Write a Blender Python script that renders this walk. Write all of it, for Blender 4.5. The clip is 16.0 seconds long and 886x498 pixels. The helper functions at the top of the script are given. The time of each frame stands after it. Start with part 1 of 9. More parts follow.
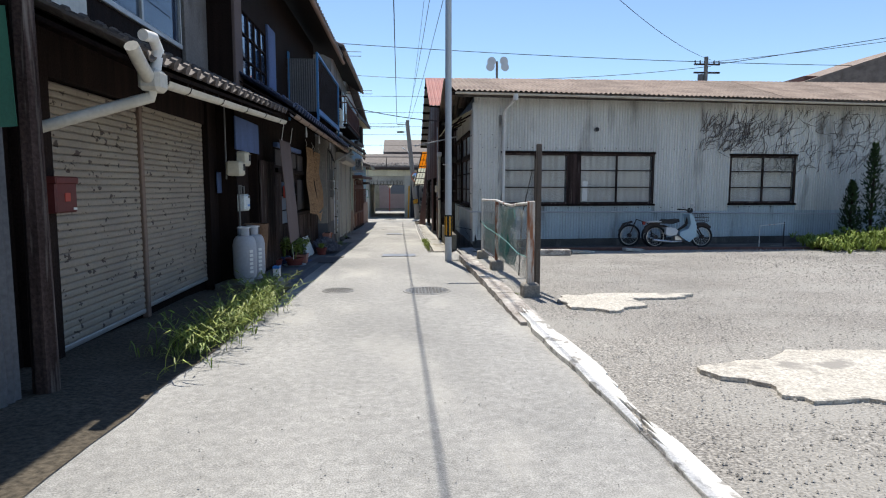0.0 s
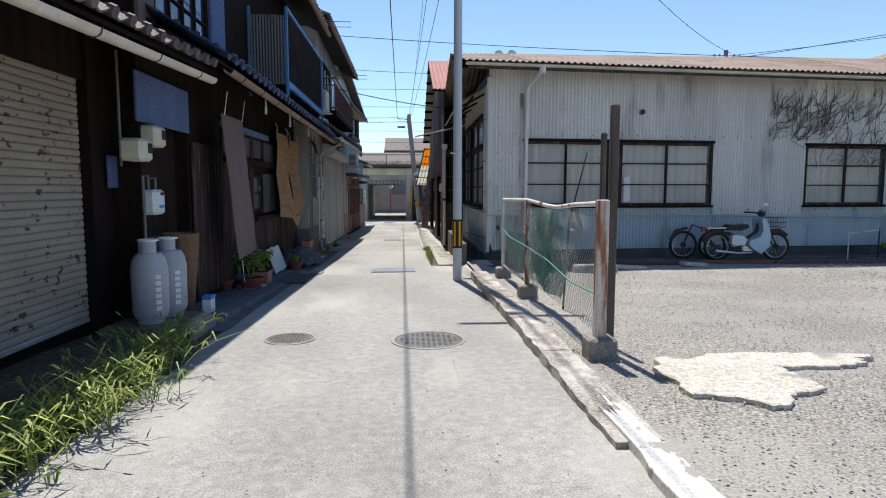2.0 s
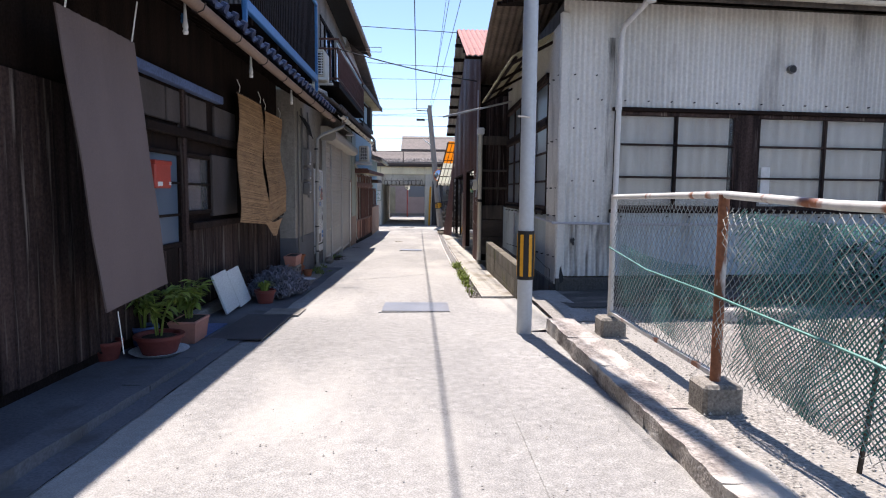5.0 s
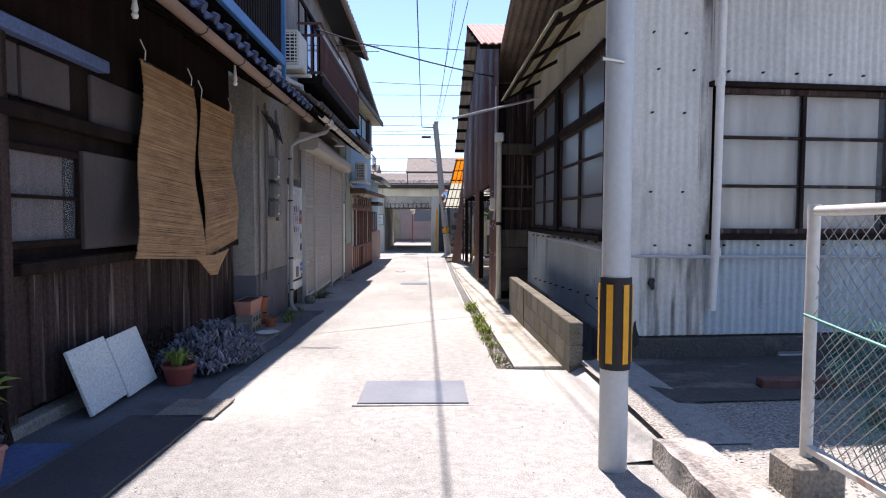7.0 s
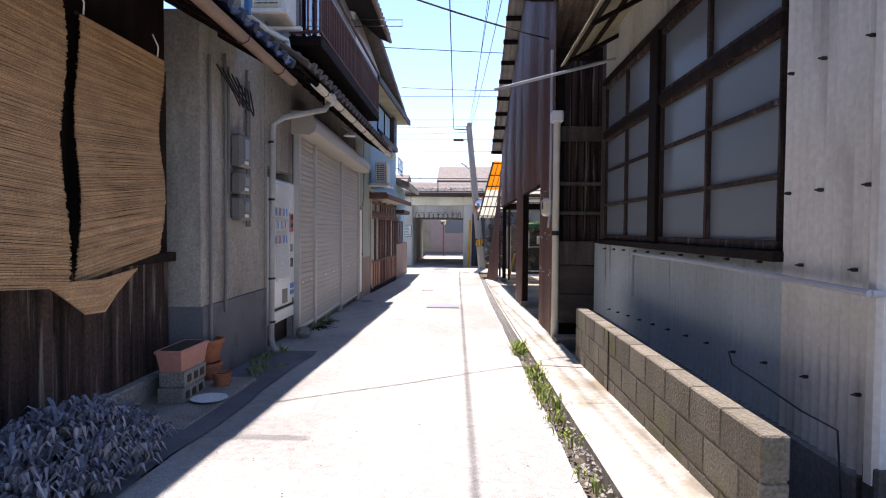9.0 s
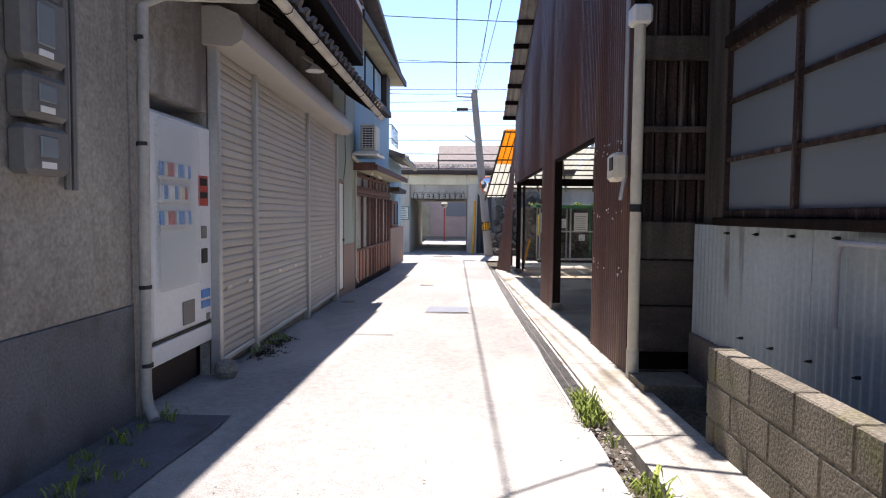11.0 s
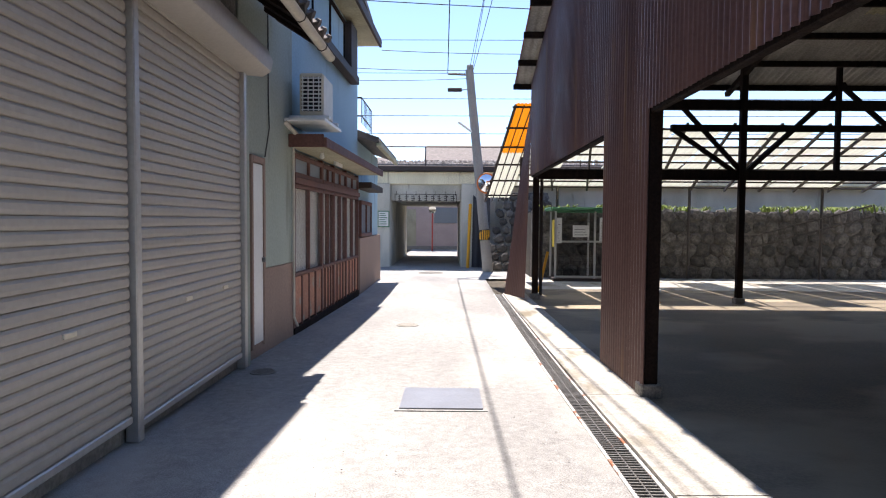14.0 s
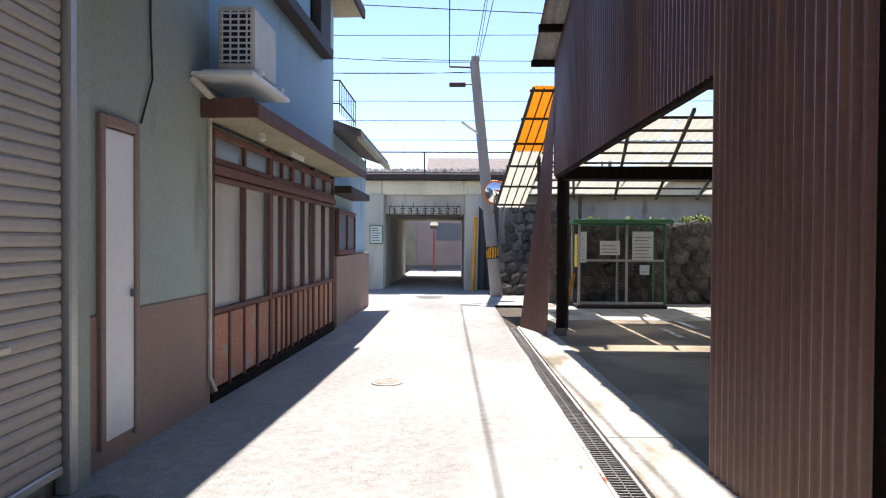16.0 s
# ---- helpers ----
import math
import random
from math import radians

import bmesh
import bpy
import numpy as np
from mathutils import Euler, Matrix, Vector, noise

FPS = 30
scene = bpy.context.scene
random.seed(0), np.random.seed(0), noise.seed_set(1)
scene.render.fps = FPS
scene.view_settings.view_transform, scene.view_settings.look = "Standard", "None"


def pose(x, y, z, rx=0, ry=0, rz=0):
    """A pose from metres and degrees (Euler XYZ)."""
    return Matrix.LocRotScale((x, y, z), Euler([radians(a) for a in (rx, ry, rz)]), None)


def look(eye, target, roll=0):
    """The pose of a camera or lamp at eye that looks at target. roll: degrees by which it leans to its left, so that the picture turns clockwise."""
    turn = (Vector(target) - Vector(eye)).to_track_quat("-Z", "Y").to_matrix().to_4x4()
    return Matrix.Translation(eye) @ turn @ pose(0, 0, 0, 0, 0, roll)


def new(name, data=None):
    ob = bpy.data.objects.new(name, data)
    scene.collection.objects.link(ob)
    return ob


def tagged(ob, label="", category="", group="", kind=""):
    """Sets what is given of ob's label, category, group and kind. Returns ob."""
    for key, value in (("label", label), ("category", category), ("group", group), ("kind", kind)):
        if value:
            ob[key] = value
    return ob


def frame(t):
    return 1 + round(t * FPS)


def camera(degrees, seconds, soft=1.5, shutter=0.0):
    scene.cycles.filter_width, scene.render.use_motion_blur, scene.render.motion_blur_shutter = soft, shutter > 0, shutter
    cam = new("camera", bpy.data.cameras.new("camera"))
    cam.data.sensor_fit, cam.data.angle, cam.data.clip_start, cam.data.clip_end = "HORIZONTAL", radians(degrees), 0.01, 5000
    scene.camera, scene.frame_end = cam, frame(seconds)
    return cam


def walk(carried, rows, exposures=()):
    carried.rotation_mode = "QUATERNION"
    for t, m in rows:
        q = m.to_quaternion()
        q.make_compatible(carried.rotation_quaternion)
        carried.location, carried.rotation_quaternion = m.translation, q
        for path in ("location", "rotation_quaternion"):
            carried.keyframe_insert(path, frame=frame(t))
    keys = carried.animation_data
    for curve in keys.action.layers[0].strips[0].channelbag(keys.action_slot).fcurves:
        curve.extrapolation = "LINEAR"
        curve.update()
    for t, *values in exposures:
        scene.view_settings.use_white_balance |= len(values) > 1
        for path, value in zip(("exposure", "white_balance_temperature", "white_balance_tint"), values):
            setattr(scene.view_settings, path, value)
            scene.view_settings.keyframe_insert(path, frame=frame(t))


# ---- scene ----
cam = camera(72.0, 16.0, 1.1)
METRES, EYE, TILT, LEAN, TURN = 23.3, 1.28, 0.0, 0.0, -3.6
ROWS = [
    (0.0, 0.0, 0.0, 0.0, 0.0, -5.85, -0.0),
    (0.5, -0.0029, 0.0332, -0.0008, 0.21, -5.79, -0.18),
    (1.0, -0.003, 0.0681, -0.0022, 0.3, -5.74, -0.04),
    (1.5, -0.0027, 0.1038, -0.0026, 0.44, -5.79, -0.14),
    (2.0, -0.0029, 0.1381, -0.0044, 0.32, -5.69, -0.06),
    (2.5, -0.0052, 0.1696, -0.0047, 0.57, -5.59, -0.32),
    (3.0, -0.0074, 0.1999, -0.0054, 0.79, -5.46, -0.25),
    (5.5, -0.0256, 0.3485, -0.0115, 2.05, -5.25, -0.52),
    (6.0, -0.0282, 0.3782, -0.0119, 2.29, -4.53, -0.41),
    (6.5, -0.0298, 0.4079, -0.0128, 2.56, -3.95, -0.48),
    (7.0, -0.028, 0.4386, -0.0133, 2.45, -3.03, -0.21),
    (7.5, -0.028, 0.4681, -0.014, 2.55, -2.14, -0.33),
    (8.0, -0.0296, 0.4952, -0.0145, 2.91, -1.53, -0.4),
    (8.5, -0.0347, 0.5235, -0.0177, 5.02, -1.36, -0.6),
    (9.0, -0.0362, 0.5556, -0.0168, 5.44, -1.85, -0.45),
    (11.5, -0.0561, 0.7236, -0.0223, 5.35, -3.34, -0.46),
    (12.0, -0.0591, 0.7592, -0.023, 4.77, -3.32, -0.48),
    (12.5, -0.0618, 0.792, -0.023, 4.53, -3.32, -0.67),
    (13.0, -0.0668, 0.8239, -0.0245, 3.92, -3.26, -0.56),
    (13.5, -0.0698, 0.8524, -0.0239, 4.08, -3.0, -0.65),
    (14.0, -0.071, 0.8811, -0.0238, 4.22, -2.55, -0.4),
    (14.5, -0.0731, 0.9089, -0.0235, 4.41, -1.65, -0.51),
    (15.0, -0.0742, 0.9361, -0.0245, 4.53, -1.03, -0.42),
    (15.5, -0.0752, 0.9646, -0.0254, 4.65, -0.79, -0.5),
    (16.0, -0.0754, 0.9947, -0.0269, 4.65, -0.82, -0.32),
]
EXPO = [(0.0, 0.46, 6650, 9), (3.0, 0.57, 6650, 12), (5.5, 0.97, 6700, 19), (7.0, 1.12, 6700, 20), (9.0, 1.34, 6780, 22), (12.5, 1.26, 6720, 18), (14.0, 1.25, 6700, 17), (16.0, 1.30, 6700, 17)]
walk(cam, [(t, pose(0, 0, EYE, TILT, LEAN, TURN) @ pose(METRES * x, METRES * y, METRES * z, 90 + pitch, roll, yaw)) for t, x, y, z, yaw, pitch, roll in ROWS], EXPO)

# ---- world and sun ----
SUN_WAY = Vector((-0.052, 0.43, 1.0)).normalized()      # towards the sun
world = bpy.data.worlds.new("sky")
scene.world = world
world.use_nodes = True
wn = world.node_tree
sky = wn.nodes.new("ShaderNodeTexSky")
sky.sky_type, sky.sun_disc = "NISHITA", False
sky.sun_elevation, sky.sun_rotation = math.asin(SUN_WAY.z), math.atan2(SUN_WAY.x, SUN_WAY.y)
sky.altitude, sky.air_density, sky.dust_density, sky.ozone_density = 900, 1.0, 0.2, 4.5
wn.links.new(sky.outputs[0], wn.nodes["Background"].inputs[0])
wn.nodes["Background"].inputs[1].default_value = 0.13
sun = new("sun", bpy.data.lights.new("sun", "SUN"))
sun.data.energy, sun.data.angle, sun.data.color = 4.6, radians(0.53), (1.0, 0.96, 0.9)
sun.matrix_world = look(SUN_WAY * 60, (0, 0, 0))


# ---- materials ----
def socket(node, name, value):
    node.inputs[name].default_value = value


def mat(name, col, rough=0.8, metal=0.0, dark=None, var=0.5, scale=(2, 2, 2), fine=60.0, grain=0.25, bump=0.15,
        stain=None, stain_scale=(3, 3, 3), stain_at=(0.55, 0.7), rand=0.0, spec=0.4, island=False, mid=0.0, mid_scale=14.0, placed=False):
    """A surface: base colour that drifts to dark at one scale, fine grain at another, a stain with a shape of its own, and fine relief."""
    m = bpy.data.materials.new(name)
    m.use_nodes = True
    nt = m.node_tree
    p = nt.nodes["Principled BSDF"]
    socket(p, "Roughness", rough), socket(p, "Metallic", metal), socket(p, "Specular IOR Level", spec)
    dark = dark or tuple(c * 0.55 for c in col)
    tc = nt.nodes.new("ShaderNodeNewGeometry" if placed else "ShaderNodeTexCoord")
    place = tc.outputs["Position" if placed else "Object"]

    def tex(sc, size, detail):
        mp, n = nt.nodes.new("ShaderNodeMapping"), nt.nodes.new("ShaderNodeTexNoise")
        mp.inputs["Scale"].default_value = sc
        nt.links.new(place, mp.inputs["Vector"]), nt.links.new(mp.outputs[0], n.inputs["Vector"])
        socket(n, "Scale", size), socket(n, "Detail", detail)
        return n

    def ramp(src, a, b):
        r = nt.nodes.new("ShaderNodeMapRange")
        socket(r, "From Min", a), socket(r, "From Max", b)
        nt.links.new(src, r.inputs["Value"])
        return r.outputs["Result"]

    def mix(kind, f, a, b):
        x = nt.nodes.new("ShaderNodeMix")
        x.data_type, x.blend_type = "RGBA", kind
        for i, v in ((0, f), (6, a), (7, b)):
            if isinstance(v, (float, int)):
                x.inputs[i].default_value = v
            elif isinstance(v, tuple):
                x.inputs[i].default_value = (*v, 1)
            else:
                nt.links.new(v, x.inputs[i])
        return x.outputs[2]

    big, small = tex(scale, 1.0, 6.0), tex((1, 1, 1), fine, 3.0)
    drift = nt.nodes.new("ShaderNodeMath")
    drift.operation = "MULTIPLY"
    nt.links.new(ramp(big.outputs[0], 0.35, 0.7), drift.inputs[0])
    drift.inputs[1].default_value = var
    c = mix("MIX", drift.outputs[0], col, dark)
    g = nt.nodes.new("ShaderNodeMapRange")
    socket(g, "From Min", 0.25), socket(g, "From Max", 0.75), socket(g, "To Min", 1 - grain), socket(g, "To Max", 1 + grain)
    nt.links.new(small.outputs[0], g.inputs["Value"])
    c = mix("MULTIPLY", 1.0, c, g.outputs["Result"])
    if mid:
        k = nt.nodes.new("ShaderNodeMapRange")
        socket(k, "From Min", 0.3), socket(k, "From Max", 0.7), socket(k, "To Min", 1 - mid), socket(k, "To Max", 1 + mid)
        nt.links.new(tex((1, 1, 1), mid_scale, 5.0).outputs[0], k.inputs["Value"])
        c = mix("MULTIPLY", 1.0, c, k.outputs["Result"])
    if stain:
        s = tex(stain_scale, 1.0, 7.0)
        c = mix("MIX", ramp(s.outputs[0], *stain_at), c, stain)
    if rand:
        r = nt.nodes.new("ShaderNodeNewGeometry" if island else "ShaderNodeObjectInfo")
        k = nt.nodes.new("ShaderNodeMapRange")
        socket(k, "To Min", 1 - rand), socket(k, "To Max", 1 + rand)
        nt.links.new(r.outputs["Random Per Island" if island else "Random"], k.inputs["Value"])
        c = mix("MULTIPLY", 1.0, c, k.outputs["Result"])
    nt.links.new(c, p.inputs["Base Color"])
    if bump:
        b = nt.nodes.new("ShaderNodeBump")
        socket(b, "Strength", bump), socket(b, "Distance", 0.02)
        nt.links.new(small.outputs[0], b.inputs["Height"]), nt.links.new(b.outputs[0], p.inputs["Normal"])
    return m


def glass(name, col, rough=0.1, alpha=0.5):
    """Window glass: part see-through, part mirror."""
    m = bpy.data.materials.new(name)
    m.use_nodes = True
    p = m.node_tree.nodes["Principled BSDF"]
    socket(p, "Base Color", (*col, 1)), socket(p, "Roughness", rough), socket(p, "Alpha", alpha), socket(p, "Specular IOR Level", 0.6)
    return m


M = {
    "road": mat("worn_asphalt", (0.335, 0.328, 0.31), 0.95, dark=(0.20, 0.197, 0.189), var=0.75, scale=(0.6, 0.3, 1), fine=120, grain=0.42, bump=0.28,
                stain=(0.43, 0.415, 0.38), stain_scale=(0.9, 0.35, 1), stain_at=(0.52, 0.72), mid=0.15, mid_scale=16),
    "strip": mat("pale_concrete", (0.42, 0.40, 0.355), 0.95, var=0.6, scale=(2, 0.8, 2), fine=70, stain=(0.2, 0.17, 0.12), stain_scale=(3, 1.2, 3), stain_at=(0.56, 0.72), mid=0.18, mid_scale=16),
    "gravel": mat("grey_gravel_ground", (0.29, 0.272, 0.245), 1.0, dark=(0.20, 0.187, 0.17), var=0.8, scale=(0.35, 0.35, 1), fine=60, grain=0.8, bump=0.6,
                  stain=(0.34, 0.325, 0.295), stain_scale=(0.6, 0.9, 1), stain_at=(0.45, 0.75), mid=0.26, mid_scale=38),
    "earth": mat("dark_earth", (0.09, 0.075, 0.055), 1.0, var=0.7, scale=(1.5, 1.5, 1), fine=30, grain=0.6, bump=0.8),
    # Dark blue-grey base colour carries the blue shade that lies on the apron.
    "apron": mat("shade_blue_concrete", (0.13, 0.136, 0.152), 0.9, var=0.7, scale=(1.3, 1.3, 1), fine=60, stain=(0.08, 0.08, 0.08), stain_at=(0.55, 0.7)),
    "kerb": mat("reddish_kerb_stone", (0.43, 0.395, 0.36), 0.95, dark=(0.20, 0.172, 0.155), var=1.0, scale=(6, 4, 6), fine=50, grain=0.5, bump=0.8, stain=(0.52, 0.49, 0.45), stain_scale=(4, 2.5, 7), stain_at=(0.5, 0.62)),
    "white_line": mat("chipped_white_paint", (0.72, 0.70, 0.66), 0.9, var=0.5, scale=(6, 4, 4), fine=60, stain=(0.3, 0.285, 0.26), stain_scale=(9, 6, 6), stain_at=(0.56, 0.62)),
    "oldwood": mat("dark_weathered_wood", (0.022, 0.0135, 0.011), 0.85, dark=(0.009, 0.006, 0.0055), var=0.9, scale=(9, 9, 0.7), fine=50, grain=0.4, bump=0.3, rand=0.2, spec=0.12),
    "board": mat("weathered_board", (0.070, 0.046, 0.040), 0.9, dark=(0.018, 0.012, 0.011), var=1.0, scale=(14, 14, 0.8), fine=45, grain=0.4, bump=0.4, stain=(0.20, 0.17, 0.15), stain_scale=(18, 18, 1.0), stain_at=(0.58, 0.72), rand=0.3, spec=0.15),
    "greywood": mat("grey_weathered_wood", (0.105, 0.086, 0.072), 0.9, dark=(0.035, 0.029, 0.025), var=0.9, scale=(12, 12, 1.0), fine=45, bump=0.3, rand=0.2),
    "plaster_dark": mat("grimy_plaster", (0.20, 0.185, 0.175), 0.95, dark=(0.10, 0.09, 0.085), var=0.9, scale=(2, 2, 1), fine=40, stain=(0.09, 0.08, 0.075), stain_scale=(4, 4, 1.2), stain_at=(0.52, 0.72)),
    "plaster_beige": mat("stained_beige_plaster", (0.31, 0.29, 0.26), 0.95, dark=(0.17, 0.15, 0.14), var=0.9, scale=(1.6, 1.6, 0.8), fine=40, stain=(0.15, 0.13, 0.12), stain_scale=(4, 4, 0.8), stain_at=(0.56, 0.76), mid=0.12),
    "dingy_panel": mat("dingy_brown_grey_board", (0.085, 0.070, 0.066), 0.9, dark=(0.05, 0.04, 0.038), var=0.8, scale=(2, 2, 1), fine=40, grain=0.12, bump=0.05),
    "frost_blue": mat("frosted_blue_grey_glass", (0.095, 0.135, 0.19), 0.4, dark=(0.075, 0.11, 0.155), var=0.5, scale=(2, 2, 1), fine=40, grain=0.04, bump=0.02),
    "curtain_mauve": mat("dusty_mauve_curtain", (0.16, 0.115, 0.12), 0.95, dark=(0.09, 0.065, 0.068), var=0.8, scale=(9, 9, 0.8), fine=40, grain=0.1, bump=0.05),
    "gap_board": mat("sooty_stained_concrete_board", (0.085, 0.068, 0.058), 0.95, dark=(0.04, 0.032, 0.028), var=0.9, scale=(1.5, 1.5, 5), fine=50, grain=0.3, bump=0.3, stain=(0.13, 0.115, 0.11), stain_scale=(2, 2, 5), stain_at=(0.55, 0.7)),
    "slat_old": mat("peeling_shutter_enamel", (0.33, 0.275, 0.215), 0.6, dark=(0.24, 0.20, 0.165), var=0.7, scale=(1, 1.5, 2), fine=30, grain=0.1, bump=0.05, stain=(0.06, 0.038, 0.028), stain_scale=(8, 9, 14), stain_at=(0.625, 0.65), placed=True),
    "slat_new": mat("beige_shutter_enamel", (0.40, 0.365, 0.32), 0.5, dark=(0.33, 0.30, 0.265), var=0.6, scale=(1, 0.8, 1.5), fine=25, grain=0.06, bump=0.03, placed=True),
    "alu": mat("dull_aluminium", (0.50, 0.49, 0.47), 0.45, 0.6, var=0.3, fine=30, grain=0.08, bump=0.03),
    "pvc": mat("yellowed_white_pipe", (0.62, 0.58, 0.50), 0.55, dark=(0.38, 0.33, 0.25), var=0.6, scale=(3, 3, 2), fine=30, grain=0.1, bump=0.05),
    "pvc_white": mat("white_plastic_pipe", (0.74, 0.72, 0.68), 0.5, var=0.3, scale=(3, 3, 2), fine=30, grain=0.08, bump=0.03),
    "gutter_brown": mat("faded_brown_gutter", (0.24, 0.16, 0.12), 0.6, var=0.6, scale=(3, 1, 3), fine=30, grain=0.12, bump=0.05),
    "tile": mat("grey_brown_roof_tile", (0.14, 0.115, 0.10), 0.75, dark=(0.07, 0.055, 0.05), var=0.8, scale=(5, 5, 5), fine=40, rand=0.25, stain=(0.24, 0.21, 0.18), stain_scale=(7, 7, 7), stain_at=(0.6, 0.75)),
    "tile_blue": mat("glazed_blue_roof_tile", (0.05, 0.065, 0.12), 0.3, dark=(0.03, 0.035, 0.06), var=0.6, fine=40, rand=0.2, bump=0.05),
    "sheet_grey": mat("faded_grey_corrugated_sheet", (0.64, 0.63, 0.59), 0.65, dark=(0.50, 0.49, 0.45), var=0.8, scale=(2, 2, 0.5), fine=30, grain=0.1, bump=0.05,
                      stain=(0.13, 0.115, 0.10), stain_scale=(2.2, 2.2, 0.55), stain_at=(0.58, 0.80), rand=0.08),
    "sheet_sooty": mat("black_streaked_corrugated_sheet", (0.64, 0.63, 0.59), 0.7, dark=(0.46, 0.45, 0.41), var=0.9, scale=(2, 2, 0.5), fine=30, grain=0.12, bump=0.05,
                       stain=(0.035, 0.032, 0.03), stain_scale=(13, 13, 1.5), stain_at=(0.46, 0.74)),
    "sheet_bluish": mat("faded_blue_grey_corrugated_sheet", (0.42, 0.49, 0.52), 0.65, dark=(0.33, 0.38, 0.40), var=0.8, scale=(2, 2, 0.5), fine=30, grain=0.1, bump=0.05,
                        stain=(0.14, 0.13, 0.12), stain_scale=(4, 4, 0.8), stain_at=(0.60, 0.78), rand=0.06),
    "sheet_brown": mat("rusty_brown_corrugated_sheet", (0.165, 0.088, 0.075), 0.45, dark=(0.095, 0.05, 0.045), var=0.8, scale=(2, 2, 0.4), fine=30, grain=0.15, bump=0.06,
                       stain=(0.27, 0.145, 0.075), stain_scale=(3, 3, 0.5), stain_at=(0.6, 0.78), rand=0.12),
    "roof_slate": mat("weathered_corrugated_roof", (0.30, 0.235, 0.19), 0.9, dark=(0.17, 0.125, 0.10), var=0.9, scale=(1.5, 2.5, 2), fine=30, grain=0.35, bump=0.2, rand=0.15),
    "roof_red": mat("faded_red_roof_sheet", (0.36, 0.12, 0.09), 0.6, dark=(0.24, 0.08, 0.065), var=0.7, scale=(1, 1, 1), fine=30, grain=0.15),
    "roof_under": mat("sooty_roof_underside", (0.34, 0.33, 0.31), 0.8, var=0.7, scale=(2, 2, 2), fine=30),
    "pole": mat("pale_painted_steel_pole", (0.52, 0.55, 0.56), 0.5, dark=(0.42, 0.44, 0.45), var=0.5, scale=(3, 3, 0.6), fine=30, grain=0.06, bump=0.03),
    "conpole": mat("grey_concrete_pole", (0.30, 0.28, 0.25), 0.9, var=0.6, scale=(4, 4, 0.8), fine=50),
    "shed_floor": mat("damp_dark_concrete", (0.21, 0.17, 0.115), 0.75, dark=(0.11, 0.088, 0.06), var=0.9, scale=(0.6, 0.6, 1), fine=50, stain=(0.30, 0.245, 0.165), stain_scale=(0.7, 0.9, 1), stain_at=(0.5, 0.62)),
    "dirty_pipe": mat("dirty_grey_pipe", (0.44, 0.42, 0.38), 0.6, var=0.6, scale=(3, 3, 2), fine=30, grain=0.12, bump=0.05),
    "rubber_mat": mat("grey_rubber_mat", (0.075, 0.07, 0.075), 0.8, var=0.5, scale=(3, 3, 3), fine=60),
    "black": mat("black_rubber", (0.015, 0.015, 0.016), 0.6, var=0.3, bump=0.05),
    "yellow": mat("yellow_reflective_sheet", (0.75, 0.36, 0.02), 0.5, var=0.3, scale=(4, 4, 2), fine=30, grain=0.08, bump=0.02),
    "blue_wall": mat("pale_blue_wall_paint", (0.36, 0.50, 0.56), 0.85, dark=(0.29, 0.42, 0.48), var=0.6, scale=(1, 1, 0.5), fine=40, grain=0.1, bump=0.1, stain=(0.22, 0.28, 0.29), stain_scale=(2.5, 2.5, 0.6), stain_at=(0.62, 0.8)),
    "green_wall": mat("grey_green_wall_paint", (0.34, 0.38, 0.33), 0.85, dark=(0.27, 0.31, 0.27), var=0.6, scale=(1, 1, 0.5), fine=40, grain=0.1, bump=0.1, stain=(0.20, 0.21, 0.18), stain_scale=(2.5, 2.5, 0.6), stain_at=(0.6, 0.8)),
    "dado": mat("brown_pink_dado_paint", (0.30, 0.21, 0.17), 0.85, var=0.4, scale=(1, 1, 0.5), fine=40, grain=0.12, bump=0.1),
    "redwood": mat("red_brown_painted_wood", (0.15, 0.068, 0.052), 0.7, dark=(0.09, 0.04, 0.035), var=0.7, scale=(9, 9, 1), fine=40, bump=0.2, rand=0.1),
    "peel": mat("peeling_pink_panel", (0.42, 0.20, 0.13), 0.85, dark=(0.26, 0.13, 0.09), var=0.7, scale=(4, 4, 3), fine=40, stain=(0.30, 0.27, 0.22), stain_scale=(6, 6, 4), stain_at=(0.58, 0.64), rand=0.2),
    "concrete": mat("stained_concrete", (0.58, 0.555, 0.47), 0.95, dark=(0.36, 0.34, 0.28), var=0.8, scale=(1.5, 1.5, 0.7), fine=40, bump=0.3, stain=(0.10, 0.09, 0.075), stain_scale=(2.5, 2.5, 0.5), stain_at=(0.6, 0.75)),
    "girder": mat("cream_painted_girder", (0.78, 0.73, 0.53), 0.8, dark=(0.55, 0.50, 0.35), var=0.7, scale=(1, 1, 0.5), fine=30, stain=(0.16, 0.12, 0.08), stain_scale=(4, 4, 0.5), stain_at=(0.62, 0.75)),
    "block": mat("mossy_concrete_block", (0.19, 0.17, 0.135), 0.95, dark=(0.10, 0.09, 0.07), var=0.9, scale=(4, 3, 2), fine=60, grain=0.4, bump=0.5, stain=(0.13, 0.13, 0.05), stain_scale=(3, 2, 3), stain_at=(0.58, 0.72), rand=0.15),
    "block_grey": mat("grey_concrete_block", (0.27, 0.25, 0.22), 0.95, var=0.7, scale=(5, 5, 5), fine=60, grain=0.4, bump=0.5),
    "stone": mat("rough_wall_stone", (0.19, 0.17, 0.145), 0.95, dark=(0.08, 0.07, 0.06), var=0.9, scale=(3, 3, 3), fine=30, grain=0.4, bump=0.6, rand=0.35, island=True),
    "white": mat("off_white_enamel", (0.74, 0.74, 0.72), 0.4, var=0.2, fine=25, grain=0.04, bump=0.02),
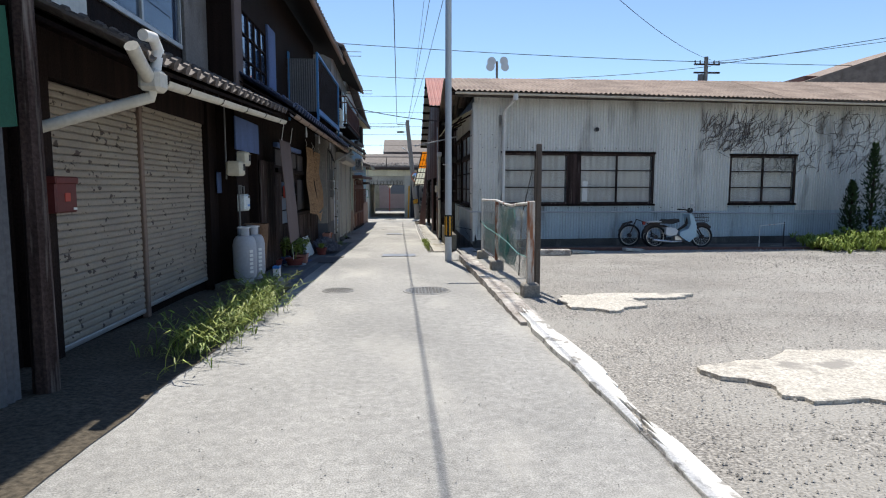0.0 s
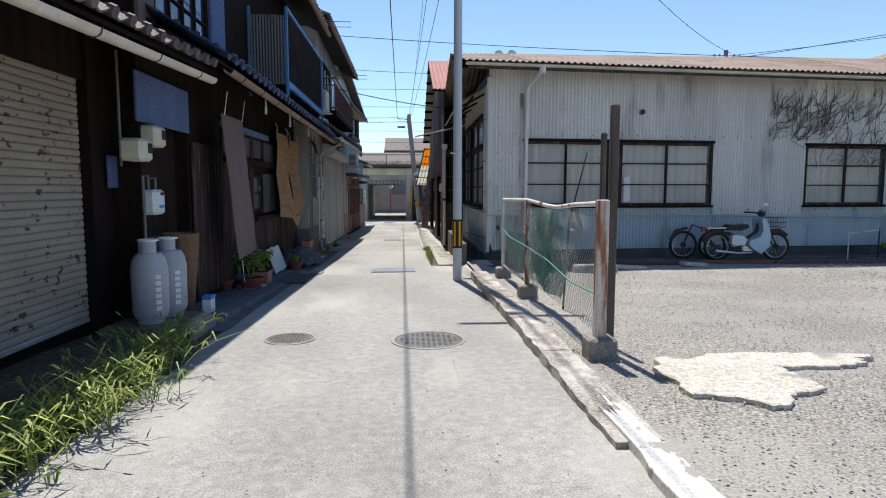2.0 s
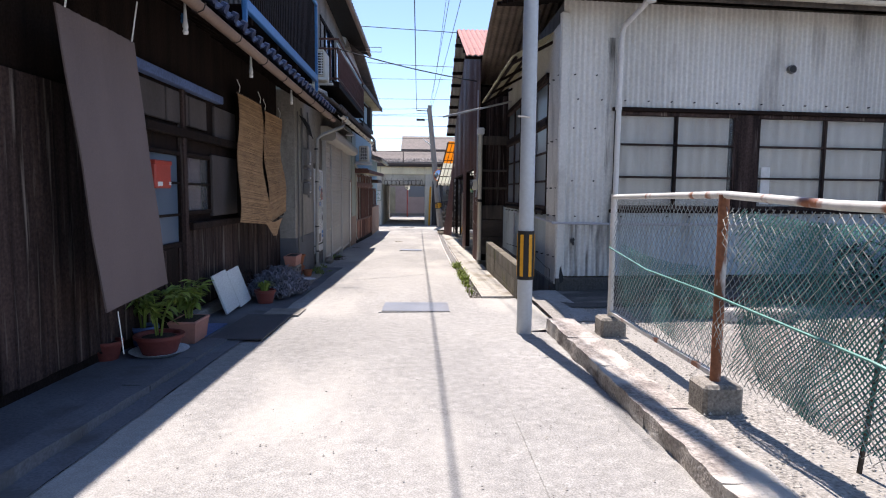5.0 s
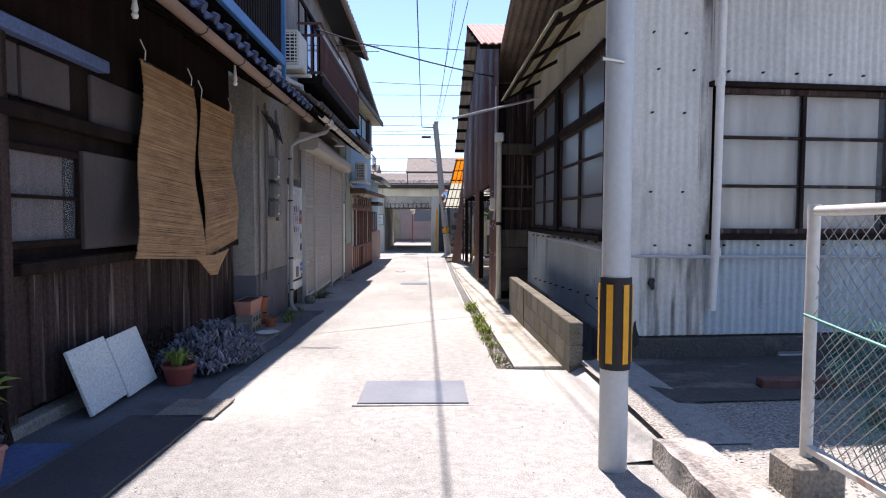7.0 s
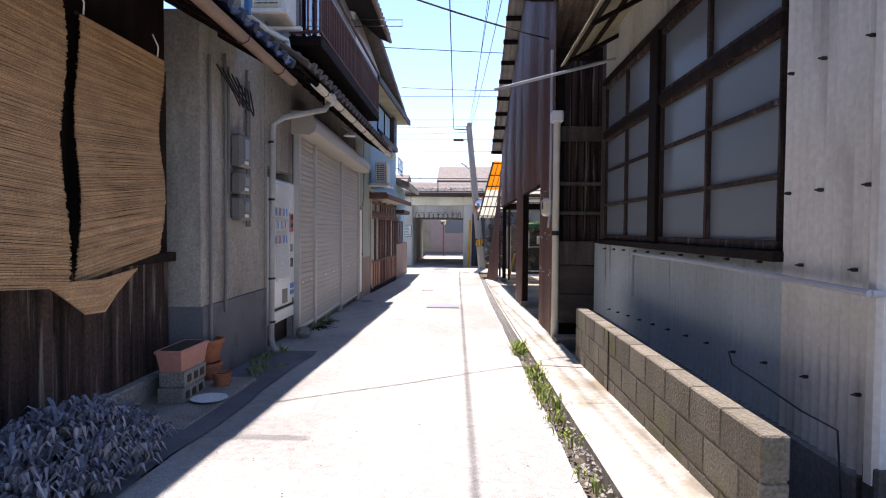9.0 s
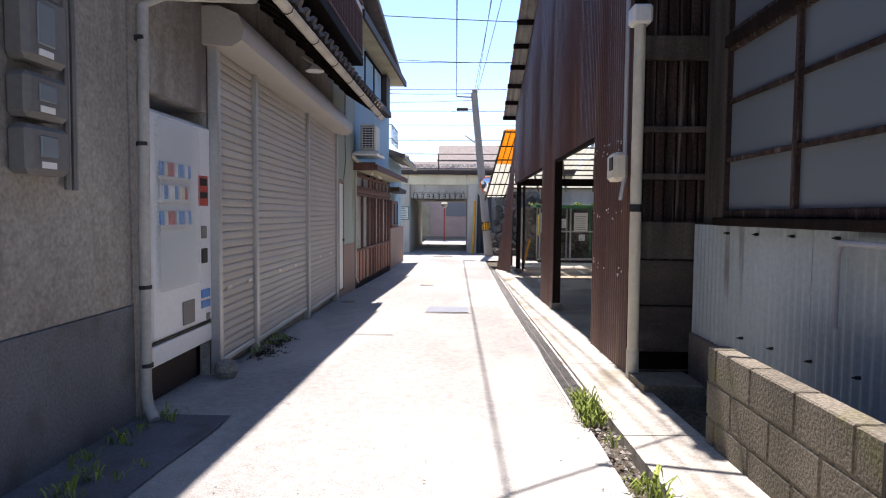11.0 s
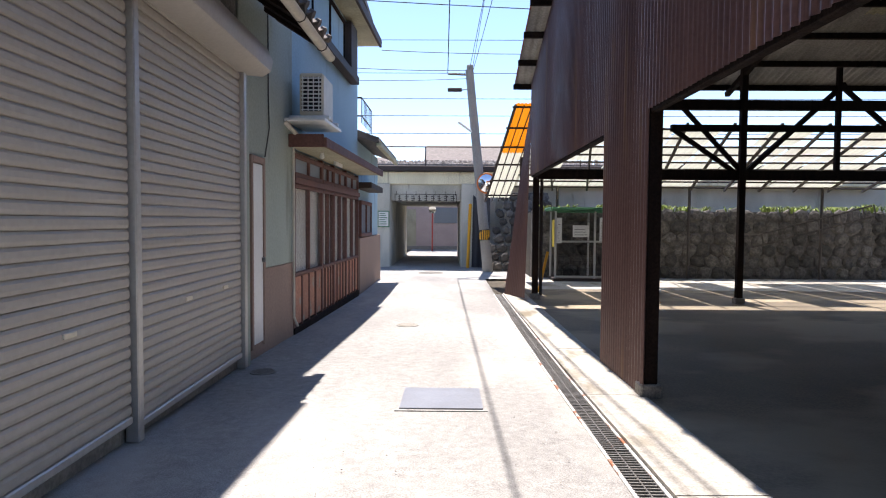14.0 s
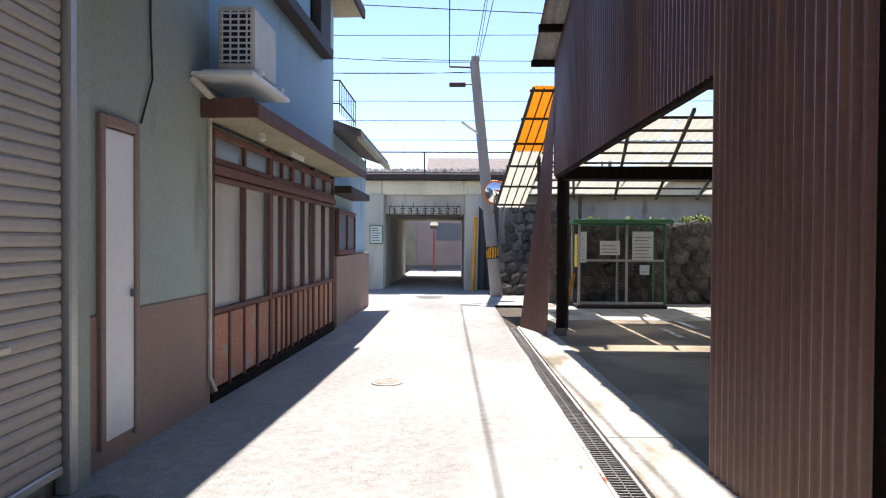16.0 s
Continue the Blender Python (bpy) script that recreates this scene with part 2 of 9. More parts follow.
    "cream": mat("cream_plastic_case", (0.66, 0.60, 0.47), 0.5, var=0.3, scale=(5, 5, 5), fine=30, grain=0.06, bump=0.03),
    "grey_case": mat("grey_meter_case", (0.16, 0.155, 0.15), 0.5, var=0.4, fine=30, grain=0.1, bump=0.03),
    "steel_dark": mat("rusty_dark_steel", (0.06, 0.045, 0.04), 0.7, 0.2, var=0.6, fine=40, grain=0.25),
    "galv": mat("painted_fence_pipe", (0.66, 0.65, 0.62), 0.5, dark=(0.5, 0.48, 0.45), var=0.6, scale=(4, 4, 3), fine=30, grain=0.08, bump=0.05, stain=(0.30, 0.11, 0.05), stain_scale=(6, 6, 2.2), stain_at=(0.57, 0.64)),
    "galv_rust": mat("rust_eaten_pipe", (0.30, 0.12, 0.06), 0.8, dark=(0.16, 0.07, 0.04), var=0.8, scale=(5, 5, 3), fine=40, stain=(0.6, 0.58, 0.55), stain_scale=(7, 7, 2), stain_at=(0.56, 0.62)),
    "wire_green": mat("green_coated_wire", (0.10, 0.30, 0.26), 0.5, var=0.4, fine=20, bump=0.0),
    "blue_steel": mat("blue_painted_steel", (0.05, 0.20, 0.45), 0.5, var=0.4, fine=30, grain=0.1, bump=0.03),
    "plate": mat("smooth_steel_cover", (0.24, 0.25, 0.27), 0.45, 0.5, var=0.4, scale=(3, 3, 3), fine=60, grain=0.12, bump=0.1),
    "iron": mat("cast_iron_cover", (0.19, 0.185, 0.175), 0.45, 0.7, var=0.5, scale=(5, 5, 5), fine=60, grain=0.25),
    "pane": glass("dusty_window_glass", (0.17, 0.20, 0.225), 0.28, 0.96),
    "pane_clear": glass("clear_window_glass", (0.30, 0.32, 0.33), 0.04, 0.16),
    "curtain": mat("grey_curtain_cloth", (0.74, 0.70, 0.62), 0.95, dark=(0.55, 0.50, 0.43), var=0.8, scale=(9, 9, 0.8), fine=40, grain=0.1, bump=0.05),
    "cable": mat("black_cable", (0.02, 0.02, 0.022), 0.6, var=0.2, bump=0.0),
    "leaf": mat("dry_green_leaf", (0.20, 0.26, 0.05), 0.6, dark=(0.07, 0.12, 0.02), var=0.8, scale=(6, 6, 6), fine=20, grain=0.1, bump=0.0, rand=0.4, island=True),
}


# ---- builders ----
def geo():
    return [], []


def add(g, vs, fs):
    n = len(g[0])
    g[0].extend(Vector(v) for v in vs)
    g[1].extend(tuple(i + n for i in f) for f in fs)
    return g


def cbox(g, x0, x1, y0, y1, z0, z1, c=0.008, m=None):
    """A box with chamfered edges."""
    lo, hi = (min(x0, x1), min(y0, y1), min(z0, z1)), (max(x0, x1), max(y0, y1), max(z0, z1))
    c = min(c, *(0.45 * (h - l) for l, h in zip(lo, hi)))
    ids, vs, fs = {}, [], []
    sig = [(a, b, d) for a in (0, 1) for b in (0, 1) for d in (0, 1)]
    for s in sig:
        for ax in range(3):
            ids[s, ax] = len(vs)
            vs.append(Vector([(lo, hi)[s[i]][i] + (0 if i == ax else (c, -c)[s[i]]) for i in range(3)]))
    for ax in range(3):
        u, v = [i for i in range(3) if i != ax]
        for e in (0, 1):
            def key(a, b):
                s = [0, 0, 0]
                s[ax], s[u], s[v] = e, a, b
                return tuple(s)
            fs.append([ids[key(a, b), ax] for a, b in ((0, 0), (1, 0), (1, 1), (0, 1))])
        for a in (0, 1):
            for b in (0, 1):
                s0, s1 = [0, 0, 0], [0, 0, 0]
                s0[u], s0[v], s1[u], s1[v], s1[ax] = a, b, a, b, 1
                fs.append([ids[tuple(s0), u], ids[tuple(s1), u], ids[tuple(s1), v], ids[tuple(s0), v]])
    for s in sig:
        fs.append([ids[s, 0], ids[s, 1], ids[s, 2]])
    mid = Vector([(l + h) / 2 for l, h in zip(lo, hi)])
    out = []
    for f in fs:
        n = (vs[f[1]] - vs[f[0]]).cross(vs[f[2]] - vs[f[0]])
        cen = sum((vs[i] for i in f), Vector()) / len(f)
        out.append(f if n.dot(cen - mid) > 0 else f[::-1])
    return add(g, [m @ v for v in vs] if m else vs, out)


def tube(g, pts, r, n=8, caps=True):
    """A round bar along a line of points; r is one radius or one for each point."""
    pts = [Vector(p) for p in pts]
    rs = r if isinstance(r, (list, tuple)) else [r] * len(pts)
    vs, fs, side = [], [], None
    for i, p in enumerate(pts):
        d = (pts[min(i + 1, len(pts) - 1)] - pts[max(i - 1, 0)]).normalized()
        if side is None:
            side = d.orthogonal().normalized()
        side = (side - d * side.dot(d)).normalized()
        up = d.cross(side)
        vs += [p + (side * math.cos(2 * math.pi * k / n) + up * math.sin(2 * math.pi * k / n)) * rs[i] for k in range(n)]
    for i in range(len(pts) - 1):
        fs += [(i * n + k, i * n + (k + 1) % n, (i + 1) * n + (k + 1) % n, (i + 1) * n + k) for k in range(n)]
    if caps:
        fs += [tuple(range(n))[::-1], tuple(range((len(pts) - 1) * n, len(pts) * n))]
    return add(g, vs, fs)


def prism(g, poly, axis, a0, a1):
    """A flat polygon, given in the two other axes, drawn out along one axis."""
    def at(p, a):
        q = list(p)
        q.insert("xyz".index(axis), a)
        return q
    n = len(poly)
    return add(g, [at(p, a0) for p in poly] + [at(p, a1) for p in poly],
               [tuple(range(n)), tuple(range(n, 2 * n))[::-1]] + [(i, i + n, (i + 1) % n + n, (i + 1) % n) for i in range(n)])


def lathe(g, cx, cy, prof, n=16):
    """A turned body from (radius, height) pairs."""
    vs = [(cx + r * math.cos(2 * math.pi * k / n), cy + r * math.sin(2 * math.pi * k / n), z) for r, z in prof for k in range(n)]
    fs = [(i * n + k, i * n + (k + 1) % n, (i + 1) * n + (k + 1) % n, (i + 1) * n + k) for i in range(len(prof) - 1) for k in range(n)]
    return add(g, vs, fs + [tuple(range(n))[::-1], tuple(range((len(prof) - 1) * n, len(prof) * n))])


def gutter(g, a, b, r=0.055, n=7):
    """A half-round gutter from a to b, open above."""
    a, b = Vector(a), Vector(b)
    d = (b - a).normalized()
    s = d.cross(Vector((0, 0, 1))).normalized()
    u = s.cross(d)
    vs = []
    for rr in (r, r - 0.006):
        for p in (a, b):
            vs += [p + s * rr * math.cos(math.pi * (1 + k / (n - 1))) + u * rr * math.sin(math.pi * (1 + k / (n - 1))) for k in range(n)]
    fs = []
    for o in (0, 2 * n):
        fs += [(o + k, o + k + 1, o + n + k + 1, o + n + k) for k in range(n - 1)]
    for e in (0, n):
        fs += [(e + k, e + k + 1, e + 2 * n + k + 1, e + 2 * n + k) for k in range(n - 1)]
    fs += [(0, n, 3 * n, 2 * n), (n - 1, 2 * n - 1, 4 * n - 1, 3 * n - 1)]
    return add(g, vs, fs)


def corr(g, u0, u1, low, high, put, pitch=0.076, amp=0.009, per=6):
    """A corrugated sheet between u0 and u1 and from low(u) to high(u), placed by put(u, depth, v)."""
    n = max(2, int((u1 - u0) / pitch * per))
    vs, fs = [], []
    for o in (0.0, -0.003):
        for i in range(n + 1):
            u = u0 + (u1 - u0) * i / n
            d = amp * math.sin(2 * math.pi * u / pitch) + o
            vs += [put(u, d, low(u)), put(u, d, high(u))]
    m = 2 * (n + 1)
    for i in range(n):
        a, b = 2 * i, 2 * i + 2
        fs += [(a, b, b + 1, a + 1), (m + a, m + a + 1, m + b + 1, m + b), (a, m + a, m + b, b), (a + 1, b + 1, m + b + 1, m + a + 1)]
    fs += [(0, 1, m + 1, m), (m - 2, 2 * m - 2, 2 * m - 1, m - 1)]
    return add(g, vs, fs)


BUILT_AT = {}


def rough_slab(g, x0, x1, y0, y1, z0, z1, nx, ny, amp, seed):
    """A crumbling block: a box cut into small faces and shaken."""
    nz = 2
    ids, vs, fs = {}, [], []

    def v(i, j, k):
        if (i, j, k) not in ids:
            p = Vector((x0 + (x1 - x0) * i / nx, y0 + (y1 - y0) * j / ny, (z0(y0 + (y1 - y0) * j / ny)) + (z1(y0 + (y1 - y0) * j / ny) - z0(y0 + (y1 - y0) * j / ny)) * k / nz))
            q = p * 6 + Vector((seed, 0, 0))
            p += Vector((noise.noise(q), noise.noise(q + Vector((9, 3, 1))) * 0.4, noise.noise(q + Vector((2, 7, 5))) * 0.6)) * amp * (1 if k else 0.3)
            ids[i, j, k] = len(vs)
            vs.append(p)
        return ids[i, j, k]
    for i in range(nx):
        for j in range(ny):
            fs += [(v(i, j, nz), v(i + 1, j, nz), v(i + 1, j + 1, nz), v(i, j + 1, nz))]
    for k in range(nz):
        for j in range(ny):
            fs += [(v(0, j, k), v(0, j, k + 1), v(0, j + 1, k + 1), v(0, j + 1, k)), (v(nx, j, k), v(nx, j + 1, k), v(nx, j + 1, k + 1), v(nx, j, k + 1))]
        for i in range(nx):
            fs += [(v(i, 0, k), v(i + 1, 0, k), v(i + 1, 0, k + 1), v(i, 0, k + 1)), (v(i, ny, k), v(i, ny, k + 1), v(i + 1, ny, k + 1), v(i + 1, ny, k))]
    return add(g, vs, fs)


def hang(ob, parent):
    """Parts are built in their world places, and stay there under a thing that stands elsewhere."""
    ob.parent = parent
    if parent.type == "EMPTY":
        ob.matrix_parent_inverse = Matrix.Translation(-BUILT_AT.get(parent.name, parent.location))


def turned(ob, m=None):
    """Turns a thing, with all its parts, from where it was built square; the warehouse front unless told otherwise."""
    BUILT_AT[ob.name] = ob.location.copy()
    ob.matrix_basis = (m or TURNED) @ Matrix.Translation(ob.location)
    return ob


def part(name, g, material, parent=None, label="", smooth=False, m=None):
    """Links a builder's mesh as one object, under a thing or under a part."""
    me = bpy.data.meshes.new(name)
    me.from_pydata(g[0], [], g[1])
    if len(g[1]) < 30000:
        bm = bmesh.new()
        bm.from_mesh(me)
        bmesh.ops.recalc_face_normals(bm, faces=bm.faces)
        bm.to_mesh(me)
        bm.free()
    if smooth:
        me.shade_smooth()
        me.set_sharp_from_angle(angle=radians(40))
    me.materials.append(M[material] if isinstance(material, str) else material)
    ob = new(name, me)
    if m:
        ob.matrix_world = m
    if parent:
        hang(ob, parent)
    return tagged(ob, label)


def piece(name, src, parent, m):
    """One more piece on the same mesh."""
    ob = new(name, src.data)
    hang(ob, parent)
    ob.matrix_basis = m
    return ob


def thing(name, label, category, group="", kind="", at=(0, 0, 0)):
    ob = new(name)
    ob.location = at
    ob.empty_display_size = 0.1
    return tagged(ob, label, category, group, kind)


def gz(y):
    """Height of the lane, which falls gently away from the start and levels out."""
    if y < 26:
        return -0.0272 * y
    k = min(1.0, (y - 26) / 10)
    return -0.707 - 0.08 * (k * (2 - k))


def lot(y):
    return -0.03 - 0.0170 * y


# ---- ground, lane, lot ----
def sheet(name, x0, x1, y0, y1, height, material, nx=2, ny=60, wob=0.0, kind="structure", label="", category="", edge=0.0):
    vs, fs = [], []
    for j in range(ny + 1):
        y = y0 + (y1 - y0) * j / ny
        for i in range(nx + 1):
            x = x0 + (x1 - x0) * i / nx
            if edge and i == 0:
                x += edge * noise.noise((3.1, y * 1.7, 0))
            if edge and i == nx:
                x += edge * noise.noise((7.7, y * 1.7, 0))
            vs.append((x, y, height(y) + wob * noise.noise((x * 0.8, y * 0.8, 0))))
    for j in range(ny):
        for i in range(nx):
            a = j * (nx + 1) + i
            fs.append((a, a + 1, a + nx + 2, a + nx + 1))
    ob = part(name, add(geo(), vs, fs), material, smooth=True)
    return tagged(ob, label, category, "", kind)


def far_ground():
    """One sheet to the horizon, below the lane and the lot."""
    xs = [-900, -60, -12, -2.6, 0, 0.5, 0.95, 1.3, 4, 12, 60, 900]
    ys = [-900, -60, -10] + list(range(-4, 48, 2)) + [60, 120, 900]
    vs = [(x, y, gz(min(max(y, -20), 40)) - (0.32 if 0.4 < x < 1.2 and 15 < y < 33 else 0.06)) for y in ys for x in xs]
    n = len(xs)
    fs = [(j * n + i, j * n + i + 1, (j + 1) * n + i + 1, (j + 1) * n + i) for j in range(len(ys) - 1) for i in range(n - 1)]
    return tagged(part("ground", add(geo(), vs, fs), "earth"), "bare dark earth under the lane and yards", "ground", "", "structure")


far_ground()
sheet("road", -1.72, 0.60, -8, 41.0, gz, "road", 8, 196, 0.012, label="pale worn asphalt lane with cracks and patches", category="road", edge=0.015)
sheet("road_shoulder", 0.50, 1.34, -8, 15.75, lambda y: gz(y) + 0.002, "road", 4, 80, 0.006, label="pale worn asphalt edge of the lane", category="road")
sheet("gravel_lot", 1.3, 40, -8, 15.6, lot, "gravel", 60, 60, 0.025, label="grey gravel parking lot with pale concrete patches", category="ground")
vs_ramp = [(x, y, (gz(y) + 0.006) * (1 - f) + (lot(min(y, 15.6)) + 0.006) * f) for y in (13.45, 14.2, 14.9, 15.6) for x, f in ((1.0, 0), (1.2, 0.2), (1.35, 0.75), (1.5, 1.0), (1.75, 1.03))]
tagged(part("ramp", add(geo(), vs_ramp, [(j * 5 + i, j * 5 + i + 1, j * 5 + i + 6, j * 5 + i + 5) for j in range(3) for i in range(4)]), "road", smooth=True), "asphalt ramp up to the gravel lot", "road", "", "structure")
sheet("cross_street", -12, 20, 36.9, 41.2, lambda y: gz(y) - 0.006, "road", 4, 12, label="pale asphalt street in front of the railway bridge", category="road")
sheet("apron", -2.6, -1.70, 9.3, 19.95, lambda y: gz(y) + 0.012, "apron", 4, 70, 0.008, label="concrete apron with dark blue shade in its colour, before the houses", category="pavement", edge=0.04)
sheet("road_edge", -2.5, -1.68, 19.9, 36.9, lambda y: gz(y) - 0.002, "road", 4, 60, 0.006, label="shaded worn asphalt edge before the shop", category="road")
sheet("verge", -3.1, -1.66, -8, 9.3, lambda y: gz(y) + 0.004, "earth", 6, 40, 0.03, label="weedy dark earth verge", category="ground", edge=0.06)
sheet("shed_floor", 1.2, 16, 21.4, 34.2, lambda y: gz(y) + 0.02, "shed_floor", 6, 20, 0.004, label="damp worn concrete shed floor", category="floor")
sheet("back_yard", 1.2, 20, 34.2, 37.2, lambda y: gz(y) + 0.015, "strip", 6, 6, label="reddish paved yard behind the shed", category="pavement")


def concrete_strip():
    t = thing("concrete_strip", "pale concrete strip beside the drain", "pavement", kind="structure", at=(1.0, 24, gz(24)))
    for k in range(9):
        a, b = 15.75 + k * 1.95, 15.75 + (k + 1) * 1.95 - 0.012
        part("slab", add(geo(), [(0.76, a, gz(a) + 0.03), (1.22, a, gz(a) + 0.035), (1.22, b, gz(b) + 0.035), (0.76, b, gz(b) + 0.03),
             (0.76, a, gz(a) - 0.3), (1.22, a, gz(a) - 0.3), (1.22, b, gz(b) - 0.3), (0.76, b, gz(b) - 0.3)],
             [(0, 1, 2, 3), (4, 7, 6, 5), (0, 4, 5, 1), (1, 5, 6, 2), (2, 6, 7, 3), (3, 7, 4, 0)]), "strip", t)
    return t


concrete_strip()


# ---- left: first house with the two old shutters ----
def plain_wall(name, boxes, material, label, category="wall", c=0.004):
    g = geo()
    for b in boxes:
        cbox(g, *b, c)
    return tagged(part(name, g, material), label, category, "", "structure")


def pierced(name, axis, plane, depth, u0, u1, z0, z1, holes, material, label):
    """One wall along x or y, from plane inwards by depth, with openings right through it."""
    us = sorted({u0, u1, *(h[0] for h in holes), *(h[1] for h in holes)})
    zs = sorted({z0, z1, *(h[2] for h in holes), *(h[3] for h in holes)})
    nu, nz = len(us), len(zs)

    def solid(i, j):
        if not (0 <= i < nu - 1 and 0 <= j < nz - 1):
            return False
        u, z = (us[i] + us[i + 1]) / 2, (zs[j] + zs[j + 1]) / 2
        return not any(h[0] < u < h[1] and h[2] < z < h[3] for h in holes)

    vs = [((p, u, z) if axis == "y" else (u, p, z)) for p in (plane, plane + depth) for z in zs for u in us]
    k, fs = nu * nz, []
    for j in range(nz - 1):
        for i in range(nu - 1):
            if not solid(i, j):
                continue
            a, b, c, d = j * nu + i, j * nu + i + 1, (j + 1) * nu + i + 1, (j + 1) * nu + i
            fs += [(a, b, c, d), (d + k, c + k, b + k, a + k)]
            for (p, q), (di, dj) in (((a, b), (0, -1)), ((b, c), (1, 0)), ((c, d), (0, 1)), ((d, a), (-1, 0))):
                if not solid(i + di, j + dj):
                    fs.append((p, p + k, q + k, q))
    return tagged(part(name, add(geo(), vs, fs), material), label, "wall", "", "structure")


def roller(name, y0, y1, z0, z1, x, material, label, slat=0.075, group="", rails=True):
    """A roller shutter facing the lane, each slat a piece."""
    t = thing(name, label, "roller shutter", group, at=(x, (y0 + y1) / 2, z0))
    g = geo()
    prof = [(0.0, 0.0), (0.012, 0.006), (0.016, slat * 0.35), (0.014, slat * 0.75), (0.002, slat * 0.97), (-0.012, slat * 0.97), (-0.012, 0.0)]
    prism(g, prof, "y", y0 + 0.02, y1 - 0.02)
    n = int((z1 - z0) / slat)
    first = part("slat", g, material, t, m=Matrix.Translation((x, 0, z0 + 0.05)))
    for k in range(1, n):
        piece("slat", first, t, Matrix.Translation((x + random.uniform(-0.0015, 0.0015), 0, z0 + 0.05 + k * slat)))
    part("bottom_bar", cbox(geo(), x - 0.02, x + 0.025, y0 + 0.02, y1 - 0.02, z0, z0 + 0.05), "alu", t)
    return t


pierced("wall_west_house", "y", -2.99, -0.4, -6, 9.62, -0.5, 5.6, [(6.15, 8.6, 3.1, 4.3)], "oldwood", "dark sooty timber front of the old house")
plain_wall("lintel_west_house", [(-2.985, -2.9, 5.2, 9.22, 2.18, 2.62)], "oldwood", "dark timber lintel above the shutters", "lintel")
plain_wall("post_west_house", [(-2.985, -2.86, 9.22, 9.62, -0.4, 2.62)], "oldwood", "dark rotten corner post of the old house", "post")
plain_wall("post_west_house_south", [(-2.985, -2.84, 4.86, 5.18, -0.3, 2.6)], "oldwood", "dark timber door post of the old house", "post")
for a, b in ((5.2, 7.0), (7.08, 9.18)):
    roller("roller_shutter", a, b, -0.14 if a < 6 else -0.1, 2.16, -2.94, "slat_old", "peeling beige steel roller shutter with rust spots", 0.066, "old shutters of the west house")
shutter_post = thing("shutter_post", "faded brown steel post between two roller shutters", "post", at=(-2.93, 7.04, -0.2))
part("rail", cbox(geo(), -2.97, -2.90, 7.0, 7.08, -0.2, 2.16), "gutter_brown", shutter_post)


def tiled_eave(name, y0, y1, x_eave, z_eave0, z_eave1, x_wall, rise, label, material="tile", step=0.27, rows=4):
    """A lower roof over the shop front: boards, rafters and rows of wavy tiles, each a piece."""
    t = thing(name, label, "roof", at=(x_wall, (y0 + y1) / 2, z_eave0))
    g = geo()
    vs = [(x_eave, y0, z_eave0), (x_wall, y0, z_eave0 + rise), (x_wall, y1, z_eave1 + rise), (x_eave, y1, z_eave1)]
    add(g, vs + [(x, y, z + 0.035) for x, y, z in vs], [(0, 1, 2, 3), (4, 7, 6, 5), (0, 4, 5, 1), (1, 5, 6, 2), (2, 6, 7, 3), (3, 7, 4, 0)])
    part("eave_boards", g, "oldwood", t)
    slope = math.atan2(rise, x_eave - x_wall)
    n = int((y1 - y0) / 0.45)
    for k in range(n):
        y = y0 + 0.2 + k * (y1 - y0 - 0.2) / n
        z = z_eave0 + (z_eave1 - z_eave0) * (y - y0) / (y1 - y0)
        part("rafter", cbox(geo(), x_wall, x_eave - 0.02, -0.025, 0.025, -0.05, -0.005, 0.004,
                            Matrix.Translation((0, y, 0))
                            @ Matrix(((1, 0, 0, 0), (0, 1, 0, 0), (-rise / (x_eave - x_wall), 0, 1, z + rise + rise / (x_eave - x_wall) * x_wall), (0, 0, 0, 1)))), "oldwood", t)
    w = step
    length = math.hypot(rise, x_eave - x_wall) / rows
    prof = [(w * i / 8, 0.028 * math.cos(2 * math.pi * i / 8 + 0.6)) for i in range(9)]
    gt = geo()
    add(gt, [(x, y, z + o) for o in (0, 0.018) for x in (0, -length - 0.03) for y, z in prof],
        [(i, i + 1, i + 10, i + 9) for i in range(8)] + [(18 + i, 27 + i, 28 + i, 19 + i) for i in range(8)]
        + [(i, 18 + i, 19 + i, i + 1) for i in range(8)] + [(9 + i, 10 + i, 28 + i, 27 + i) for i in range(8)] + [(0, 9, 27, 18), (8, 26, 35, 17)])
    tube(gt, [(-0.03, w * 0.92, 0.028), (0.02, w * 0.92, 0.03)], 0.045, 8)
    src = None
    for r in range(rows):
        for k in range(int((y1 - y0) / w)):
            y = y0 + k * w
            z = z_eave0 + (z_eave1 - z_eave0) * (y - y0) / (y1 - y0)
            m = pose(x_eave + 0.06 - r * length * math.cos(slope), y, z + 0.075 + r * length * math.sin(slope) + r * 0.006) @ Matrix.Rotation(slope + random.uniform(-0.02, 0.02), 4, "Y")
            if src is None:
                src = part("roof_tile", gt, material, t, m=m, smooth=True)
            else:
                piece("roof_tile", src, t, m)
    return t


tiled_eave("lower_roof", 4.6, 9.75, -1.90, 2.14, 2.36, -2.99, 0.5, "sagging lower roof of grey-brown clay tiles")


def hung_gutter(label, a, b, material, r=0.055):
    t = thing("gutter", label, "gutter", at=a)
    part("trough", gutter(geo(), a, b, r), material, t, smooth=True)
    a, b = Vector(a), Vector(b)
    n = max(2, int((b - a).length / 0.9))
    for k in range(n):
        p = a.lerp(b, (k + 0.5) / n)
        part("bracket", tube(geo(), [p + Vector((-0.12, 0, 0.06)), p + Vector((-0.06, 0, 0.0)), p + Vector((-0.04, 0, -0.045)), p + Vector((0, 0, -0.062)), p + Vector((0.045, 0, -0.04)), p + Vector((0.062, 0, 0.01))], 0.006, 5), "steel_dark", t)
    return t


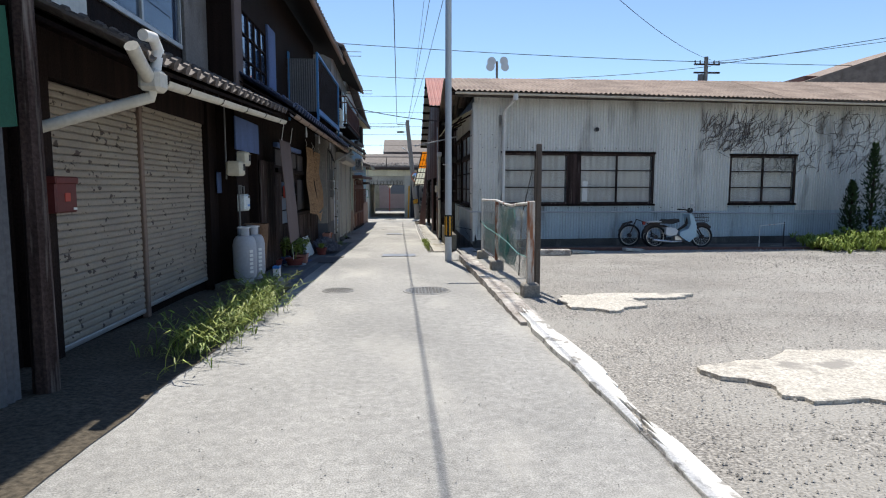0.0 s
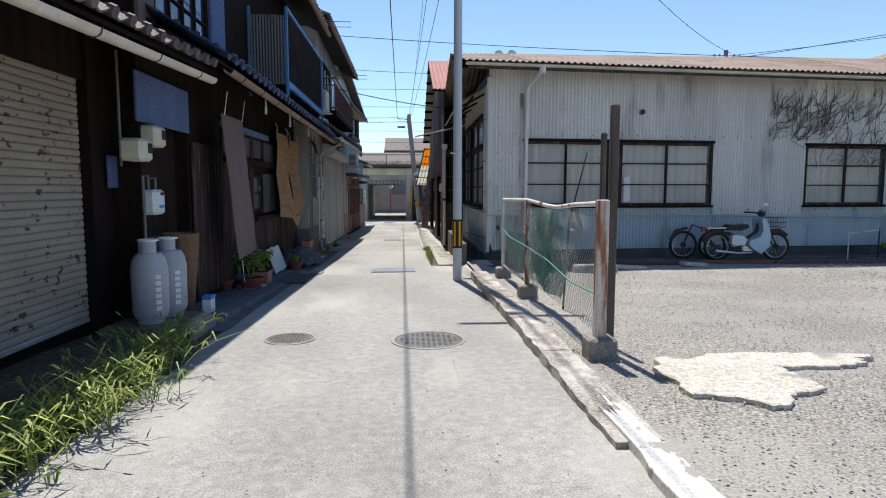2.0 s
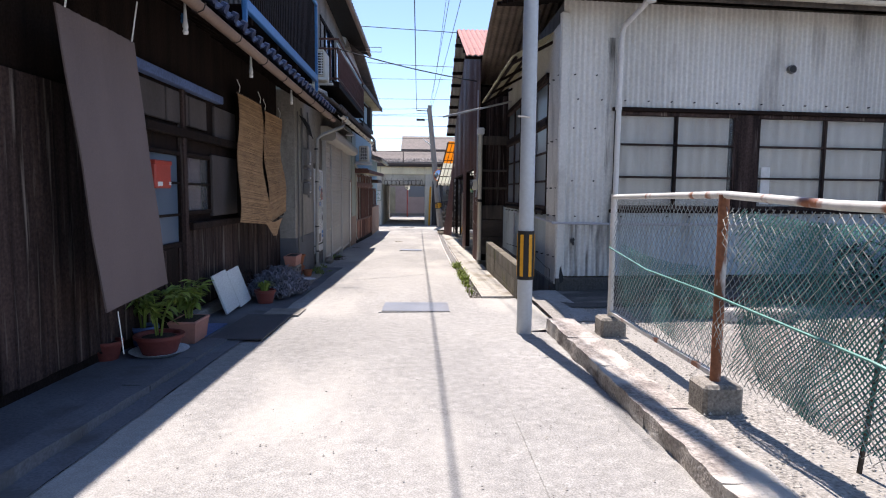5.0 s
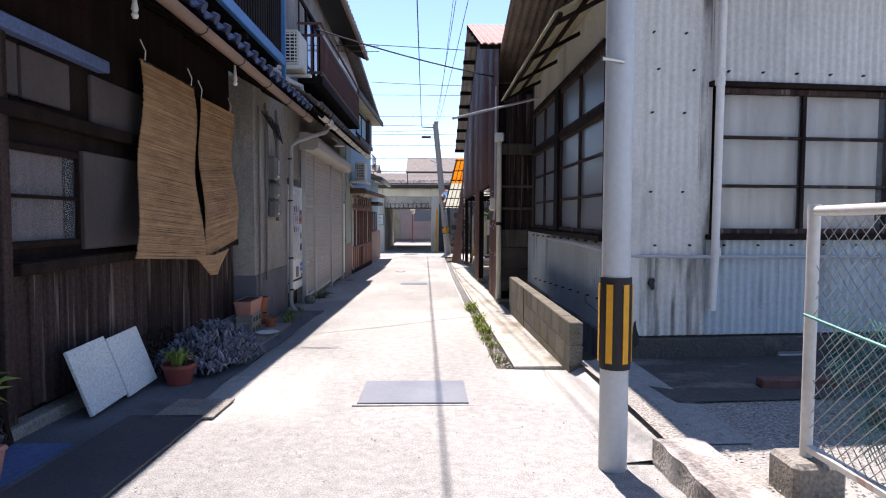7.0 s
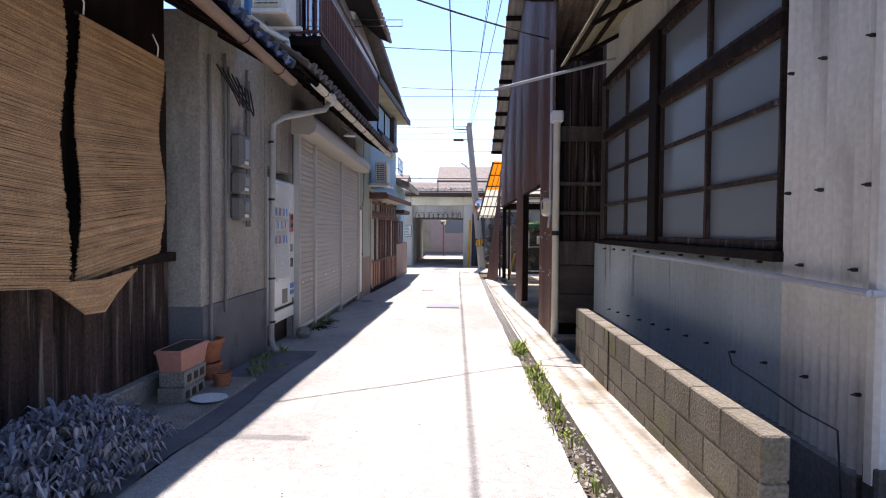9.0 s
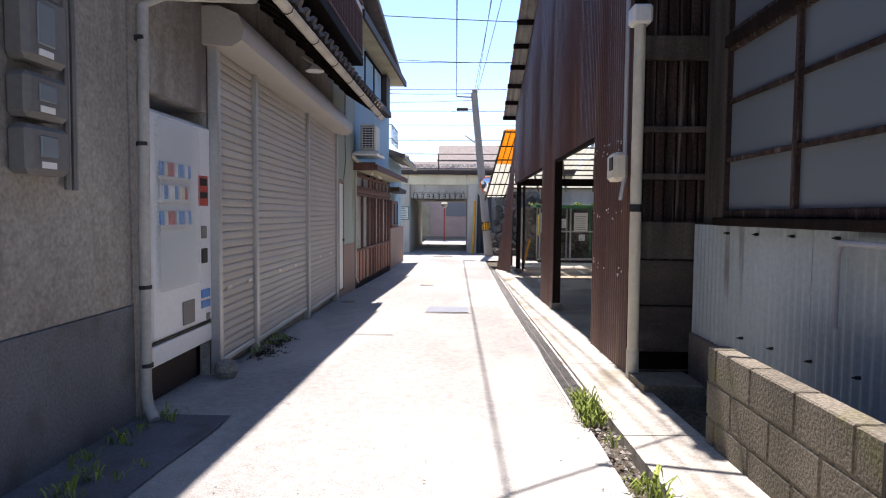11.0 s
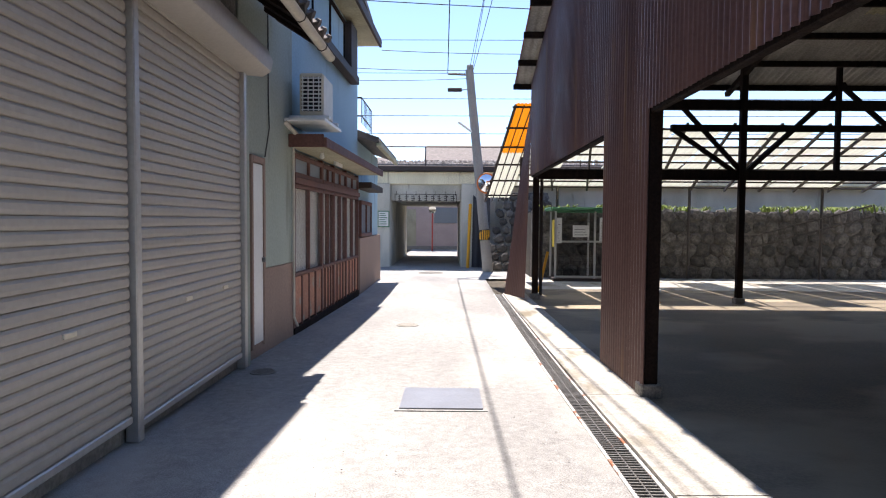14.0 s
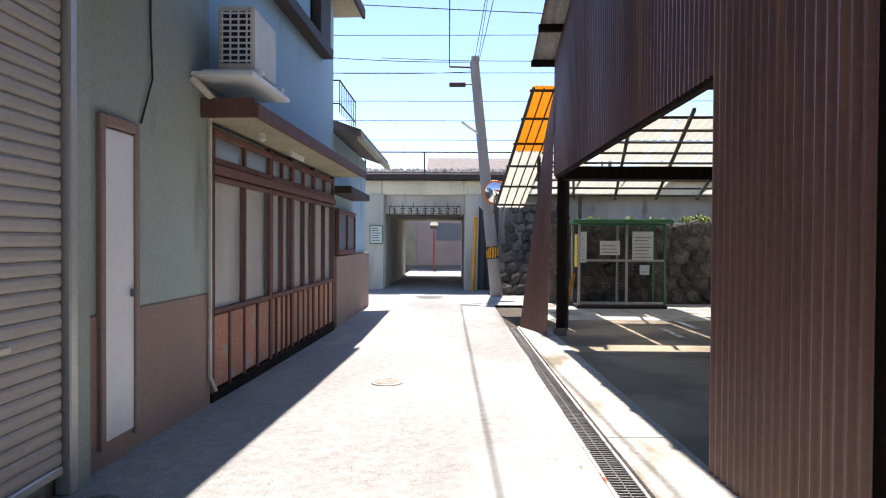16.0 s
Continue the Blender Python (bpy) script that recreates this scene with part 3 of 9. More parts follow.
hung_gutter("yellowed white half-round gutter under the tiled eave", (-1.86, 4.95, 2.09), (-1.86, 9.72, 2.29), "pvc")
hung_gutter("faded brown half-round gutter of the dark house", (-1.74, 9.9, 2.42), (-1.74, 19.05, 2.36), "gutter_brown")
hung_gutter("yellowed gutter over the shop shutters", (-1.74, 20.0, 2.56), (-1.74, 27.65, 2.60), "pvc")

# ---- left: dark wooden house ----
pierced("wall_dark_house", "y", -2.58, -0.45, 9.64, 18.13, -0.8, 5.3, [(9.75, 11.0, -0.25, 1.9), (10.1, 11.8, 2.95, 4.1), (12.86, 13.84, 0.45, 1.42), (13.95, 14.72, 0.76, 1.42)], "oldwood", "dark weathered timber front of the old house")
tiled_eave("lower_roof", 9.8, 19.0, -1.79, 2.46, 2.40, -2.58, 0.45, "dark lower roof of blue-grey glazed tiles", "tile_blue")
# ---- left: shop with three shutters, at a slight angle to the lane ----
SHOP_TURN = Matrix.Translation((-2.29, 22.6, 0)) @ Matrix.Rotation(radians(1.25), 4, "Z") @ Matrix.Translation((2.29, -22.6, 0))
turned(pierced("wall_shop", "y", -2.34, -0.6, 19.86, 26.5, -0.9, 5.4, [(19.95, 21.07, -0.62, 1.6)], "plaster_beige", "stained beige plaster front of the shop"), SHOP_TURN)
plain_wall("wall_shop_north", [(-3.0, -2.28, 18.15, 19.84, 0.2, 2.75)], "plaster_beige", "grimy grey plaster wall with meters")
# Dark dado, in the same shade-toned colour as the apron.
plain_wall("wall_shop_base", [(-3.0, -2.265, 18.15, 19.84, -0.9, 0.2)], "apron", "dark base of the plaster wall")
turned(plain_wall("wall_shop_side", [(-2.34, -2.26, 26.5, 26.64, -0.75, 2.16)], "green_wall", "grey-green end post of the shop"), SHOP_TURN)
SHOP = []
for a, b in ((21.14, 22.06), (22.12, 24.30), (24.38, 26.42)):
    SHOP.append(turned(roller("roller_shutter", a, b, gz(a) + 0.07, 2.2, -2.29, "slat_new", "closed beige steel roller shutter of the shop", 0.072, "shop shutters"), SHOP_TURN))
for y in (21.10, 22.09, 24.34, 26.46):
    r = turned(thing("shutter_post", "dull aluminium guide post between shop shutters", "post", "shop shutter posts", at=(-2.28, y, gz(y))), SHOP_TURN)
    part("rail", cbox(geo(), -2.33, -2.24, y - 0.035, y + 0.035, gz(y), 2.2), "alu", r)
hood = turned(thing("shutter_hood", "long rounded beige shutter box above the shop", "shutter box", at=(-2.2, 23.8, 2.12)), SHOP_TURN)
prism_hood = [(-2.36, 2.14), (-2.1, 2.12), (-2.02, 2.17), (-2.0, 2.27), (-2.05, 2.38), (-2.2, 2.44), (-2.36, 2.44)]
part("shutter_box", prism(geo(), prism_hood, "y", 21.0, 26.56), "slat_new", hood, smooth=True)
tiled_eave("lower_roof", 19.6, 27.6, -1.79, 2.60, 2.64, -2.34, 0.35, "dark tiled lower roof of the shop", "tile", rows=3)

# ---- left: blue house, set at a slight angle ----
BH = Matrix.Translation((-2.42, 26.55, 0)) @ Matrix.Rotation(radians(-1.9), 4, "Z")


def blue_house():
    t = thing("blue_house", "two-storey pale blue house with wooden lower windows", "house", at=(-2.42, 26.55, -0.7))
    g = geo()
    cbox(g, -3.5, 0.0, 0.0, 1.8, 0.2, 5.0, 0.01, BH)
    part("wall", g, "green_wall", t, "grey-green painted lower wall")
    part("upper_wall", cbox(geo(), -3.5, -0.012, 1.8, 6.35, 1.66, 5.0, 0.01, BH), "blue_wall", t)
    part("dado", cbox(geo(), -3.4, 0.006, 0.0, 1.8, -0.9, 0.2, 0.01, BH), "dado", t)
    return t


blue = blue_house()

# ---- right: warehouse ----
# the front stands askew to the lane: built square, then turned about its corner
TURNED = Matrix.Translation((1.78, 15.66, 0)) @ Matrix.Rotation(radians(5.6), 4, "Z") @ Matrix.Translation((-1.78, -15.985, 0))


def front_y(x):
    return 15.66 + 0.098 * (x - 1.78)


turned(pierced("wall_warehouse_south", "x", 16.03, 0.12, 1.83, 24, -0.6, 3.6, [(2.54, 6.70, 0.82, 2.15), (8.98, 10.96, 0.82, 2.13)], "greywood", "timber front wall of the warehouse behind the sheets"))
pierced("wall_warehouse_west", "y", 1.83, 0.12, 15.86, 21.2, -0.6, 3.6, [(16.47, 20.75, 0.78, 2.72)], "greywood", "timber side wall of the warehouse behind the sheets")
plain_wall("wall_warehouse_north", [(1.83, 24, 21.2, 21.3, -0.6, 4.0)], "greywood", "weathered timber back wall of the warehouse")
plain_wall("wall_warehouse_east", [(23.9, 24, 18.0, 21.2, -0.6, 4.0)], "greywood", "weathered timber end wall of the warehouse")
plain_wall("floor_warehouse", [(1.95, 23.9, 18.1, 21.2, -0.5, -0.32)], "apron", "dim concrete floor inside the warehouse", "floor")


def warehouse_roof():
    t = thing("warehouse_roof", "weathered brown corrugated roof of the warehouse", "roof", at=(12, 18.6, 3.6))
    for x in range(18):
        a, b = 1.22 + x * 1.28, 1.22 + (x + 1) * 1.28 + 0.03
        part("roof_sheet", corr(geo(), a, b, lambda u: 0.0, lambda u: 1.0, lambda u, d, v: (u, front_y(u) - 0.54 + v * (19.54 - front_y(u)), 3.62 + v * 0.95 + d + 0.004 * (x % 2)), 0.13, 0.018), "roof_slate", t)
        part("roof_sheet", corr(geo(), a, b, lambda u: 0.0, lambda u: 1.0, lambda u, d, v: (u, 22.4 - v * 3.4, 3.62 + v * 0.95 + d + 0.004 * (x % 2)), 0.13, 0.018), "roof_slate", t)
    part("fascia", cbox(geo(), 1.25, 24.2, 15.47, 15.5, 3.46, 3.6, 0.008, TURNED), "greywood", t)
    return t


warehouse_roof()
hung_gutter("white gutter along the warehouse eave", (1.25, front_y(1.25) - 0.585, 3.56), (24, front_y(24) - 0.585, 3.50), "pvc", 0.05)


def warehouse_front():
    t = thing("warehouse_cladding", "faded grey corrugated sheets on the warehouse front", "cladding", at=(6, 16, 0))
    def strip(a, b, z0, z1, material="sheet_grey"):
        n = max(1, round((b - a) / 0.66))
        for k in range(n):
            u0, u1 = a + (b - a) * k / n, a + (b - a) * (k + 1) / n + 0.02
            off = 0.004 * (k % 2) + (0.006 if material == "sheet_bluish" else 0)
            part("cladding_sheet", corr(geo(), u0, u1, lambda u: z0, lambda u: z1, lambda u, d, v: (u, 15.985 - d - off, v), 0.076, 0.008), material, t)
    strip(1.78, 2.40, 0.62, 3.56), strip(2.40, 2.50, 0.62, 3.1, "sheet_sooty"), strip(2.40, 2.50, 3.1, 3.56), strip(1.78, 2.50, -0.1, 0.63, "sheet_sooty"), strip(2.50, 6.74, -0.1, 0.78, "sheet_bluish"), strip(2.50, 6.74, 2.2, 3.56), strip(6.74, 8.94, 0.6, 3.56), strip(6.74, 8.94, -0.1, 0.62, "sheet_bluish")
    strip(8.94, 11.0, -0.1, 0.78, "sheet_bluish"), strip(8.94, 11.0, 2.18, 3.56), strip(11.0, 20, 0.6, 3.56), strip(11.0, 20, -0.1, 0.62, "sheet_bluish")
    return turned(t)


warehouse_front()


def warehouse_side():
    t = thing("warehouse_side_cladding", "pale corrugated sheets on the warehouse side", "cladding", at=(1.78, 18, 0))
    def strip(a, b, z0, z1, material="sheet_grey"):
        n = max(1, round((b - a) / 0.66))
        for k in range(n):
            u0, u1 = a + (b - a) * k / n, a + (b - a) * (k + 1) / n + 0.02
            part("cladding_sheet", corr(geo(), u0, u1, lambda u: z0, lambda u: z1, lambda u, d, v: (1.77 - d - 0.004 * (k % 2), u, v), 0.076, 0.008), material, t)
    strip(15.66, 16.45, -0.2, 3.3), strip(16.45, 20.8, -0.2, 0.72, "sheet_bluish"), strip(16.45, 20.8, 2.74, 3.3), strip(20.8, 21.3, -0.2, 0.72, "sheet_bluish")
    return t


warehouse_side()

# ---- right: shed ----
RIDGE, RIDGE_Z = 25.5, 5.65


def gable(y):
    return RIDGE_Z - (RIDGE - y) * 0.385 if y < RIDGE else RIDGE_Z - (y - RIDGE) * 0.32


def shed_wall():
    t = thing("shed_cladding", "rusty brown corrugated sheets on the shed gable", "cladding", at=(1.2, 26.6, 1.7))
    def put(u, d, v):
        return (1.19 - d, u, v)
    def low(u):
        return gz(u) + 0.03 if u < 22.62 or 25.42 < u < 26.8 else 1.62 + max(0.0, 0.06 - abs(u - 24) * 0.02)
    y = 21.25
    for a, b, z in [(21.25, 21.94, 0), (21.94, 22.62, 0), (22.62, 23.32, 1), (23.32, 24.02, 1), (24.02, 24.72, 1), (24.72, 25.42, 1), (25.42, 26.1, 0), (26.1, 26.8, 0), (26.8, 27.5, 1),
                    (27.5, 28.2, 1), (28.2, 28.9, 1), (28.9, 29.6, 1), (29.6, 30.3, 1), (30.3, 31.0, 1), (31.0, 31.7, 1), (31.7, 32.4, 1)]:
        lo = (lambda u: 1.62) if z else (lambda u: gz(u) + 0.03)
        part("cladding_sheet", corr(geo(), a, b + 0.015, lo, lambda u: gable(u) - 0.06, put, 0.076, 0.009), "sheet_brown", t)
    return t


shed_wall()


def shed_roof():
    t = thing("shed_roof", "faded red sheet roof of the open shed", "roof", at=(8, 25.5, 5.6))
    for k in range(12):
        a, b = 0.88 + k * 1.2, 0.88 + (k + 1) * 1.2 + 0.02
        part("roof_sheet", corr(geo(), a, b, lambda u: 21.2, lambda u: RIDGE, lambda u, d, v: (u, v, gable(v) + 0.05 + d), 0.13, 0.015), "roof_red", t)
        part("roof_sheet", corr(geo(), a, b, lambda u: RIDGE, lambda u: 32.75, lambda u, d, v: (u, v, gable(v) + 0.05 + d), 0.13, 0.015), "roof_red", t)
    for a, b in ((21.2, RIDGE), (RIDGE, 32.75)):
        part("soffit", corr(geo(), 0.9, 15.2, lambda u: a, lambda u: b, lambda u, d, v: (u, v, gable(v) + 0.03 + d), 0.13, 0.012), "roof_under", t)
    for k in range(15):
        y = 21.4 + k * 0.8
        part("purlin", cbox(geo(), 0.86, 15, y - 0.035, y + 0.035, gable(y) - 0.07, gable(y) + 0.03), "oldwood", t)
    return t


shed_roof()


def post(name, label, x, y, w, z1, material="oldwood", foot=True, group=""):
    t = thing(name, label, "post", group, at=(x, y, gz(y)))
    part("shaft", cbox(geo(), x - w / 2, x + w / 2, y - w / 2, y + w / 2, gz(y) + (0.12 if foot else 0), z1), material, t)
    if foot:
        part("footing", cbox(geo(), x - w * 0.8, x + w * 0.8, y - w * 0.8, y + w * 0.8, gz(y) - 0.05, gz(y) + 0.13, 0.015), "block_grey", t)
    return t


for x, y in ((1.3, 22.55), (1.26, 25.5), (1.3, 32.4), (5.0, 31.9), (5.0, 22.6), (9.5, 31.9), (9.5, 22.6), (13.5, 31.9)):
    post("shed_post", "dark timber post on a concrete footing", x, y, 0.11, gable(y) - 0.1, group="shed posts")
for y, z in ((22.6, 1.7), (31.95, 1.62), (31.95, 2.9), (25.5, 4.0)):
    b = thing("shed_beam", "long dark timber beam of the shed", "beam", "shed beams", at=(7, y, z))
    part("timber", cbox(geo(), 1.25, 14.5, y - 0.06, y + 0.06, z - 0.09, z + 0.09), "oldwood", b)

# ---- railway bridge ----
YB = 41.2


def bridge():
    t = thing("railway_bridge", "low concrete railway underpass with a cream girder", "bridge", at=(-1.1, YB, -0.8))
    part("abutment", cbox(geo(), -4.2, -2.33, YB, YB + 7.5, -1.0, 2.05, 0.02), "concrete", t)
    part("abutment", cbox(geo(), 0.0, 1.2, YB, YB + 7.5, -1.0, 2.05, 0.02), "concrete", t)
    part("soffit", cbox(geo(), -2.33, 0.0, YB + 0.02, YB + 7.5, 1.42, 2.05, 0.02), "concrete", t)
    part("girder", cbox(geo(), -14, 14, YB - 0.1, YB + 0.3, 1.98, 2.4, 0.02), "girder", t)
    part("deck", cbox(geo(), -14, 14, YB - 0.35, YB + 7.6, 2.4, 2.58, 0.02), "steel_dark", t)
    return t


bridge()
plain_wall("wall_embankment", [(-30, -4.0, YB + 0.1, YB + 7, -1, 2.3), (1.1, 30, YB + 0.4, YB + 7, -1, 2.3)], "concrete", "stained concrete embankment wall", "wall")
sheet("tunnel_road", -2.4, 0.4, 40.9, 75, lambda y: -0.79, "road", 2, 8, label="asphalt lane under the bridge", category="road")

# ---- poles ----
p1 = thing("utility_pole", "pale grey steel utility pole with a striped guard", "utility pole", at=(0.96, 13.4, gz(13.4)))
part("shaft", tube(geo(), [(0.96, 13.4, gz(13.4) - 0.1), (0.96, 13.4, 3), (0.96, 13.4, 9.5)], [0.075, 0.070, 0.060], 20), "pole", p1, smooth=True)
p2 = thing("utility_pole", "leaning grey concrete utility pole with a traffic mirror", "utility pole", at=(0.83, 39.2, -0.8))
part("shaft", tube(geo(), [(0.83, 39.2, -0.9), (0.2, 39.2, 5.3)], [0.16, 0.12], 16), "conpole", p2, smooth=True)


# ---- left things ----
M["glass_blue"] = glass("sky_mirroring_window_glass", (0.03, 0.05, 0.09), 0.03, 0.9)
M["panel_grey"] = mat("faded_mauve_sunshade_cloth", (0.15, 0.112, 0.105), 0.95, var=0.4, scale=(2, 2, 1), fine=120, grain=0.15, bump=0.1)
M["reed"] = mat("dry_reed_blind", (0.40, 0.24, 0.12), 0.8, dark=(0.24, 0.135, 0.07), var=0.8, scale=(4, 4, 14), fine=90, grain=0.35, bump=0.3, rand=0.25, island=True)
M["blue_board"] = mat("faded_blue_board", (0.10, 0.15, 0.30), 0.8, dark=(0.06, 0.09, 0.18), var=0.7, scale=(3, 3, 1.5), fine=40)
M["terracotta"] = mat("terracotta_pot", (0.34, 0.12, 0.06), 0.85, var=0.5, scale=(6, 6, 6), fine=50)
M["pink_pot"] = mat("pink_plastic_planter", (0.48, 0.22, 0.17), 0.6, var=0.4, scale=(4, 4, 4), fine=30, grain=0.08, bump=0.03)
M["red_pot"] = mat("dark_red_glazed_pot", (0.20, 0.045, 0.035), 0.6, var=0.5, scale=(6, 6, 6), fine=40, grain=0.12, bump=0.05)
M["soil"] = mat("potting_soil", (0.05, 0.035, 0.025), 1.0, fine=60, grain=0.5, bump=0.8)
M["bluegrey_leaf"] = mat("dusty_blue_grey_leaf", (0.20, 0.21, 0.25), 0.8, dark=(0.10, 0.10, 0.13), var=0.8, scale=(6, 6, 6), fine=20, grain=0.1, bump=0.0, rand=0.35, island=True)
M["gas_grey"] = mat("grey_gas_cylinder_paint", (0.40, 0.41, 0.44), 0.5, dark=(0.30, 0.31, 0.34), var=0.5, scale=(4, 4, 3), fine=30, grain=0.08, bump=0.04, stain=(0.18, 0.13, 0.10), stain_scale=(9, 9, 9), stain_at=(0.68, 0.74))
M["basket"] = mat("brown_woven_basket", (0.20, 0.11, 0.06), 0.85, var=0.6, scale=(20, 20, 20), fine=60, grain=0.4, bump=0.5)
M["red_case"] = mat("dark_red_letterbox", (0.14, 0.03, 0.025), 0.5, var=0.5, scale=(5, 5, 5), fine=30, grain=0.1, bump=0.03)
M["red"] = mat("faded_red_paint", (0.45, 0.06, 0.04), 0.5, var=0.4, scale=(5, 5, 5), fine=30, grain=0.08, bump=0.02)
M["green_tarp"] = mat("green_tarpaulin", (0.02, 0.12, 0.07), 0.6, var=0.6, scale=(3, 3, 2), fine=60, grain=0.1, bump=0.1)
M["sticker_blue"] = mat("blue_sticker", (0.05, 0.22, 0.55), 0.4, var=0.2, bump=0.0)
M["vend"] = mat("vending_machine_enamel", (0.66, 0.68, 0.70), 0.35, dark=(0.55, 0.57, 0.6), var=0.4, scale=(2, 2, 1.5), fine=25, grain=0.05, bump=0.02)
M["vend_glass"] = glass("hazy_acrylic_window", (0.60, 0.64, 0.68), 0.2, 0.2)
M["dish"] = mat("pale_plastic_dish", (0.62, 0.66, 0.66), 0.5, var=0.2, bump=0.02)
# Grey darkened to hold the fence's deep shade; the balcony end screen shares it.
M["sheet_dark"] = mat("shade_toned_sheet", (0.13, 0.13, 0.14), 0.6, var=0.7, scale=(2, 2, 0.5), fine=30, rand=0.1)


def window(t, x, y0, y1, z0, z1, cols, rows, frame_mat, pane_mat, bar=0.035, curtain="", m=None):
    """A lattice window in a wall that faces the lane: frame, bars and panes under one thing or part."""
    f = part("window_frame", cbox(geo(), x - 0.05, x + 0.02, y0, y1, z0, z0 + bar * 1.3), frame_mat, t, m=m)
    part("window_frame", cbox(geo(), x - 0.05, x + 0.02, y0, y1, z1 - bar * 1.3, z1), frame_mat, t, m=m)
    for k in range(cols + 1):
        y = y0 + (y1 - y0) * k / cols
        part("upright", cbox(geo(), x - 0.045, x + 0.015, max(y0, y - bar / 2), min(y1, y + bar / 2), z0 + bar * 1.3, z1 - bar * 1.3, 0.004), frame_mat, t, m=m)
    for j in range(1, rows):
        z = z0 + (z1 - z0) * j / rows
        for k in range(cols):
            a, b = y0 + (y1 - y0) * k / cols + bar / 2, y0 + (y1 - y0) * (k + 1) / cols - bar / 2
            part("glazing_bar", cbox(geo(), x - 0.035, x + 0.008, a, b, z - bar * 0.35, z + bar * 0.35, 0.003), frame_mat, t, m=m)
    for k in range(cols):
        for j in range(rows):
            a, b = y0 + (y1 - y0) * k / cols + bar / 2 - 0.004, y0 + (y1 - y0) * (k + 1) / cols - bar / 2 + 0.004
            c, d = z0 + (z1 - z0) * j / rows, z0 + (z1 - z0) * (j + 1) / rows
            part("pane", cbox(geo(), x - 0.022, x - 0.018, a, b, c + 0.008, d - 0.008, 0.001), pane_mat, t, m=m)
    if curtain:
        g = geo()
        corr(g, y0 + 0.05, y1 - 0.05, lambda u: z0 + 0.03, lambda u: z1 - 0.03, lambda u, d, v: (x - 0.075 + d * (1.2 + noise.noise((u * 3, 0, 0))), u, v), 0.16, 0.008)
        part("curtain", g, curtain, t, smooth=True, m=m)
    return t


def win_thing(label, x, *a, **k):
    return window(tagged(thing("window", label, "window", at=(x, (a[0] + a[1]) / 2, a[2]))), x, *a, **k)


# near corner of the first house
tarp = thing("tarpaulin", "green tarpaulin hanging from a dark timber post", "tarpaulin", at=(-2.5, 3.9, 1.5))
g = geo()
corr(g, -2.95, -2.36, lambda u: 1.5 + 0.25 * (u + 2.95), lambda u: 2.35, lambda u, d, v: (u, 3.9 + d * (2.4 - v) * 3, v), 0.15, 0.02)
part("cloth", g, "green_tarp", tarp, smooth=True)
yard = thing("sheet_fence", "galvanised corrugated sheet fence with deep shade in its colour", "fence", at=(-2.5, 2.5, 0))
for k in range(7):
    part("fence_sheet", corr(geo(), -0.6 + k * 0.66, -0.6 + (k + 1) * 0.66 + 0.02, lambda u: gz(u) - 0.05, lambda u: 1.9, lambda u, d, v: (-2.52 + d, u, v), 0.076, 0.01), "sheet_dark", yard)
np_ = thing("timber_post", "dark split timber post beside the shutters", "post", at=(-2.44, 4.2, -0.1))
part("shaft", tube(geo(), [(-2.44, 4.2, -0.2), (-2.43, 4.19, 0.9), (-2.45, 4.22, 2.5)], [0.085, 0.075, 0.07], 7), "board", np_)
mb = thing("letterbox", "dark red metal letterbox on the shutter post", "letterbox", at=(-2.76, 5.08, 1.05))
part("case", cbox(geo(), -2.84, -2.70, 4.93, 5.24, 1.07, 1.34, 0.012), "red_case", mb)
part("lid", cbox(geo(), -2.85, -2.685, 4.92, 5.25, 1.30, 1.36, 0.01), "red_case", mb)
part("emblem", cbox(geo(), -2.70, -2.694, 5.05, 5.13, 1.16, 1.23, 0.002), "red", mb, "small red emblem")
part("label_plate", cbox(geo(), -2.70, -2.694, 5.17, 5.22, 1.09, 1.11, 0.001), "white", mb)

dp = thing("downpipe", "white plastic downpipe with a collector box", "downpipe", at=(-1.9, 4.7, 1.7))
part("collector", cbox(geo(), -1.94, -1.78, 4.66, 4.86, 1.98, 2.14, 0.03), "pvc", dp)
part("elbow", tube(geo(), [(-1.86, 4.62, 2.36), (-1.84, 4.75, 2.37), (-1.84, 4.83, 2.30), (-1.86, 4.80, 2.12)], 0.042, 10), "pvc_white", dp, smooth=True)
part("elbow", tube(geo(), [(-1.86, 4.42, 2.24), (-1.86, 4.55, 2.15), (-1.86, 4.7, 2.06)], 0.05, 10), "pvc", dp, smooth=True)
part("pipe", tube(geo(), [(-1.86, 4.74, 2.0), (-1.87, 4.74, 1.94), (-2.05, 4.70, 1.88), (-2.62, 4.62, 1.70)], 0.042, 10), "pvc", dp, smooth=True)

w = win_thing("aluminium upstairs window mirroring blue sky", -2.97, 6.15, 8.6, 3.1, 4.3, 2, 1, "alu", "glass_blue", 0.05)
up = thing("wall_panel", "stained grey mortar panel between the upstairs windows", "wall panel", at=(-2.96, 9.2, 2.8))
part("panel", cbox(geo(), -2.985, -2.93, 8.66, 9.6, 2.75, 4.6), "plaster_dark", up)
up = thing("wall_panel", "pale grey sheet panel under the upstairs window", "wall panel", at=(-2.96, 6, 2.7))
part("panel", cbox(geo(), -2.985, -2.95, 4.0, 6.1, 2.72, 4.2), "sheet_grey", up)
brown = thing("wall_panel", "faded brown board panel beside the lattice window", "wall panel", at=(-2.55, 9.9, 2.9))
part("panel", cbox(geo(), -2.578, -2.53, 9.64, 10.05, 2.8, 4.4), "panel_grey", brown)
win_thing("dark wooden lattice window upstairs", -2.56, 10.1, 11.8, 2.95, 4.1, 4, 3, "oldwood", "glass_blue", 0.04)
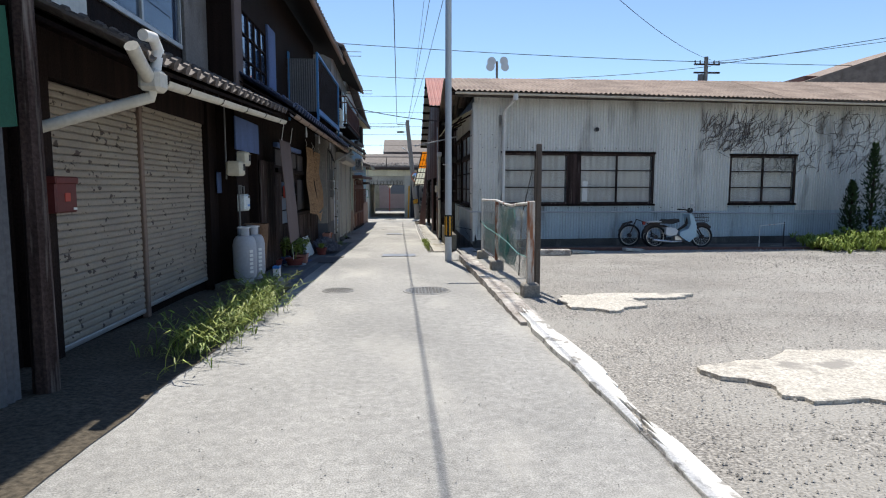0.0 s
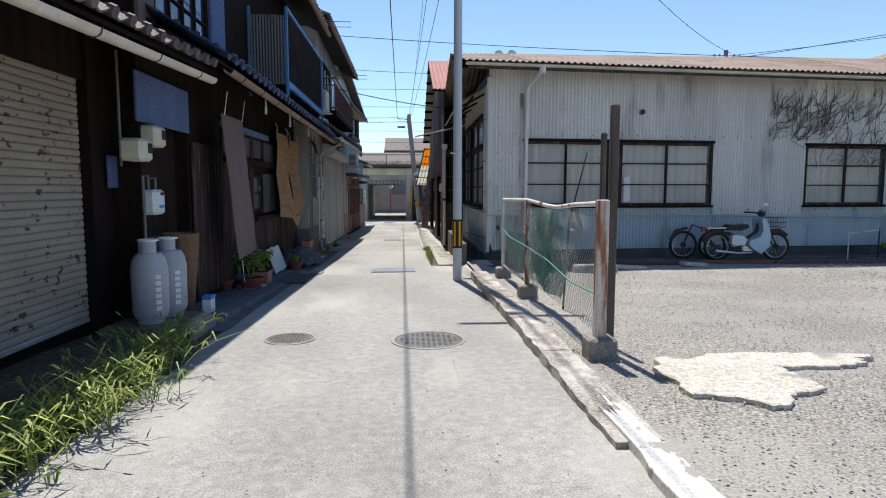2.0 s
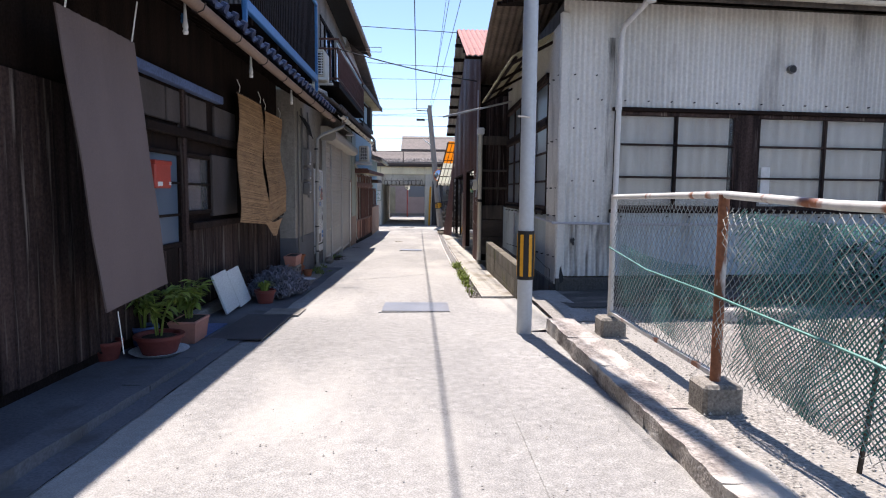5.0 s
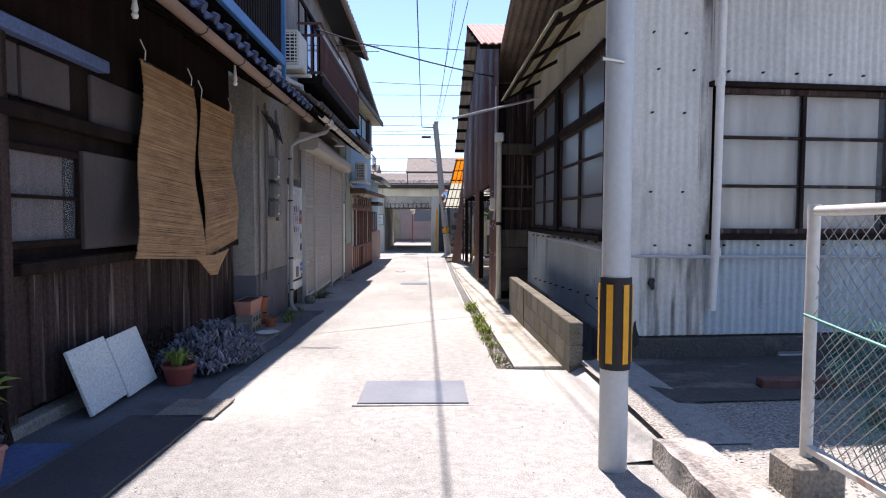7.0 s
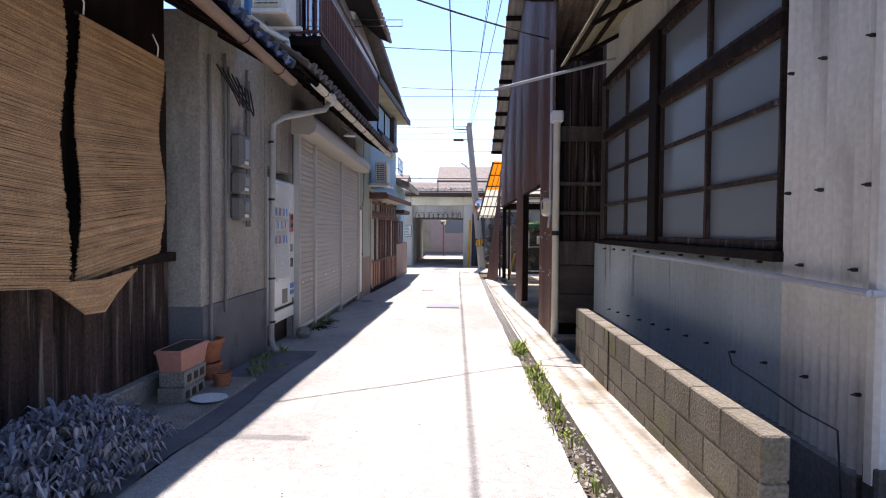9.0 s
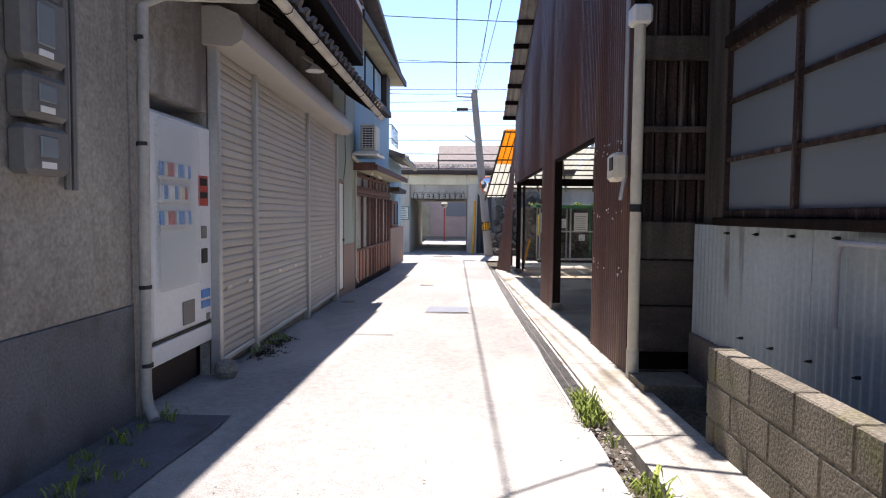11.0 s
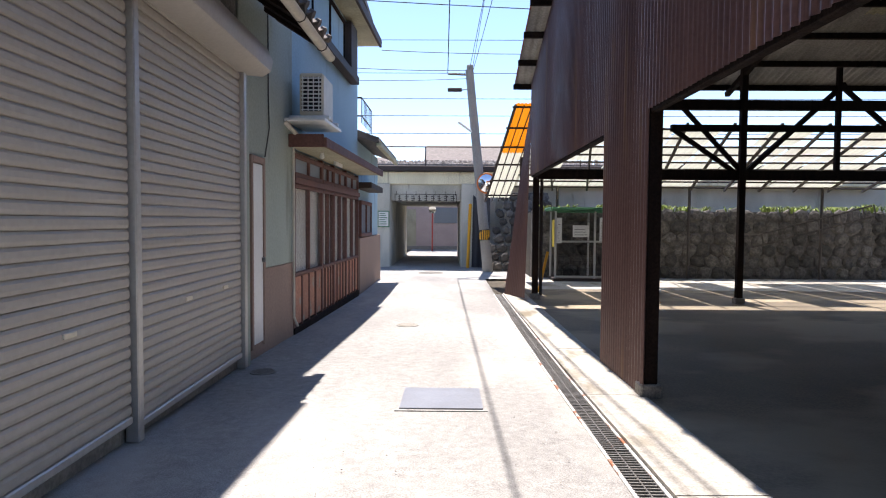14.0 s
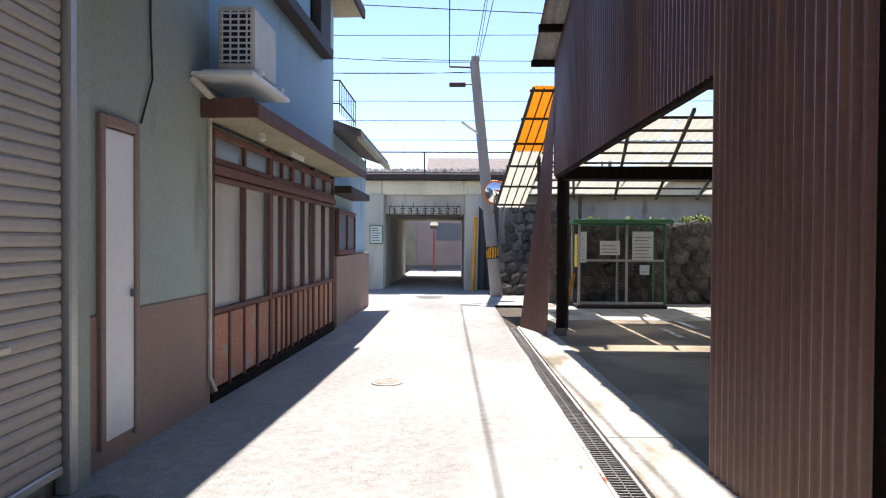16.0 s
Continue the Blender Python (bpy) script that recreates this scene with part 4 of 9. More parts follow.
bl = thing("blue_board", "faded blue board on the upper wall", "board", at=(-2.55, 12.2, 3.1))
part("panel", cbox(geo(), -2.578, -2.53, 11.95, 12.6, 3.05, 4.3), "blue_board", bl)


def upper_roof(label, y0, y1, x_eave, z, back, rise, material="tile"):
    t = thing("upper_roof", label, "roof", at=(x_eave, (y0 + y1) / 2, z))
    vs = [(x_eave, y0, z), (back, y0, z + rise), (back, y1, z + rise), (x_eave, y1, z)]
    g = add(geo(), vs + [(x, y, h + 0.09) for x, y, h in vs], [(0, 1, 2, 3), (4, 7, 6, 5), (0, 4, 5, 1), (1, 5, 6, 2), (2, 6, 7, 3), (3, 7, 4, 0)])
    part("roof_boards", g, "oldwood", t)
    src = None
    for k in range(int((y1 - y0) / 0.27)):
        m = pose(x_eave + 0.05, y0 + k * 0.27 + 0.13, z + 0.12)
        if src is None:
            src = part("eave_tile", tube(tube(geo(), [(-0.5, 0, 0.2), (0, 0, 0)], 0.07, 8), [(-0.02, 0.0, 0), (0.02, 0.0, 0)], 0.055, 10), material, t, m=m, smooth=True)
        else:
            piece("eave_tile", src, t, m)
    part("upper_gutter", gutter(geo(), (x_eave + 0.05, y0, z + 0.0), (x_eave + 0.05, y1, z + 0.02), 0.05), "gutter_brown", t)
    return t


upper_roof("dark upper roof with a tiled eave", -6, 9.7, -2.2, 5.3, -5.5, 1.4)
upper_roof("dark upper roof with a tiled eave", 9.75, 19.2, -1.88, 5.0, -5.5, 1.7)
upper_roof("dark upper roof of the shop house", 19.25, 27.9, -1.88, 5.42, -5.5, 1.6)
for y, z in ((19.3, 5.25), (25.6, 5.05)):
    br = thing("bracket", "thin empty steel sign bracket on the eave", "bracket", at=(-1.7, y, z))
    part("loop", tube(geo(), [(-2.36, y, z), (-1.3, y, z), (-1.3, y, z + 0.13), (-2.36, y, z + 0.13)], 0.009, 6), "steel_dark", br)

# meters and gas
for y0, z0, s in ((9.32, 1.44, 1.0), (9.68, 1.60, 1.0)):
    t = thing("electric_meter", "cream electric meter box on the timber post", "electric meter", "electric meters", at=(-2.530, y0 + 0.15, z0))
    part("case", cbox(geo(), -2.650, -2.430, y0, y0 + 0.28, z0, z0 + 0.22, 0.03), "cream", t)
    part("glass_window", cbox(geo(), -2.432, -2.424, y0 + 0.15, y0 + 0.25, z0 + 0.08, z0 + 0.18, 0.004), "black", t, "dark meter window")
    part("conduit", tube(geo(), [(-2.670, y0 + 0.1, z0 - 0.05), (-2.670, y0 + 0.1, 2.5)], 0.014, 6), "grey_case", t)
t = thing("gas_meter", "white gas meter on thin pipes", "gas meter", at=(-2.480, 9.78, 0.9))
part("case", cbox(geo(), -2.610, -2.450, 9.64, 9.91, 0.90, 1.16, 0.03), "dish", t)
part("dial", cbox(geo(), -2.452, -2.444, 9.78, 9.89, 1.10, 1.13, 0.002), "black", t)
part("sticker", cbox(geo(), -2.452, -2.444, 9.74, 9.86, 0.97, 1.0, 0.002), "sticker_blue", t)
part("pipe", tube(geo(), [(-2.530, 9.68, 1.15), (-2.530, 9.68, 1.3), (-2.530, 9.56, 1.3), (-2.530, 9.56, 0.4), (-2.430, 9.48, 0.2)], 0.014, 6), "grey_case", t)
part("pipe", tube(geo(), [(-2.530, 9.86, 1.15), (-2.530, 9.86, 1.28), (-2.610, 9.86, 1.28)], 0.014, 6), "grey_case", t)
bt = thing("blue_board", "faded blue board under the eave", "board", at=(-2.5, 10.3, 1.9))
part("panel", cbox(geo(), -2.56, -2.53, 9.5, 10.95, 1.84, 2.34), "blue_board", bt)
bt = thing("blue_cloth", "narrow blue cloth hanging below the meters", "cloth", at=(-2.8, 9.7, 1.1))
part("cloth", cbox(geo(), -2.83, -2.81, 9.45, 9.68, 1.18, 1.5, 0.004), "blue_board", bt)


def gas_cylinder(x, y):
    z = gz(y) + 0.10
    t = thing("gas_cylinder", "tall grey gas cylinder with a collar, standing on a slab", "gas cylinder", "gas cylinders", at=(x, y, z))
    part("body", lathe(geo(), x, y, [(0.10, z + 0.04), (0.15, z + 0.06), (0.170, z + 0.12), (0.172, z + 0.55), (0.155, z + 0.635), (0.12, z + 0.69), (0.05, z + 0.71)], 24), "gas_grey", t, smooth=True)
    part("foot_ring", lathe(geo(), x, y, [(0.125, z), (0.125, z + 0.07)], 20), "gas_grey", t, smooth=True)
    g = geo()
    for a0 in (0.3, 2.4, 4.5):
        n = 7
        vs = [(x + r * math.cos(a0 + 1.4 * k / n), y + r * math.sin(a0 + 1.4 * k / n), h) for r in (0.095, 0.088) for h in (z + 0.67, z + 0.83) for k in range(n + 1)]
        m = n + 1
        fs = [(k, k + 1, m + k + 1, m + k) for k in range(n)] + [(2 * m + k, 3 * m + k, 3 * m + k + 1, 2 * m + k + 1) for k in range(n)] + [(m + k, m + k + 1, 3 * m + k + 1, 3 * m + k) for k in range(n)]
        add(g, vs, fs)
    part("collar", g, "gas_grey", t)
    part("collar_ring", tube(geo(), [(x + 0.09 * math.cos(k * 0.35), y + 0.09 * math.sin(k * 0.35), z + 0.82) for k in range(19)], 0.012, 6), "white", t)
    part("valve", tube(geo(), [(x, y, z + 0.70), (x, y, z + 0.79)], 0.025, 8), "steel_dark", t)
    for k in range(6):
        a = -0.75
        px, py = x + 0.173 * math.cos(a), y + 0.173 * math.sin(a)
        part("lettering", cbox(geo(), -0.004, 0.003, -0.028, 0.028, -0.02, 0.02, 0.001, Matrix.Translation((px, py, z + 0.16 + k * 0.062)) @ Matrix.Rotation(a, 4, "Z")), "white", t, "worn pale lettering")
    return t


gas_cylinder(-2.42, 9.35), gas_cylinder(-2.38, 9.74)
sl = thing("slab", "chipped brown-grey slab under the gas cylinders", "slab", at=(-2.4, 9.5, gz(9.5)))
part("slab", rough_slab(geo(), -2.78, -2.13, 9.02, 10.02, lambda y: gz(y) - 0.05, lambda y: gz(y) + 0.095, 10, 16, 0.014, 2.0), "block", sl)
ub = thing("channel_block", "grey hollow concrete channel block beside the cylinders", "concrete block", at=(-2.0, 9.3, gz(9.3)))
arch = [(0.11 * math.cos(math.pi * k / 10), 0.11 * math.sin(math.pi * k / 10)) for k in range(11)]
hull = [(-1.99 + a, gz(9.3) + 0.03 + b) for a, b in arch] + [(-2.10, gz(9.3) - 0.03), (-2.06, gz(9.3) - 0.03)] + [(-1.99 + 0.65 * a, gz(9.3) + 0.02 + 0.65 * b) for a, b in arch[::-1]] + [(-1.92, gz(9.3) - 0.03), (-1.88, gz(9.3) - 0.03)]
part("block", prism(geo(), hull, "y", 8.97, 9.62), "block_grey", ub)
ek = thing("apron_edge", "worn raised concrete edge of the apron", "kerb", kind="structure", at=(-1.95, 11, gz(11)))
for k in range(4):
    y0 = 9.82 + k * 0.8
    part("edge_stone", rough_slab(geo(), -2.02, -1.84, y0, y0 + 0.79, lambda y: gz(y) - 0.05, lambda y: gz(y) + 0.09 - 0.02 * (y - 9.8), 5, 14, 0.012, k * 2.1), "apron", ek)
bk = thing("basket", "tall brown woven basket in the doorway", "basket", at=(-2.5, 10.4, -0.25))
part("body", lathe(geo(), -2.5, 10.4, [(0.13, -0.27), (0.2, 0.45), (0.215, 0.66), (0.2, 0.66), (0.12, -0.2)], 18), "basket", bk, smooth=True)
ct = thing("carton", "small blue and white carton on the apron", "carton", at=(-2.1, 10.1, -0.25))
part("box", cbox(geo(), -2.16, -2.06, 10.05, 10.2, -0.255, -0.06, 0.006), "white", ct)
part("lid", cbox(geo(), -2.165, -2.055, 10.045, 10.205, -0.06, -0.02, 0.004), "sticker_blue", ct)
for x, y, r in ((-2.05, 9.66, 0.12), (-2.2, 9.3, 0.09), (-1.9, 9.75, 0.08)):
    st = thing("stone", "rounded grey stone on the apron edge", "stone", "loose stones", at=(x, y, gz(y)))
    part("rock", lathe(geo(), x, y, [(r * 0.7, gz(y) - 0.01), (r, gz(y) + r * 0.3), (r * 0.75, gz(y) + r * 0.7), (r * 0.2, gz(y) + r * 0.8)], 9), "block_grey", st, smooth=True)

# dark doorway and front of the wooden house
dr = thing("sliding_door", "dark half-open wooden sliding door", "door", at=(-2.7, 10.4, -0.25))
part("leaf", cbox(geo(), -2.72, -2.68, 9.75, 10.4, -0.24, 1.88), "oldwood", dr)
part("leaf", cbox(geo(), -2.78, -2.74, 10.3, 11.0, -0.24, 1.88), "oldwood", dr)
for k in range(4):
    part("rail", cbox(geo(), -2.68, -2.66, 9.78, 10.38, 0.1 + k * 0.5, 0.15 + k * 0.5), "board", dr)


def planks(name, label, x, y0, y1, z0, z1, w, material):
    t = thing(name, label, "cladding", at=(x, (y0 + y1) / 2, z0(y0)))
    y = y0
    while y < y1 - 0.02:
        b = min(y1, y + w * random.uniform(0.85, 1.15))
        d = random.uniform(0.0, 0.008)
        part("plank", cbox(geo(), x - 0.02, x + d, y + 0.002, b - 0.002, z0(y) + random.uniform(0, 0.02), z1, 0.004), material, t)
        y = b
    return t


planks("plank_cladding", "upright weathered boards on the lower wall", -2.545, 11.05, 12.9, lambda y: gz(y) + 0.08, 1.75, 0.16, "board")
planks("plank_cladding", "upright weathered boards below the windows", -2.545, 13.95, 18.1, lambda y: gz(y) + 0.12, 0.62, 0.15, "board")
planks("plank_cladding", "dark upright boards of the house wall", -2.55, 15.75, 18.1, lambda y: 0.62, 2.2, 0.2, "oldwood")
sill = thing("sill_beam", "dark timber sill beam along the front", "beam", at=(-2.5, 15, 0.6))
part("timber", cbox(geo(), -2.575, -2.47, 13.95, 18.1, 0.6, 0.68), "oldwood", sill)
base = thing("footing", "pale concrete footing under the board wall", "footing", at=(-2.5, 15, -0.4))
part("slab", cbox(geo(), -2.6, -2.46, 13.7, 18.1, -0.62, gz(16) + 0.14, 0.015), "block_grey", base)
sd = win_thing("dark sliding door with frosted blue-grey panes", -2.56, 12.86, 13.84, 0.45, 1.42, 1, 3, "oldwood", "frost_blue", 0.035)
part("lower_panel", cbox(geo(), -2.578, -2.54, 12.88, 13.82, gz(13.4) + 0.1, 0.45, 0.004), "oldwood", sd)
for k in range(3):
    part("batten", cbox(geo(), -2.54, -2.528, 12.98 + k * 0.36, 13.03 + k * 0.36, gz(13.4) + 0.12, 0.44, 0.003), "board", sd)
jamb = thing("door_jamb", "pale-edged dark timber jamb beside the sliding door", "post", at=(-2.5, 13.89, -0.4))
part("shaft", cbox(geo(), -2.578, -2.51, 13.85, 13.94, gz(13.9) + 0.02, 2.05, 0.006), "board", jamb)
t = thing("letterbox", "small red letterbox on the sliding door", "letterbox", at=(-2.5, 13.1, 1.05))
part("case", cbox(geo(), -2.54, -2.44, 13.0, 13.34, 1.04, 1.28, 0.012), "red", t)
part("lid", cbox(geo(), -2.54, -2.43, 12.99, 13.35, 1.255, 1.295, 0.008), "red", t)
part("lock", cbox(geo(), -2.44, -2.432, 13.28, 13.32, 1.07, 1.10, 0.003), "white", t)
part("notice", cbox(geo(), -2.44, -2.435, 13.04, 13.14, 1.06, 1.10, 0.001), "white", t)
win_thing("small wooden window with mauve curtains", -2.56, 13.95, 14.72, 0.76, 1.42, 1, 2, "oldwood", "pane_clear", 0.035, "curtain_mauve")
pn = thing("wall_panel", "dull grey board panel beside the window", "wall panel", at=(-2.55, 15.2, 0.72))
part("panel", cbox(geo(), -2.578, -2.535, 14.76, 15.70, 0.72, 1.44), "dingy_panel", pn)
for a, b in ((12.35, 12.93), (12.97, 13.5), (13.54, 14.08), (14.12, 14.62), (14.9, 15.7)):
    pn = thing("transom_panel", "grimy transom panel above the windows", "wall panel", "transom panels", at=(-2.55, a, 1.7))
    part("panel", cbox(geo(), -2.578, -2.54, a, b, 1.70 if a < 14.8 else 1.6, 2.02), "dingy_panel", pn)
for a, b, z in ((12.3, 15.05, 2.06), (12.3, 15.7, 1.56)):
    bm_ = thing("fascia_beam", "faded blue-painted fascia beam" if z > 2 else "dark timber rail above the windows", "beam", at=(-2.5, a, z))
    part("timber", cbox(geo(), -2.575, -2.48, a, b, z, z + 0.09), "blue_board" if z > 2 else "oldwood", bm_)

# hanging shade panel and reed blinds
sh = thing("sunshade", "faded mauve cloth sunshade hanging from the eave", "sunshade", at=(-2.2, 11.8, 0.2))
n, vs, fs = 24, [], []
for o in (0, -0.012):
    for i in range(n + 1):
        f = i / n
        z = 2.12 - 1.9 * f
        for j in range(n + 1):
            y = 11.22 + 0.24 * f + (0.98 - 0.02 * f) * j / n
            vs.append((-2.22 + 0.10 * f + o + 0.006 * math.sin(j * 2.4) * (1 - min(1, f * 1.6)) + 0.01 * noise.noise((y * 3, z * 2, 0)), y, z + 0.05 * j / n * f))
m = (n + 1) ** 2
for o in (0, m):
    fs += [(o + i * (n + 1) + j, o + i * (n + 1) + j + 1, o + (i + 1) * (n + 1) + j + 1, o + (i + 1) * (n + 1) + j) for i in range(n) for j in range(n)]
fs += [(j, j + 1, m + j + 1, m + j) for j in range(n)] + [(n * (n + 1) + j, m + n * (n + 1) + j, m + n * (n + 1) + j + 1, n * (n + 1) + j + 1) for j in range(n)]
fs += [(i * (n + 1), m + i * (n + 1), m + (i + 1) * (n + 1), (i + 1) * (n + 1)) for i in range(n)] + [(i * (n + 1) + n, (i + 1) * (n + 1) + n, m + (i + 1) * (n + 1) + n, m + i * (n + 1) + n) for i in range(n)]
part("cloth", add(geo(), vs, fs), "panel_grey", sh, smooth=True)
for y in (11.28, 12.12):
    part("cord", tube(geo(), [(-2.2, y, 2.11), (-2.16, y + 0.02, 2.4)], 0.006, 5), "white", sh)
part("cord", tube(geo(), [(-2.12, 11.6, 0.2), (-2.1, 11.62, -0.1)], 0.004, 5), "white", sh)


def reed_blind(label, top, bottom, z_top, z_low, sway, group="reed blinds"):
    """A blind of many thin reeds, blown outwards; top and bottom give its two ends along the lane."""
    t = thing("reed_blind", label, "blind", group, at=(-2.4, top[0], z_top))
    g = geo()
    n = 210
    for i in range(n):
        f = i / (n - 1)
        e = f ** 1.8
        y0, y1 = top[0] + (bottom[0] - top[0]) * e, top[1] + (bottom[1] - top[1]) * e
        zl, zr = z_top + (z_low[0] - z_top) * f, z_top + (z_low[1] - z_top) * f
        out = 0.02 * math.sin(f * 9 + sway) + 0.13 * e
        mid = ((-2.42 + out + 0.012 * noise.noise((i * 0.3, 0, sway))), (y0 + y1) / 2, (zl + zr) / 2 + random.uniform(-0.003, 0.003))
        tube(g, [(-2.43 + out, y0 + random.uniform(-0.012, 0.012), zl), mid, (-2.43 + out * 1.25, y1 + random.uniform(-0.012, 0.012), zr)], 0.0046, 4, False)
    reeds = part("reeds", g, "reed", t)
    reeds["kind"] = "stuff"
    part("top_bar", tube(geo(), [(-2.43, top[0] - 0.01, z_top + 0.01), (-2.43, top[1] + 0.01, z_top + 0.01)], 0.012, 6), "board", t)
    for k in (0.06, 0.94):
        y = top[0] + (top[1] - top[0]) * k
        part("hook", tube(geo(), [(-2.43, y, z_top), (-2.41, y - 0.02, z_top + 0.09), (-2.44, y - 0.05, z_top + 0.18)], 0.006, 5), "white", t)
    return t


reed_blind("wide brown reed blind hanging from the eave", (15.45, 16.58), (15.0, 16.35), 2.26, (0.64, 0.54), 0.0)
reed_blind("narrow brown reed blind blown askew", (16.72, 17.78), (16.5, 17.45), 2.2, (0.55, 0.70), 1.4)
tail = thing("reed_flap", "torn hanging corner of the reed blind", "blind", at=(-2.3, 16.6, 0.4))
g = geo()
for i in range(30):
    f = i / 29
    tube(g, [(-2.29 + 0.03 * f, 16.2 + 0.3 * f, 0.57 - 0.2 * f), (-2.26, 16.65 + 0.05 * f, 0.56 - 0.2 * f), (-2.27, 17.1 - 0.25 * f, 0.60 - 0.14 * f)], 0.006, 4, False)
part("reeds", g, "reed", tail)["kind"] = "stuff"
for y in (14.35, 16.4, 12.5):
    b = thing("insulator", "small white porcelain knob under the eave", "insulator", "eave knobs", at=(-1.95, y, 2.3))
    part("knob", lathe(geo(), -1.95, y, [(0.016, 2.26), (0.024, 2.28), (0.016, 2.30), (0.024, 2.32), (0.016, 2.36), (0.008, 2.5)], 10), "white", b, smooth=True)

# leaning boards
lb = thing("leaning_board", "two white panels leaning against the wall", "board", at=(-2.35, 14.7, -0.42))
for a in (0, 1):
    y = 14.24 + a * 0.49
    part("panel", cbox(geo(), -0.012, 0.012, 0, 0.47, 0, 0.46, 0.003, Matrix.Translation((-2.24, y, gz(y) + 0.03)) @ Matrix.Rotation(radians(-20), 4, "Y") @ Matrix.Rotation(radians(2), 4, "X")), "dish", lb)


# pots and plants
def leaf_tuft(g, x, y, z, n, length, spread, width=0.018, droop=0.5):
    for _ in range(n):
        a, l = random.uniform(0, 6.283), length * random.uniform(0.6, 1.1)
        s = spread * random.uniform(0.3, 1.0)
        d, w = Vector((math.cos(a), math.sin(a), 0)), Vector((-math.sin(a), math.cos(a), 0)) * width / 2
        p0 = Vector((x, y, z)) + d * random.uniform(0, 0.05)
        k = droop * random.uniform(0.4, 1.2)
        p1 = p0 + d * s * 0.25 * l + Vector((0, 0, l * 0.5))
        p2 = p0 + d * s * 0.62 * l + Vector((0, 0, l * (0.92 - 0.25 * k)))
        p3 = p0 + d * s * 1.05 * l + Vector((0, 0, l * (1.0 - k)))
        add(g, [p0 - w * 0.6, p0 + w * 0.6, p1 + w, p1 - w, p2 + w * 0.8, p2 - w * 0.8, p3], [(0, 1, 2, 3), (3, 2, 4, 5), (5, 4, 6)])
    return g


def leafy(g, x, y, z, stems, h, leaf):
    """Bent stems with pointed leaves all along them; leaves of four corners, folded at the rib."""
    for _ in range(stems):
        a, lean = random.uniform(0, 6.283), random.uniform(0.15, 0.6)
        pts = [Vector((x + lean * h * f * f * math.cos(a) + 0.02 * math.cos(a), y + lean * h * f * f * math.sin(a) + 0.02 * math.sin(a), z + h * f * (1 - 0.15 * f))) for f in (0, 0.35, 0.7, 1.0)]
        tube(g, pts, [0.006, 0.005, 0.004, 0.002], 4, False)
        for k in range(9):
            f = random.uniform(0.35, 1.0)
            i = min(2, int(f * 3))
            p = pts[i].lerp(pts[i + 1], f * 3 - i)
            b, up = random.uniform(0, 6.283), random.uniform(-0.5, 0.6)
            d = Vector((math.cos(b), math.sin(b), up)).normalized() * leaf * random.uniform(0.6, 1.2)
            w = d.cross(Vector((0, 0, 1))).normalized() * leaf * 0.2
            dip = Vector((0, 0, -leaf * 0.12))
            add(g, [p, p + d * 0.45 + w, p + d * 0.5 + dip, p + d * 0.45 - w, p + d + dip * 2.5], [(0, 2, 1), (0, 3, 2), (1, 2, 4), (2, 3, 4)])
    return g


def pot(name, label, x, y, r, h, material, plant="", z=None):
    z = gz(y) + 0.015 if z is None else z
    t = thing(name, label, "plant pot", at=(x, y, z))
    part("pot", lathe(geo(), x, y, [(r * 0.7, z), (r * 0.95, z + h * 0.82), (r * 1.05, z + h * 0.84), (r * 1.05, z + h), (r * 0.9, z + h), (r * 0.85, z + h * 0.85), (0.01, z + h * 0.85)], 18), material, t, smooth=True)
    part("soil", lathe(geo(), x, y, [(r * 0.86, z + h * 0.84), (0.01, z + h * 0.9)], 12), "soil", t)
    if plant:
        if plant == "leafy":
            part("leaves", leafy(geo(), x, y, z + h * 0.85, 9, 0.48, 0.13), "leaf", t)
        else:
            part("leaves", leaf_tuft(geo(), x, y, z + h * 0.85, 46, 0.15, 0.9, 0.03), "leaf", t)
    return t


pot("plant_pot", "wide dark red pot on a white saucer with leafy stems", -2.24, 12.5, 0.19, 0.16, "red_pot", "leafy")
pot("plant_pot", "small red pot with a withered plant", -2.56, 12.28, 0.12, 0.15, "red_pot")
pot("plant_pot", "small blue pot with a thin leafy shrub", -2.5, 12.8, 0.12, 0.17, "blue_board", "leafy")
pot("plant_pot", "dark red pot with yellow-green leaves", -2.06, 15.2, 0.13, 0.17, "red_pot", "small")
ss = thing("saucer", "pale plastic saucer under the pot", "saucer", at=(-2.2, 12.52, gz(12.5)))
part("dish", lathe(geo(), -2.24, 12.5, [(0.19, gz(12.5) + 0.012), (0.235, gz(12.5) + 0.045), (0.225, gz(12.5) + 0.045), (0.18, gz(12.5) + 0.02)], 20), "dish", ss, smooth=True)


